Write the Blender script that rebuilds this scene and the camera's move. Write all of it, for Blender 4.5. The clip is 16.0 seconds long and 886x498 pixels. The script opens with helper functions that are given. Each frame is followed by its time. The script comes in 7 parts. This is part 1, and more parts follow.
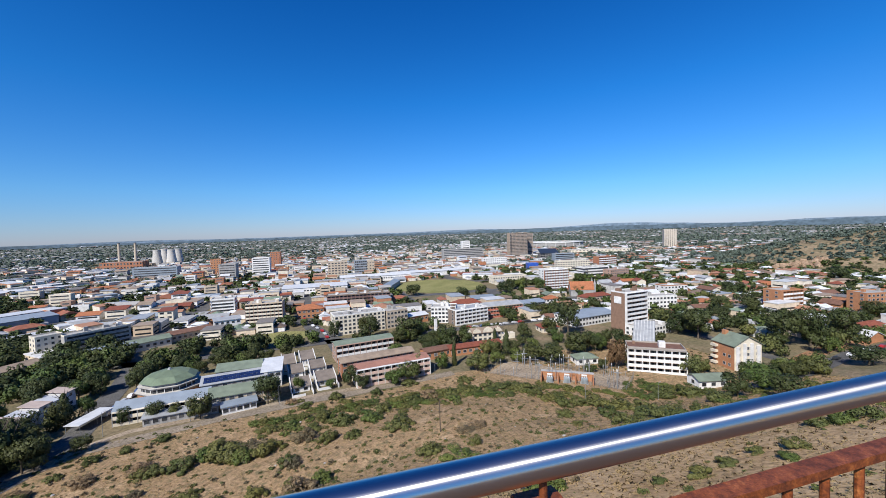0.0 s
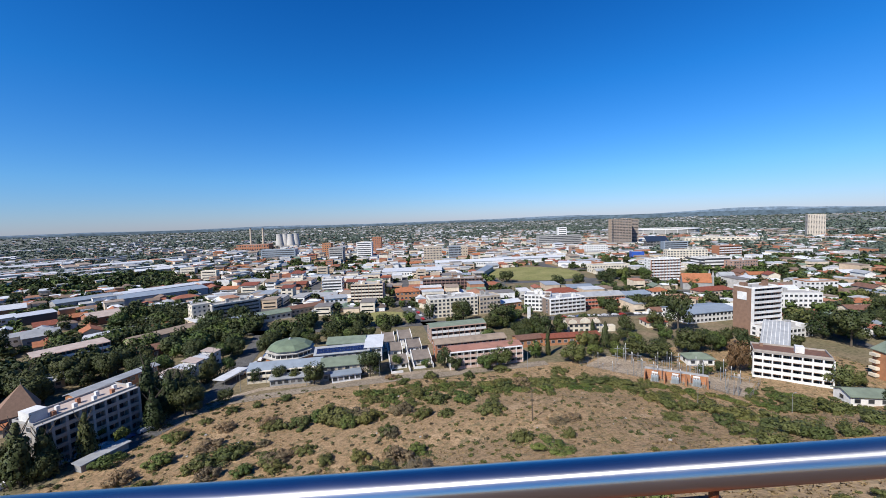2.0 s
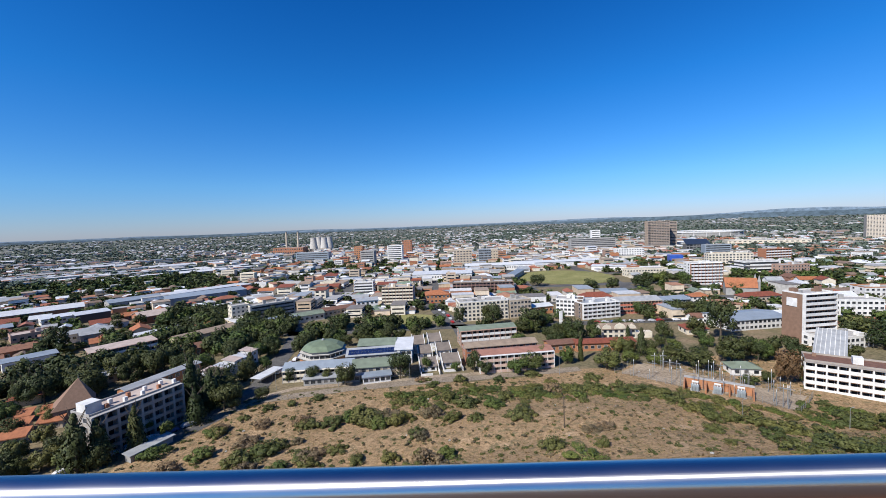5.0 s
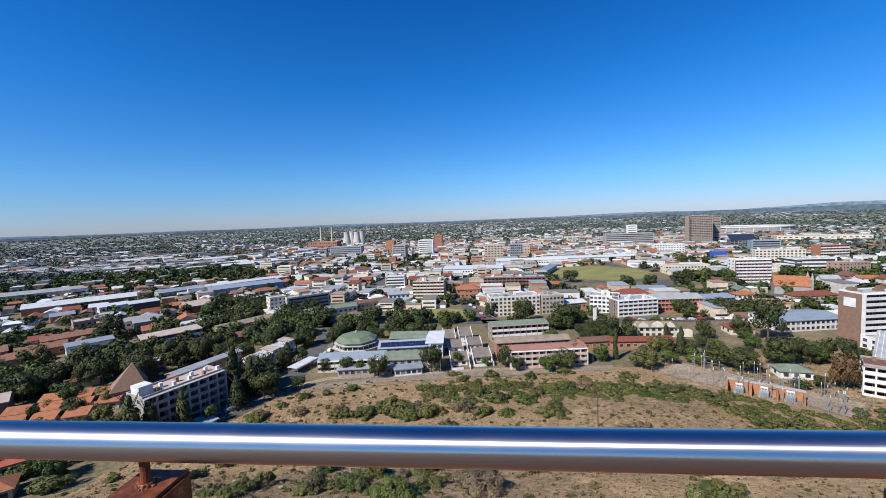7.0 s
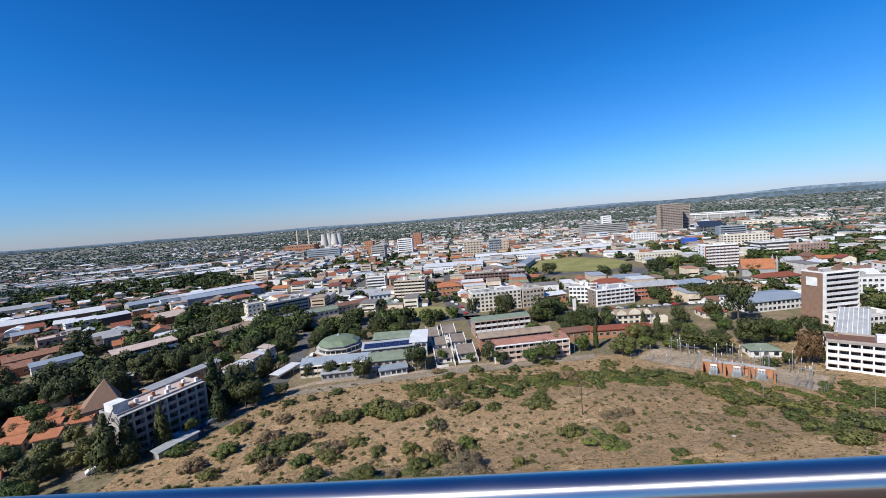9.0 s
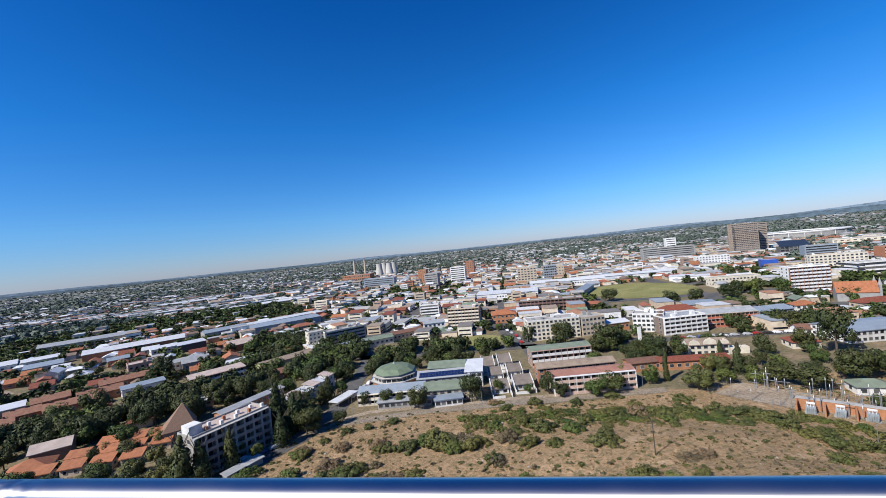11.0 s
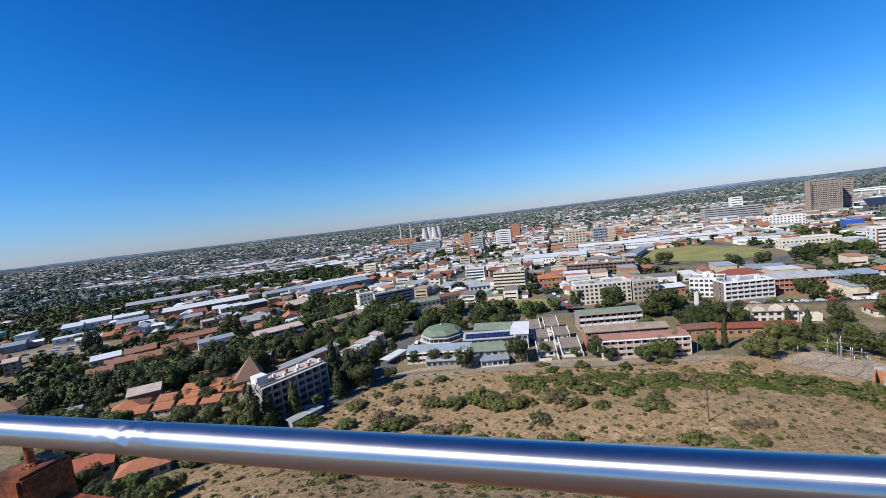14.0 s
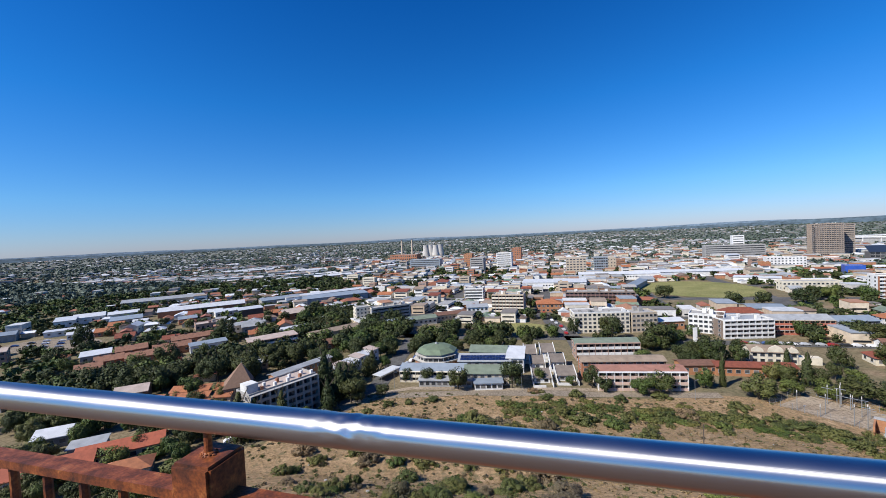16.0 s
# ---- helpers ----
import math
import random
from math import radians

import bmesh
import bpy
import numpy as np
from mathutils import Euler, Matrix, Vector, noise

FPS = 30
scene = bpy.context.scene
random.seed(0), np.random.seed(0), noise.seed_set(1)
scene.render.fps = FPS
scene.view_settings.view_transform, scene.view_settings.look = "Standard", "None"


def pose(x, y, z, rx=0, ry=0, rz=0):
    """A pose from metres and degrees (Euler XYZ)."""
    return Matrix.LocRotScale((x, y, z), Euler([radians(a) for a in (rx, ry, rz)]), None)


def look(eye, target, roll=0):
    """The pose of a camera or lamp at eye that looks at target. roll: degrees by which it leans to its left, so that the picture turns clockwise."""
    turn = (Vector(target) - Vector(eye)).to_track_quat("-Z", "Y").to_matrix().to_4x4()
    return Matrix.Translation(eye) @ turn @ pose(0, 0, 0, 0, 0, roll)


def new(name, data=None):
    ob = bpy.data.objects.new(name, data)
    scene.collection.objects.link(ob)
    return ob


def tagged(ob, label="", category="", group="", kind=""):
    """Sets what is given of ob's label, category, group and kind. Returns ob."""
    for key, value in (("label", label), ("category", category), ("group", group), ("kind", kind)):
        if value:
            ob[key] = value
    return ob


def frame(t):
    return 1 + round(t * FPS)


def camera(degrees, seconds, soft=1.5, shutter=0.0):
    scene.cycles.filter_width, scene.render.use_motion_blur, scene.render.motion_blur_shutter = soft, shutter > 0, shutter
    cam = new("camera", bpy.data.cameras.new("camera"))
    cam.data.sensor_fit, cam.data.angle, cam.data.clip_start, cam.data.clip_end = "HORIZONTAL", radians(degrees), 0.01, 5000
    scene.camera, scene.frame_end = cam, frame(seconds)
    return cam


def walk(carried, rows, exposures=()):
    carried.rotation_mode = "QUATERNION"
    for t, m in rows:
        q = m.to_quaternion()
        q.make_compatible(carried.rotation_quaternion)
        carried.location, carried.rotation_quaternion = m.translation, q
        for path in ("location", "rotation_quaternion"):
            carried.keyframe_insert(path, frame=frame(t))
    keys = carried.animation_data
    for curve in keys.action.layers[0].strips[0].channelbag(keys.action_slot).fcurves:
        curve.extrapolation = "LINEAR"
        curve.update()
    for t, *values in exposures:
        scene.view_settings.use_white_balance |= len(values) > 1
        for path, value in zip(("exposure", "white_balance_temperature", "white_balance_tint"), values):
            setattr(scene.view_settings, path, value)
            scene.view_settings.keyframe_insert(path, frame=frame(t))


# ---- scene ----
cam = camera(96.1, 16.0, 0.72)
PATH = [  # seconds, x, y, z, yaw, pitch, roll
    (0.0, 0.845, -0.115, 62.054, -23.05, -2.57, 1.76),
    (0.5, 0.852, -0.058, 62.016, -24.22, -2.51, 1.88),
    (1.0, 0.850, -0.071, 61.996, -22.44, -3.16, 0.50),
    (1.5, 0.717, -0.091, 62.015, -15.63, -4.69, -0.56),
    (2.0, 0.735, -0.093, 62.063, -9.66, -4.13, 1.83),
    (2.5, 0.753, -0.083, 62.083, -6.96, -3.24, 2.48),
    (3.0, 0.771, -0.084, 62.059, -6.34, -2.69, 1.92),
    (3.5, 0.789, -0.086, 62.045, -6.49, -1.60, -0.51),
    (3.7, 0.800, -0.090, 62.040, -6.99, -1.64, -0.10),
    (5.8, 0.885, -0.160, 62.080, -4.04, -4.34, 3.53),
    (6.0, 0.889, -0.185, 62.086, -3.17, -4.09, 2.95),
    (6.5, 0.660, -0.055, 61.993, -1.28, -3.24, -0.52),
    (7.0, 0.562, -0.070, 61.996, -0.94, -4.13, 2.11),
    (7.5, 0.508, -0.031, 62.001, 0.21, -4.76, 2.19),
    (8.0, 0.440, -0.048, 62.078, -0.35, -3.48, 5.50),
    (8.2, 0.410, -0.045, 62.090, -3.19, -5.44, 5.33),
    (10.3, 0.140, -0.020, 62.000, -4.20, -2.90, 3.93),
    (10.5, 0.113, -0.018, 61.988, -0.44, -3.42, 3.65),
    (11.0, 0.052, -0.006, 62.020, 3.39, 0.02, 5.83),
    (11.5, 0.548, -0.060, 62.049, 6.66, -1.49, 7.76),
    (12.0, 0.332, -0.036, 62.028, 0.55, -1.89, 5.50),
    (12.5, 0.115, -0.013, 62.005, -2.20, 0.47, 3.75),
    (13.0, 0.031, -0.047, 62.001, 0.26, -0.43, 3.78),
    (13.5, -0.024, -0.002, 62.006, 4.66, -2.53, 4.48),
    (14.0, -0.088, 0.073, 61.990, 9.88, -4.48, 6.57),
    (14.5, -0.159, 0.035, 62.010, 9.06, -3.42, 5.92),
    (15.0, -0.380, 0.033, 62.004, 8.75, -2.65, 2.84),
    (15.5, -0.495, 0.048, 61.992, 8.03, -2.09, 3.41),
    (16.0, -0.523, 0.030, 61.979, 10.14, -1.81, 2.73),
]
walk(cam, [(t, pose(x, y, z, 90 + p, r, a)) for t, x, y, z, a, p, r in PATH])

# ---- light ----
SUN_TO = Vector((-0.577, -0.465, 0.675)).normalized()
world = bpy.data.worlds.new("sky")
scene.world = world
world.use_nodes = True
_n = world.node_tree.nodes
_sky = _n.new("ShaderNodeTexSky")
_sky.sky_type = "NISHITA"
_sky.sun_disc = False
_sky.sun_elevation = math.asin(SUN_TO.z)
_sky.sun_rotation = math.atan2(SUN_TO.x, SUN_TO.y)
_sky.altitude = 1400
_sky.air_density, _sky.dust_density, _sky.ozone_density = 1.3, 0.3, 8.0
_n["Background"].inputs["Strength"].default_value = 0.10
_hs = _n.new("ShaderNodeHueSaturation")
_hs.inputs["Saturation"].default_value = 1.08
_tint = _n.new("ShaderNodeMix")
_tint.data_type, _tint.blend_type = "RGBA", "MULTIPLY"
_tint.inputs[0].default_value, _tint.inputs[7].default_value = 1.0, (0.955, 0.955, 1.14, 1)
world.node_tree.links.new(_sky.outputs[0], _tint.inputs[6])
_tc = _n.new("ShaderNodeTexCoord")
_sep = _n.new("ShaderNodeSeparateXYZ")
world.node_tree.links.new(_tc.outputs["Generated"], _sep.inputs[0])
_deep = _n.new("ShaderNodeValToRGB")  # clear dry air: deeper towards the zenith, a soft grey-blue rim
_e = _deep.color_ramp
_e.elements.new(0.12), _e.elements.new(0.30), _e.elements.new(0.9)
for _el, (_p, _c) in zip(_e.elements, ((0.0, (0.61, 0.69, 0.84)), (0.10, (0.61, 0.83, 0.91)), (0.30, (0.45, 0.785, 0.935)), (0.70, (0.33, 0.53, 0.79)), (1.0, (0.22, 0.40, 0.66)))):
    _el.position, _el.color = _p, (*_c, 1)
world.node_tree.links.new(_sep.outputs[2], _deep.inputs[0])
_clear = _n.new("ShaderNodeMix")
_clear.data_type, _clear.blend_type = "RGBA", "MULTIPLY"
_clear.inputs[0].default_value = 1.0
world.node_tree.links.new(_tint.outputs[2], _clear.inputs[6])
world.node_tree.links.new(_deep.outputs[0], _clear.inputs[7])
world.node_tree.links.new(_clear.outputs[2], _hs.inputs["Color"])
world.node_tree.links.new(_hs.outputs[0], _n["Background"].inputs["Color"])
sun = new("sun", bpy.data.lights.new("sun", "SUN"))
sun.data.energy, sun.data.angle, sun.data.color = 5.0, radians(0.53), (1.0, 0.965, 0.91)
sun.matrix_world = look(SUN_TO * 100, (0, 0, 0))
scene.view_settings.exposure = 0.4

# ---- materials ----


def ramp(nt, stops, interp="LINEAR"):
    r = nt.nodes.new("ShaderNodeValToRGB")
    e = r.color_ramp
    e.interpolation = interp
    while len(e.elements) < len(stops):
        e.elements.new(0.5)
    for el, (p, c) in zip(e.elements, stops):
        el.position, el.color = p, (*c, 1)
    return r


def coords(nt, world_space):
    if world_space:
        return nt.nodes.new("ShaderNodeNewGeometry").outputs["Position"]
    return nt.nodes.new("ShaderNodeTexCoord").outputs["Object"]


def noise_tex(nt, co, scale, detail=4.0, rough=0.6):
    t = nt.nodes.new("ShaderNodeTexNoise")
    t.inputs["Scale"].default_value, t.inputs["Detail"].default_value, t.inputs["Roughness"].default_value = scale, detail, rough
    nt.links.new(co, t.inputs["Vector"])
    return t


def mixed(nt, fac, a, b, blend="MIX"):
    m = nt.nodes.new("ShaderNodeMix")
    m.data_type, m.blend_type = "RGBA", blend
    for k, v in ((0, fac), (6, a), (7, b)):
        if isinstance(v, (int, float)):
            m.inputs[k].default_value = v
        elif isinstance(v, tuple):
            m.inputs[k].default_value = (*v, 1)
        else:
            nt.links.new(v, m.inputs[k])
    return m.outputs[2]


def base_material(name, rough=0.8, metal=0.0):
    m = bpy.data.materials.new(name)
    m.use_nodes = True
    b = m.node_tree.nodes["Principled BSDF"]
    b.inputs["Roughness"].default_value, b.inputs["Metallic"].default_value = rough, metal
    return m, m.node_tree, b


def tone(c, k):
    return tuple(min(1.0, v * k) for v in c)


def paint(name, c, rough=0.75, metal=0.0, stain=0.25, scale=0.35, vary=0.12, bump=0.15):
    """A worn coat: broad stains, fine grain, and a shade of its own for every object."""
    m, nt, b = base_material(name, rough, metal)
    co = coords(nt, True)
    big, fine = noise_tex(nt, co, scale, 5), noise_tex(nt, co, scale * 14, 3)
    r1 = ramp(nt, [(0.3, tone(c, 1 - stain)), (0.62, c)])
    nt.links.new(big.outputs["Fac"], r1.inputs[0])
    r2 = ramp(nt, [(0.3, (0.84, 0.84, 0.84)), (0.7, (1, 1, 1))])
    nt.links.new(fine.outputs["Fac"], r2.inputs[0])
    col = mixed(nt, 1.0, r1.outputs[0], r2.outputs[0], "MULTIPLY")
    info = nt.nodes.new("ShaderNodeObjectInfo")
    r3 = ramp(nt, [(0, tone((1, 1, 1), 1 - vary)), (1, (1, 1, 1))])
    nt.links.new(info.outputs["Random"], r3.inputs[0])
    nt.links.new(mixed(nt, 1.0, col, r3.outputs[0], "MULTIPLY"), b.inputs["Base Color"])
    bp = nt.nodes.new("ShaderNodeBump")
    bp.inputs["Strength"].default_value, bp.inputs["Distance"].default_value = bump, 0.05
    nt.links.new(fine.outputs["Fac"], bp.inputs["Height"])
    nt.links.new(bp.outputs[0], b.inputs["Normal"])
    return m


def mixc(a, b):
    return tuple((p + q) / 2 for p, q in zip(a, b))


def leafy(name, dark, light):
    """Foliage: each clump takes its own green, each tree its own shade."""
    m, nt, b = base_material(name, 0.65)
    geo = nt.nodes.new("ShaderNodeNewGeometry")
    r = ramp(nt, [(0, tone(mixc(dark, light), 0.85)), (0.7, light), (1, tone(light, 1.15))])
    nt.links.new(geo.outputs["Random Per Island"], r.inputs[0])
    info = nt.nodes.new("ShaderNodeObjectInfo")
    r3 = ramp(nt, [(0, (0.62, 0.74, 0.62)), (0.5, (0.95, 0.97, 0.9)), (1, (1.2, 1.1, 0.95))])
    nt.links.new(info.outputs["Random"], r3.inputs[0])
    big = noise_tex(nt, geo.outputs["Position"], 0.05, 2)
    r4 = ramp(nt, [(0.35, (0.8, 0.85, 0.8)), (0.65, (1.15, 1.05, 0.9))])
    nt.links.new(big.outputs["Fac"], r4.inputs[0])
    c = mixed(nt, 1.0, r.outputs[0], r3.outputs[0], "MULTIPLY")
    nt.links.new(mixed(nt, 1.0, c, r4.outputs[0], "MULTIPLY"), b.inputs["Base Color"])
    b.inputs["Specular IOR Level"].default_value = 0.25
    return m


def island(name, stops, rough=0.7, grain=0.4):
    """One coat per separate piece, picked from a palette."""
    m, nt, b = base_material(name, rough)
    geo = nt.nodes.new("ShaderNodeNewGeometry")
    r = ramp(nt, stops, "CONSTANT")
    nt.links.new(geo.outputs["Random Per Island"], r.inputs[0])
    n1 = noise_tex(nt, geo.outputs["Position"], grain, 4)
    r2 = ramp(nt, [(0.3, (0.7, 0.7, 0.7)), (0.65, (1, 1, 1))])
    nt.links.new(n1.outputs["Fac"], r2.inputs[0])
    nt.links.new(mixed(nt, 1.0, r.outputs[0], r2.outputs[0], "MULTIPLY"), b.inputs["Base Color"])
    return m


def ground_material(name, stops, s1, s2, bump=0.5, fleck=None, fleck_scale=0.35, fleck_lo=0.56):
    m, nt, b = base_material(name, 0.95)
    co = coords(nt, True)
    a, f = noise_tex(nt, co, s1, 6), noise_tex(nt, co, s2, 5, 0.7)
    r = ramp(nt, stops)
    nt.links.new(a.outputs["Fac"], r.inputs[0])
    r2 = ramp(nt, [(0.32, (0.5, 0.5, 0.48)), (0.60, (1.12, 1.12, 1.12))])
    nt.links.new(f.outputs["Fac"], r2.inputs[0])
    c = mixed(nt, 1.0, r.outputs[0], r2.outputs[0], "MULTIPLY")
    if fleck:
        k = noise_tex(nt, co, fleck_scale, 6, 0.7)
        r5 = ramp(nt, [(fleck_lo, (0, 0, 0)), (fleck_lo + 0.08, (1, 1, 1))])
        nt.links.new(k.outputs["Fac"], r5.inputs[0])
        c = mixed(nt, r5.outputs[0], c, fleck)
    nt.links.new(c, b.inputs["Base Color"])
    bp = nt.nodes.new("ShaderNodeBump")
    bp.inputs["Strength"].default_value, bp.inputs["Distance"].default_value = bump, 0.3
    nt.links.new(f.outputs["Fac"], bp.inputs["Height"])
    nt.links.new(bp.outputs[0], b.inputs["Normal"])
    b.inputs["Specular IOR Level"].default_value = 0.1
    return m


GRASS = ground_material("dry_grass", [(0.25, (0.22, 0.145, 0.080)), (0.42, (0.345, 0.232, 0.130)), (0.52, (0.29, 0.196, 0.110)), (0.62, (0.385, 0.262, 0.150)), (0.75, (0.44, 0.315, 0.198))], 0.14, 1.3, 1.0,
                        (0.16, 0.13, 0.07), 0.5, 0.53)
CITY_GROUND = ground_material("town_ground", [(0.25, (0.085, 0.085, 0.042)), (0.42, (0.21, 0.165, 0.10)), (0.55, (0.155, 0.135, 0.078)), (0.68, (0.26, 0.19, 0.125)), (0.8, (0.13, 0.105, 0.07))], 0.03, 0.7, 0.4)
# dry veld past 1500 m, with haze put into its greyed colours
FAR_GROUND = ground_material("hazy_far_veld", [(0.3, (0.11, 0.125, 0.11)), (0.52, (0.18, 0.185, 0.16)), (0.72, (0.27, 0.255, 0.225))], 0.004, 0.03, 0.2)
HILL_GROUND = ground_material("hill_veld", [(0.3, (0.15, 0.125, 0.07)), (0.5, (0.25, 0.19, 0.115)), (0.7, (0.33, 0.245, 0.155))], 0.03, 0.35, 0.8, (0.10, 0.095, 0.05), 0.10, 0.55)
LAWN = ground_material("sports_turf", [(0.3, (0.17, 0.175, 0.06)), (0.7, (0.29, 0.265, 0.11))], 0.05, 0.8, 0.2)
SANDY = ground_material("sandy_slope", [(0.28, (0.28, 0.180, 0.092)), (0.5, (0.42, 0.285, 0.155)), (0.72, (0.50, 0.350, 0.200))], 0.10, 1.1, 0.6, (0.24, 0.185, 0.105), 0.35, 0.58)
SOIL = ground_material("bare_soil", [(0.3, (0.26, 0.20, 0.14)), (0.7, (0.38, 0.31, 0.23))], 0.08, 1.2, 0.4)
RED_SOIL = ground_material("red_soil", [(0.3, (0.25, 0.13, 0.07)), (0.7, (0.36, 0.21, 0.12))], 0.1, 1.2, 0.4)
ASPHALT = ground_material("asphalt", [(0.3, (0.085, 0.083, 0.08)), (0.7, (0.14, 0.135, 0.13))], 0.12, 2.0, 0.2)
DECK = paint("red_brown_deck_tiles", (0.088, 0.050, 0.036), 0.8, scale=2)
TRACK = ground_material("worn_tar", [(0.3, (0.20, 0.165, 0.125)), (0.7, (0.30, 0.245, 0.185))], 0.15, 1.5, 0.2)
CONCRETE = paint("concrete", (0.42, 0.40, 0.37), 0.9)
WHITE = paint("white_paint", (0.80, 0.785, 0.745), 0.7)
CREAM = paint("cream_paint", (0.76, 0.68, 0.53), 0.75)
BEIGE = paint("beige_render", (0.56, 0.46, 0.34), 0.8)
PINK = paint("pink_brown_render", (0.42, 0.27, 0.20), 0.85)
GREY = paint("grey_render", (0.36, 0.35, 0.33), 0.85)
DARK = paint("dark_concrete", (0.16, 0.15, 0.14), 0.85)
BRICK = paint("red_brick", (0.40, 0.17, 0.09), 0.9, scale=0.6)
BROWN_BRICK = paint("brown_brick", (0.25, 0.15, 0.10), 0.9, scale=0.6)
ORANGE_BRICK = paint("orange_brick", (0.44, 0.20, 0.095), 0.9, scale=0.6)
RED_TRIM = paint("red_trim", (0.52, 0.16, 0.10), 0.7)
BLUE = paint("blue_panel", (0.03, 0.10, 0.45), 0.5)
TILE_RED = paint("red_roof_tiles", (0.25, 0.070, 0.037), 0.8, stain=0.4, scale=0.8)
TILE_ORANGE = paint("orange_roof_tiles", (0.40, 0.145, 0.06), 0.8, stain=0.35, scale=0.8)
TERRACE_TILE = paint("sunburnt_brown_tiles", (0.31, 0.150, 0.092), 0.85, stain=0.35, scale=0.8)
TILE_BRIGHT = paint("bright_red_tiles", (0.42, 0.105, 0.050), 0.8, stain=0.3, scale=0.8)
TOWER_PALE = paint("pale_tower_render", (0.60, 0.52, 0.42), 0.8)
TOWER_BROWN = paint("tower_concrete", (0.35, 0.28, 0.225), 0.9)
ROCK = ground_material("hill_rock", [(0.3, (0.17, 0.115, 0.075)), (0.5, (0.30, 0.205, 0.135)), (0.7, (0.40, 0.29, 0.20))], 0.12, 0.6, 0.8)
TILE_BROWN = paint("brown_roof_tiles", (0.21, 0.105, 0.068), 0.85, stain=0.4, scale=0.8)
ROOF_GREEN = paint("green_roof_sheet", (0.21, 0.25, 0.18), 0.55, stain=0.3)
ROOF_GREY = paint("grey_roof_sheet", (0.40, 0.41, 0.41), 0.5, stain=0.3)
ROOF_PALE = paint("pale_roof_sheet", (0.64, 0.65, 0.65), 0.4, stain=0.2)
ROOF_BLUE = paint("blue_grey_roof_sheet", (0.27, 0.315, 0.36), 0.55, stain=0.2)
ROOF_TAN = paint("weathered_tan_roof", (0.33, 0.25, 0.18), 0.85, stain=0.35)
FRAME = paint("window_frame", (0.5, 0.5, 0.5), 0.5)
BARK = paint("bark", (0.11, 0.085, 0.06), 0.95, scale=2)
STEEL_GREY = paint("galvanised_steel", (0.40, 0.42, 0.43), 0.45, 0.5)
TRAFO = paint("transformer_grey", (0.32, 0.36, 0.38), 0.5)
POLE_WOOD = paint("creosoted_pole", (0.10, 0.075, 0.055), 0.9, scale=2)
LEAF_DARK = leafy("dark_foliage", (0.016, 0.022, 0.010), (0.056, 0.069, 0.025))
LEAF_MID = leafy("green_foliage", (0.028, 0.042, 0.013), (0.094, 0.126, 0.036))
LEAF_OLIVE = leafy("olive_scrub", (0.042, 0.050, 0.019), (0.112, 0.119, 0.042))
LEAF_DRY = leafy("dry_scrub", (0.08, 0.062, 0.044), (0.175, 0.135, 0.095))
LEAF_BROWN = leafy("russet_foliage", (0.06, 0.03, 0.018), (0.17, 0.09, 0.05))
STRAW = leafy("straw", (0.21, 0.142, 0.074), (0.39, 0.27, 0.15))
# trees past 700 m: distance haze is put into this paler leaf colour
FAR_LEAF = leafy("haze_greyed_foliage", (0.070, 0.092, 0.087), (0.120, 0.148, 0.138))


def glass_material():
    m, nt, b = base_material("window_glass", 0.08)
    info = nt.nodes.new("ShaderNodeObjectInfo")
    r = ramp(nt, [(0, (0.015, 0.018, 0.022)), (0.7, (0.05, 0.055, 0.06)), (1, (0.16, 0.15, 0.14))])
    nt.links.new(info.outputs["Random"], r.inputs[0])
    nt.links.new(r.outputs[0], b.inputs["Base Color"])
    return m


GLASS = glass_material()


def solar_material():
    m, nt, b = base_material("solar_cells", 0.15)
    co = coords(nt, True)
    n1 = noise_tex(nt, co, 0.6, 2)
    r = ramp(nt, [(0.3, (0.010, 0.016, 0.05)), (0.7, (0.02, 0.035, 0.10))])
    nt.links.new(n1.outputs["Fac"], r.inputs[0])
    nt.links.new(r.outputs[0], b.inputs["Base Color"])
    return m


SOLAR = solar_material()


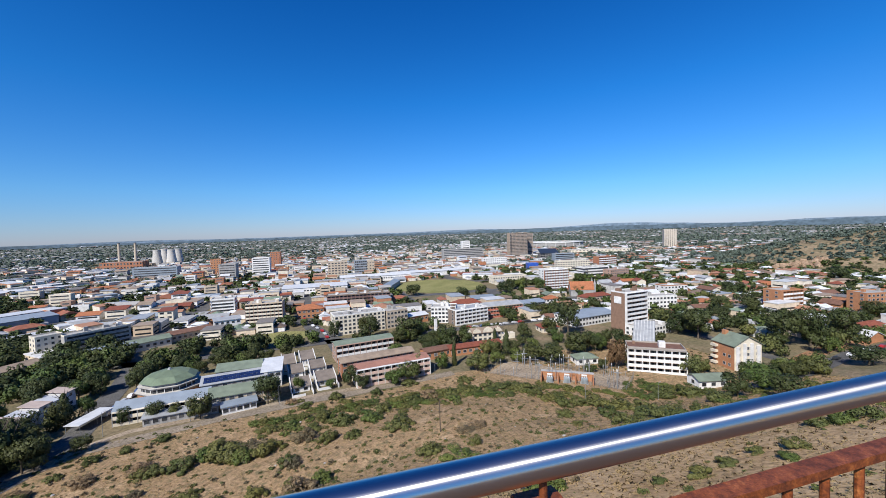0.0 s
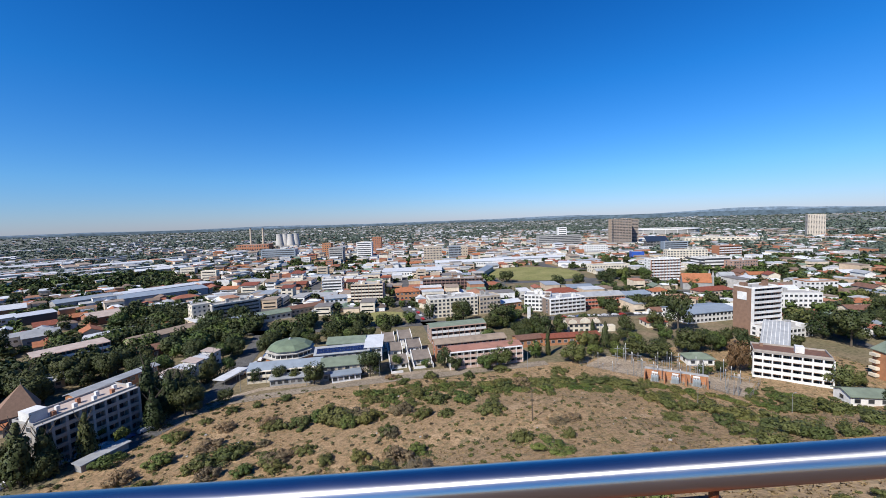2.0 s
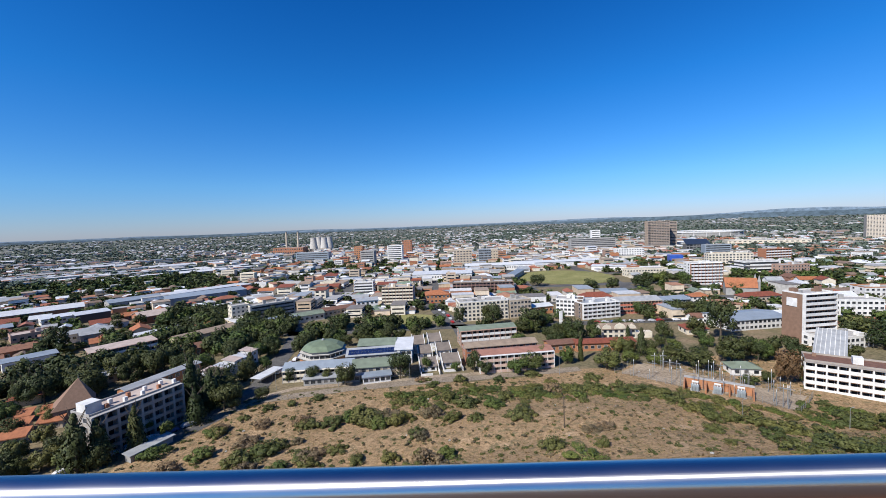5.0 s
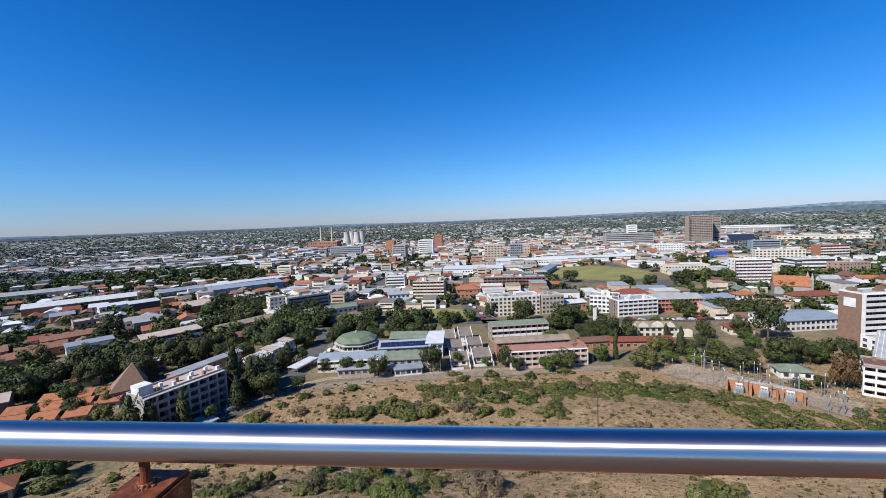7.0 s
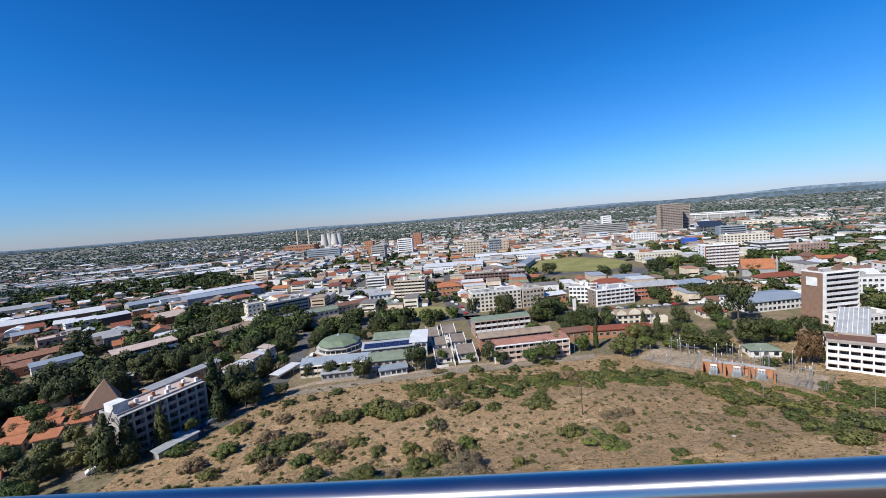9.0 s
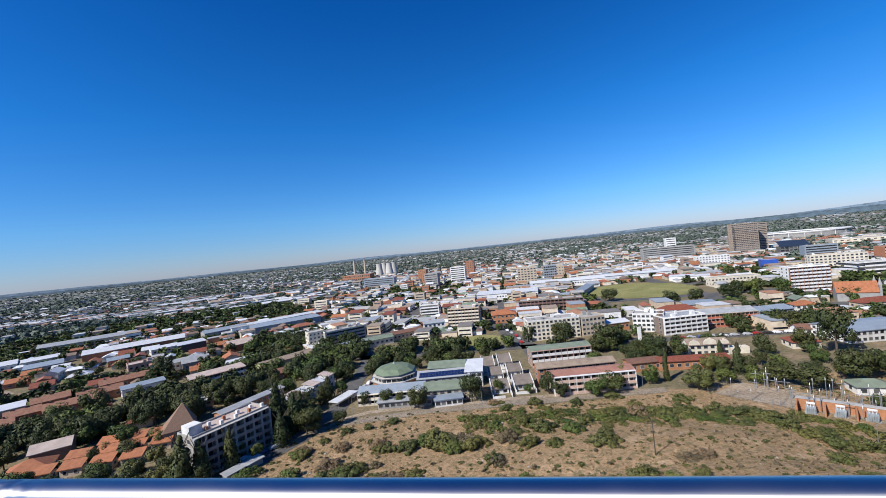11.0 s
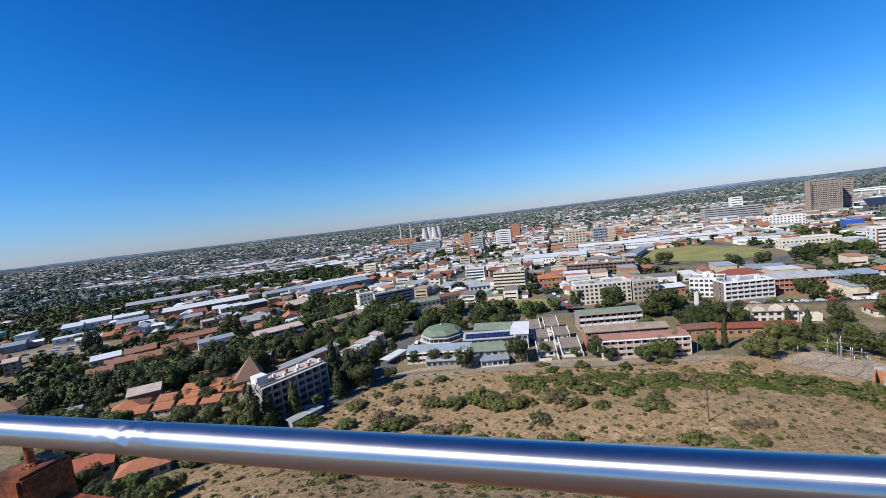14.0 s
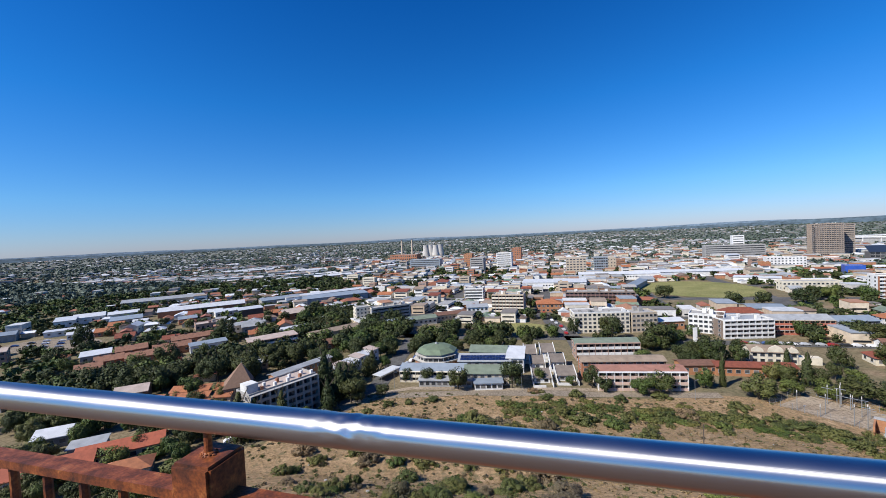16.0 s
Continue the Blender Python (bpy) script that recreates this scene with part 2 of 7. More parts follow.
def steel_tube_material():
    """Polished stainless steel with fine brushing along the bar, scuffs and a few deposits."""
    m, nt, b = base_material("polished_steel", 0.16, 1.0)
    co = coords(nt, False)
    mp = nt.nodes.new("ShaderNodeMapping")
    mp.inputs["Scale"].default_value = (3.0, 260.0, 260.0)
    nt.links.new(co, mp.inputs["Vector"])
    st = noise_tex(nt, mp.outputs[0], 1.0, 3)
    sm = noise_tex(nt, co, 5.0, 5)
    sp = noise_tex(nt, co, 38.0, 4, 0.65)
    tg = nt.nodes.new("ShaderNodeTangent")
    tg.direction_type, tg.axis = "RADIAL", "X"
    nt.links.new(tg.outputs[0], b.inputs["Tangent"])
    b.inputs["Anisotropic"].default_value, b.inputs["Anisotropic Rotation"].default_value = 0.97, 0.25
    r = ramp(nt, [(0.3, (0.29, 0.29, 0.29)), (0.7, (0.37, 0.37, 0.37))])
    nt.links.new(mixed(nt, 0.5, st.outputs["Fac"], sm.outputs["Fac"]), r.inputs[0])
    spots = ramp(nt, [(0.70, (0, 0, 0)), (0.76, (1, 1, 1))])
    nt.links.new(sp.outputs["Fac"], spots.inputs[0])
    nt.links.new(mixed(nt, spots.outputs[0], r.outputs[0], (0.5, 0.5, 0.5)), b.inputs["Roughness"])
    nt.links.new(mixed(nt, spots.outputs[0], (0.62, 0.60, 0.575), (0.45, 0.44, 0.42)), b.inputs["Base Color"])
    bp = nt.nodes.new("ShaderNodeBump")
    bp.inputs["Strength"].default_value, bp.inputs["Distance"].default_value = 0.06, 0.002
    nt.links.new(st.outputs["Fac"], bp.inputs["Height"])
    nt.links.new(bp.outputs[0], b.inputs["Normal"])
    dull = nt.nodes.new("ShaderNodeBsdfPrincipled")
    dull.inputs["Metallic"].default_value, dull.inputs["Base Color"].default_value = 1.0, (0.60, 0.575, 0.545, 1)
    dull.inputs["Anisotropic"].default_value, dull.inputs["Anisotropic Rotation"].default_value = 0.55, 0.25
    rd = ramp(nt, [(0.35, (0.40, 0.40, 0.40)), (0.65, (0.50, 0.50, 0.50))])
    nt.links.new(sm.outputs["Fac"], rd.inputs[0])
    nt.links.new(rd.outputs[0], dull.inputs["Roughness"])
    nt.links.new(tg.outputs[0], dull.inputs["Tangent"])
    both = nt.nodes.new("ShaderNodeMixShader")
    worn = noise_tex(nt, co, 1.3, 4)
    rw = ramp(nt, [(0.35, (0.10, 0.10, 0.10)), (0.65, (0.28, 0.28, 0.28))])
    nt.links.new(worn.outputs["Fac"], rw.inputs[0])
    along = nt.nodes.new("ShaderNodeSeparateXYZ")
    nt.links.new(co, along.inputs[0])
    scuffed = nt.nodes.new("ShaderNodeMapRange")  # most hands and knocks met the bar round the dented joint
    for key, value in (("From Min", -1.1), ("From Max", 0.9), ("To Min", 1.9), ("To Max", 0.6)):
        scuffed.inputs[key].default_value = value
    nt.links.new(along.outputs[0], scuffed.inputs["Value"])
    share = nt.nodes.new("ShaderNodeMath")
    share.operation = "MULTIPLY"
    nt.links.new(rw.outputs[0], share.inputs[0])
    nt.links.new(scuffed.outputs[0], share.inputs[1])
    nt.links.new(share.outputs[0], both.inputs[0])
    nt.links.new(b.outputs[0], both.inputs[1])
    nt.links.new(dull.outputs[0], both.inputs[2])
    nt.links.new(both.outputs[0], nt.nodes["Material Output"].inputs["Surface"])
    return m


def rust_material():
    m, nt, b = base_material("rusted_paint", 0.55, 0.0)
    co = coords(nt, True)
    a, f = noise_tex(nt, co, 22, 7, 0.7), noise_tex(nt, co, 180, 4)
    r = ramp(nt, [(0.32, (0.04, 0.015, 0.009)), (0.45, (0.13, 0.035, 0.012)), (0.57, (0.24, 0.066, 0.018)), (0.70, (0.44, 0.17, 0.05))])
    nt.links.new(a.outputs["Fac"], r.inputs[0])
    r2 = ramp(nt, [(0.35, (0.6, 0.6, 0.6)), (0.65, (1.1, 1.1, 1.1))])
    nt.links.new(f.outputs["Fac"], r2.inputs[0])
    nt.links.new(mixed(nt, 1.0, r.outputs[0], r2.outputs[0], "MULTIPLY"), b.inputs["Base Color"])
    b.inputs["Specular IOR Level"].default_value = 0.35
    rr = ramp(nt, [(0.3, (0.70, 0.70, 0.70)), (0.6, (0.46, 0.46, 0.46))])
    nt.links.new(a.outputs["Fac"], rr.inputs[0])
    nt.links.new(rr.outputs[0], b.inputs["Roughness"])
    bp = nt.nodes.new("ShaderNodeBump")
    bp.inputs["Strength"].default_value, bp.inputs["Distance"].default_value = 0.5, 0.002
    nt.links.new(a.outputs["Fac"], bp.inputs["Height"])
    nt.links.new(bp.outputs[0], b.inputs["Normal"])
    return m


TUBE, RUST = steel_tube_material(), rust_material()

# ---- geometry helpers ----


class Geo:
    """Collects faces for one mesh."""

    def __init__(self):
        self.v, self.f, self.m = [], [], []

    def add(self, verts, faces, mat=0):
        k = len(self.v)
        self.v += verts
        self.f += [tuple(i + k for i in f) for f in faces]
        self.m += [mat] * len(faces)
        return self

    def box(self, x0, x1, y0, y1, z0, z1, mat=0):
        return self.add([(x0, y0, z0), (x1, y0, z0), (x1, y1, z0), (x0, y1, z0), (x0, y0, z1), (x1, y0, z1), (x1, y1, z1), (x0, y1, z1)],
                        [(0, 3, 2, 1), (4, 5, 6, 7), (0, 1, 5, 4), (1, 2, 6, 5), (2, 3, 7, 6), (3, 0, 4, 7)], mat)

    def gable(self, x0, x1, y0, y1, z0, rise, thick=0.25, mat=0):
        """A pitched roof with its ridge along x: two slabs with thickness."""
        ym = (y0 + y1) / 2
        t = thick
        for ya, yb in ((y0, ym), (y1, ym)):
            self.add([(x0, ya, z0), (x1, ya, z0), (x1, yb, z0 + rise), (x0, yb, z0 + rise),
                      (x0, ya, z0 + t), (x1, ya, z0 + t), (x1, yb, z0 + rise + t), (x0, yb, z0 + rise + t)],
                     [(0, 3, 2, 1), (4, 5, 6, 7), (0, 1, 5, 4), (1, 2, 6, 5), (2, 3, 7, 6), (3, 0, 4, 7)], mat)
        return self

    def gable_wall(self, x0, x1, y0, y1, z0, rise, mat=0):
        ym = (y0 + y1) / 2
        return self.add([(x0, y0, z0), (x0, y1, z0), (x0, ym, z0 + rise), (x1, y0, z0), (x1, y1, z0), (x1, ym, z0 + rise)],
                        [(0, 2, 1), (3, 4, 5), (0, 3, 5, 2), (1, 2, 5, 4), (0, 1, 4, 3)], mat)

    def hip(self, x0, x1, y0, y1, z0, rise, mat=0):
        c = min((y1 - y0) / 2, (x1 - x0) / 2)
        ym = (y0 + y1) / 2
        return self.add([(x0, y0, z0), (x1, y0, z0), (x1, y1, z0), (x0, y1, z0), (x0 + c, ym, z0 + rise), (x1 - c, ym, z0 + rise)],
                        [(0, 1, 5, 4), (1, 2, 5), (2, 3, 4, 5), (3, 0, 4), (0, 3, 2, 1)], mat)

    def tube(self, a, b, r0, r1=None, n=8, mat=0):
        a, b = Vector(a), Vector(b)
        r1 = r0 if r1 is None else r1
        d = (b - a).normalized()
        u = d.orthogonal().normalized()
        w = d.cross(u)
        vs = [tuple(p + (u * math.cos(q) + w * math.sin(q)) * r) for p, r in ((a, r0), (b, r1)) for q in (2 * math.pi * i / n for i in range(n))]
        return self.add(vs, [(i, (i + 1) % n, n + (i + 1) % n, n + i) for i in range(n)] + [tuple(range(n - 1, -1, -1)), tuple(range(n, 2 * n))], mat)

    def mesh(self, name, *mats):
        me = bpy.data.meshes.new(name)
        me.from_pydata(self.v, [], self.f)
        for m in mats:
            me.materials.append(m)
        if len(mats) > 1:
            me.polygons.foreach_set("material_index", self.m)
        me.update()
        return me


def part(name, data, parent, label="", at=None):
    ob = new(name, data)
    ob.parent = parent
    if at is not None:
        ob.matrix_basis = at
    if label:
        ob["label"] = label
    return ob


def smooth(a, b, x):
    t = max(0.0, min(1.0, (x - a) / (b - a)))
    return t * t * (3 - 2 * t)


def hill_reach(x, y):
    """0 at the top of the wooded hill, 1 at its foot."""
    return math.hypot((x - 900) / 330, (y - 250) / 280)


def height(x, y):
    """The land: a flat town, the slope under the lookout with its bare shoulder, and the hill beyond the valley."""
    z = 7.5 * math.exp(-((x - 52) / 48) ** 2 - ((y - 100) / 24) ** 2)
    side = smooth(-120, -45, x + 0.35 * (y - 90)) * (1 - 0.5 * smooth(90, 190, x))
    z += max(0.0, 96 - max(y, -4.0)) * 0.46 * side
    d = hill_reach(x, y)
    z += 50 * max(0.0, 1 - d * d) ** 1.6 * (0.95 + 0.16 * noise.noise((x * 0.01, y * 0.01, 0)) + 0.05 * noise.noise((x * 0.05, y * 0.05, 2))) if d < 1 else 0.0
    r = math.hypot(x, y)
    if r > 2600:
        z += (14 * noise.noise((x * 0.0011, y * 0.0011, 3)) + 20) * smooth(2600, 4300, r)
        z += 26 * smooth(3300, 4500, r) * smooth(0.1, 0.55, noise.noise((x * 0.0007 + 5, y * 0.0007, 1))) * smooth(500, 1800, x)
    z += 0.5 * noise.noise((x * 0.06, y * 0.06, 7)) * smooth(210, 150, y) if -300 < x < 300 and y < 210 else 0.0
    return z

# ---- the land ----


def axis_steps(lo, hi, near, fine, grow):
    out, v, s = [], 0.0, fine
    while v < hi:
        out.append(v)
        if v > near:
            s *= grow
        v += s
    out.append(hi)
    neg, v, s = [], 0.0, fine
    while v < -lo:
        if v > 0:
            neg.append(-v)
        if v > near:
            s *= grow
        v += s
    neg.append(lo)
    return sorted(set(neg + out))


def build_ground():
    xs, ys = axis_steps(-4850, 4850, 330, 4.0, 1.09), axis_steps(-1200, 4850, 260, 4.0, 1.07)
    vs = [(x, y, height(x, y)) for y in ys for x in xs]
    w = len(xs)
    fs, ms = [], []
    for j in range(len(ys) - 1):
        for i in range(w - 1):
            fs.append((j * w + i, j * w + i + 1, (j + 1) * w + i + 1, (j + 1) * w + i))
            x, y = (xs[i] + xs[i + 1]) / 2, (ys[j] + ys[j + 1]) / 2
            if hill_reach(x, y) < 0.97:
                ms.append(3)
            elif y < 152 + 0.06 * x + 3 * noise.noise((x * 0.1, y * 0.1, 0)) and x > -72 - 0.5 * (130 - y) and x < 190:
                ms.append(4 if x > 26 + 6 * noise.noise((x * 0.07, y * 0.07, 6)) and y < 74 - 0.1 * x + 9 * noise.noise((x * 0.06, y * 0.06, 2)) else 0)
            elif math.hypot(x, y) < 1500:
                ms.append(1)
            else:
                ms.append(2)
    me = bpy.data.meshes.new("ground")
    me.from_pydata(vs, [], fs)
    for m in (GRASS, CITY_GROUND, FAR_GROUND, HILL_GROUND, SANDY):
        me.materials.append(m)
    me.polygons.foreach_set("material_index", ms)
    me.polygons.foreach_set("use_smooth", [True] * len(fs))
    me.update()
    tagged(new("ground", me), "dry grassy slope running down to a flat town and far plains", "ground", kind="structure")


build_ground()


def road(name, pts, width, mat, label, lift=0.12, cat="road"):
    """A strip draped on the land."""
    vs, fs = [], []
    fine = []
    for (x0, y0), (x1, y1) in zip(pts, pts[1:]):
        n = max(1, int(math.hypot(x1 - x0, y1 - y0) / 6))
        fine += [(x0 + (x1 - x0) * k / n, y0 + (y1 - y0) * k / n) for k in range(n)]
    fine.append(pts[-1])
    for k, (x, y) in enumerate(fine):
        xa, ya = fine[max(0, k - 1)]
        xb, yb = fine[min(len(fine) - 1, k + 1)]
        l = math.hypot(xb - xa, yb - ya) or 1
        nx, ny = -(yb - ya) / l, (xb - xa) / l
        for s in (-1, -0.33, 0.33, 1):
            px, py = x + nx * width / 2 * s, y + ny * width / 2 * s
            vs.append((px, py, height(px, py) + lift))
    for k in range(len(fine) - 1):
        for q in range(3):
            fs.append((k * 4 + q, k * 4 + q + 1, k * 4 + 5 + q, k * 4 + 4 + q))
    me = bpy.data.meshes.new(name)
    me.from_pydata(vs, [], fs)
    me.materials.append(mat)
    me.update()
    return tagged(new(name, me), label, cat, kind="structure")


# ---- the lookout's railing ----
RAIL_YAW = -6.25
RAIL_Z = 61.65


def build_railing():
    root = tagged(new("railing"), "polished steel handrail over rusted brown posts, flat bar and balusters", "railing")
    a = radians(RAIL_YAW)
    root.matrix_world = pose(-0.575 * math.sin(a), 0.575 * math.cos(a), RAIL_Z, 0, 0, RAIL_YAW)
    # tube with a dent and a joint near the left post
    n = 48
    xs = [-5.0 + 0.1 * k for k in range(39)] + [-1.1 + 0.005 * k for k in range(90)] + [-0.65 + 0.05 * k for k in range(114)]
    seg = len(xs) - 1
    vs, fs = [], []
    for x in xs:
        for i in range(n):
            q = 2 * math.pi * i / n
            w = math.exp(-((x + 0.88) / 0.06) ** 2)
            r = 0.03 - w * (0.5 + 0.5 * math.cos(q - 2.4)) * (0.0016 + 0.0024 * noise.noise((x * 60, math.cos(q) * 2.5, math.sin(q) * 2.5))) + 0.0007 * math.exp(-((x + 0.80) / 0.012) ** 2)
            vs.append((x, r * math.cos(q), r * math.sin(q)))
    for k in range(seg):
        for i in range(n):
            j = (i + 1) % n
            fs.append((k * n + i, k * n + j, (k + 1) * n + j, (k + 1) * n + i))
    fs += [tuple(range(n)), tuple(range(seg * n, seg * n + n))]
    me = bpy.data.meshes.new("handrail")
    me.from_pydata(vs, [], fs)
    me.materials.append(TUBE)
    me.polygons.foreach_set("use_smooth", [True] * len(fs))
    me.update()
    part("handrail", me, root, "polished stainless steel tube, scuffed and dented")
    # a post: square tube with a bevelled cap, and a thin pin that carries the tube
    bm = bmesh.new()
    bmesh.ops.create_cube(bm, size=1.0)
    bmesh.ops.scale(bm, vec=(0.093, 0.093, 1.02), verts=bm.verts)
    bmesh.ops.translate(bm, vec=(0, 0, -0.075 - 0.51), verts=bm.verts)
    bmesh.ops.bevel(bm, geom=[e for e in bm.edges], offset=0.006, segments=2, affect="EDGES")
    post = bpy.data.meshes.new("post")
    bm.to_mesh(post)
    bm.free()
    post.materials.append(RUST)
    pin = Geo().tube((0, 0, -0.078), (0, 0, -0.024), 0.0075, n=12).tube((0, 0, -0.077), (0, 0, -0.069), 0.017, 0.010, n=12).mesh("pin", RUST)
    bm = bmesh.new()
    rw = random.Random(4)
    for k in range(26):
        q = 2 * math.pi * k / 26 + rw.uniform(-0.2, 0.2)
        e = rw.uniform(0.009, 0.0165)
        m = Matrix.Translation((e * math.cos(q), e * math.sin(q), -0.0755 + (0.0165 - e) * 0.6))
        bmesh.ops.create_icosphere(bm, subdivisions=1, radius=rw.uniform(0.0022, 0.0042), matrix=m)
    weld = bpy.data.meshes.new("weld_bead")
    bm.to_mesh(weld)
    bm.free()
    weld.materials.append(RUST)
    bar = Geo().box(-0.555, 0.555, -0.021, 0.021, -0.165, -0.145)
    bar = bar.mesh("flat_bar", RUST)
    low = Geo().box(-0.555, 0.555, -0.02, 0.02, -1.02, -1.0).mesh("lower_bar", RUST)
    bal = Geo().tube((0, 0, -1.0), (0, 0, -0.1652), 0.0095, n=10).mesh("baluster", RUST)
    for k in range(-4, 5):
        p = part("post", post, root, at=pose(1.2 * k, 0, 0))
        part("pin", pin, p)
        part("weld_bead", weld, p, "rough rusted weld bead")["kind"] = "stuff"
        if k < 4:
            part("flat_bar", bar, root, at=pose(1.2 * k + 0.6, 0, 0))
            part("lower_bar", low, root, at=pose(1.2 * k + 0.6, 0, 0))
            for i in range(9):
                part("baluster", bal, root, at=pose(1.2 * k + 0.12 + i * 0.12, 0, 0))
    # the lookout under it: a slab on a rough concrete shaft
    deck = tagged(new("lookout_deck"), "red-brown tiled lookout deck on a concrete shaft", "platform", kind="structure")
    deck.matrix_world = root.matrix_world
    part("slab", Geo().box(-5.2, 5.2, -14.2, 0.12, -1.35, -1.095).mesh("slab", DECK), deck)
    part("shaft", Geo().box(-3.4, 3.4, -11.2, -1.6, -26, -1.35).mesh("shaft", CONCRETE), deck)


build_railing()

# ---- mass geometry ----


def mass(name, groups, mats, label, cat, kind="stuff"):
    """One mesh out of many placed copies of small templates. groups: (verts, faces, slot, positions, sizes, turns, and for leaves their normals)."""
    NS = []
    V, Lp, St, Ms, off = [], [], [], [], 0
    for tv, tf, slot, pos, size, turn, *tn in groups:
        tv, pos, size, turn = np.array(tv, float), np.array(pos, float), np.array(size, float), np.array(turn, float)
        if len(pos) == 0:
            continue
        v = tv[None] * size[:, None]
        c, s = np.cos(turn)[:, None], np.sin(turn)[:, None]
        v = np.stack([v[..., 0] * c - v[..., 1] * s, v[..., 0] * s + v[..., 1] * c, v[..., 2]], -1) + pos[:, None]
        V.append(v.reshape(-1, 3))
        if tn:
            m = np.array(tn[0], float)[None]
            NS.append(np.stack([m[..., 0] * c - m[..., 1] * s, m[..., 0] * s + m[..., 1] * c, m[..., 2] + 0 * c], -1).reshape(-1, 3))
        base = off + np.arange(len(pos)) * len(tv)
        for f in tf:
            Lp.append((base[:, None] + np.array(f)[None]).ravel())
            St.append(np.full(len(pos), len(f)))
            Ms.append(np.full(len(pos), slot))
        off += len(pos) * len(tv)
    V, Lp, St, Ms = np.concatenate(V), np.concatenate(Lp), np.concatenate(St), np.concatenate(Ms)
    me = bpy.data.meshes.new(name)
    me.vertices.add(len(V))
    me.vertices.foreach_set("co", V.ravel())
    me.loops.add(len(Lp))
    me.loops.foreach_set("vertex_index", Lp)
    me.polygons.add(len(St))
    me.polygons.foreach_set("loop_start", np.concatenate([[0], np.cumsum(St)[:-1]]))
    for m in mats:
        me.materials.append(m)
    me.polygons.foreach_set("material_index", Ms)
    me.polygons.foreach_set("use_smooth", [bool(NS)] * len(St))
    me.update(calc_edges=True)
    if NS:
        me.normals_split_custom_set_from_vertices(np.concatenate(NS))
    else:
        me.validate()
    return tagged(new(name, me), label, cat, kind=kind)


BOX_V = [(-.5, -.5, 0), (.5, -.5, 0), (.5, .5, 0), (-.5, .5, 0), (-.5, -.5, 1), (.5, -.5, 1), (.5, .5, 1), (-.5, .5, 1)]
WALL_F = [(0, 1, 5, 4), (1, 2, 6, 5), (2, 3, 7, 6), (3, 0, 4, 7)]
SLAB_F = [(4, 5, 6, 7), (0, 3, 2, 1)] + WALL_F
GABLE_V = [(-.54, -.57, 0), (.54, -.57, 0), (.54, .57, 0), (-.54, .57, 0), (-.54, 0, 1), (.54, 0, 1)]
GABLE_F = [(0, 1, 5, 4), (2, 3, 4, 5), (1, 2, 5), (3, 0, 4)]
HIP_V = [(-.54, -.57, 0), (.54, -.57, 0), (.54, .57, 0), (-.54, .57, 0), (-.2, 0, 1), (.2, 0, 1)]
WIN_V = [(-.5, 0, 0), (.5, 0, 0), (.5, 0, 1), (-.5, 0, 1)]


def clump(rng, n, leaf, lobes, flat=1.0):
    """Leaf sprays set about the lobes of a crown, in a unit space 1 wide and 1 high."""
    vs, fs, ns = [], [], []
    for k in range(n):
        cx, cy, cz, r = lobes[k % len(lobes)]
        d = Vector((rng.gauss(0, 1), rng.gauss(0, 1), rng.gauss(0, 1))).normalized() * r * rng.uniform(0.72, 1.08)
        p = Vector((cx + d.x, cy + d.y, cz + d.z * flat))
        nrm = (d.normalized() + Vector((rng.uniform(-.5, .5), rng.uniform(-.5, .5), rng.uniform(-.25, .6)))).normalized()
        u = nrm.orthogonal().normalized()
        u.rotate(Matrix.Rotation(rng.uniform(0, 6.28), 3, nrm))
        w = nrm.cross(u)
        s = leaf * rng.uniform(0.6, 1.3)
        b = len(vs)
        vs += [tuple(p + u * s * 1.1), tuple(p + w * s - u * s * 0.5 + nrm * s * 0.15), tuple(p - u * s * 0.8 - w * s * 0.9 - nrm * s * 0.2)]
        fs.append((b, b + 1, b + 2))
        soft = (d.normalized() * 0.8 + (p - Vector((0, 0, 0.35))) * 0.9 + nrm * 0.45).normalized()
        ns += [tuple(soft)] * 3
    return vs, fs, ns


def lobes_of(rng, kind):
    if kind == "round":
        out = [(0, 0, 0.66, 0.26), (0, 0, 0.40, 0.28)]
        for k in range(12):
            q = k * 0.785 + rng.uniform(-.3, .3)
            out.append((0.29 * math.cos(q), 0.29 * math.sin(q), rng.uniform(0.26, 0.72), rng.uniform(0.13, 0.22)))
        return out
    if kind == "wide":
        return [(0.34 * math.cos(k * 0.9) * rng.uniform(.6, 1.1), 0.34 * math.sin(k * 0.9) * rng.uniform(.6, 1.1), rng.uniform(0.42, 0.84), rng.uniform(0.13, 0.20)) for k in range(13)] + [(0, 0, 0.55, 0.28)]
    if kind == "cone":
        return [(rng.uniform(-.1, .1) * (1.1 - z), rng.uniform(-.1, .1) * (1.1 - z), z, 0.34 * (1.08 - z)) for z in (0.14, 0.24, 0.34, 0.44, 0.54, 0.64, 0.74, 0.84, 0.93)]
    if kind == "spire":
        return [(rng.uniform(-.06, .06), rng.uniform(-.06, .06), z, 0.30 * (1.02 - z) ** 0.5 * 0.9) for z in (0.08, 0.16, 0.26, 0.36, 0.46, 0.56, 0.66, 0.76, 0.86, 0.94)]
    out = [(0, 0, 0.36, 0.26)]
    for k in range(11):
        q, e = k * 1.15 + rng.uniform(-.4, .4), rng.uniform(0.16, 0.44)
        out.append((e * math.cos(q), e * math.sin(q), rng.uniform(0.14, 0.34) + 0.36 * (0.44 - e), rng.uniform(0.09, 0.20)))
    return out


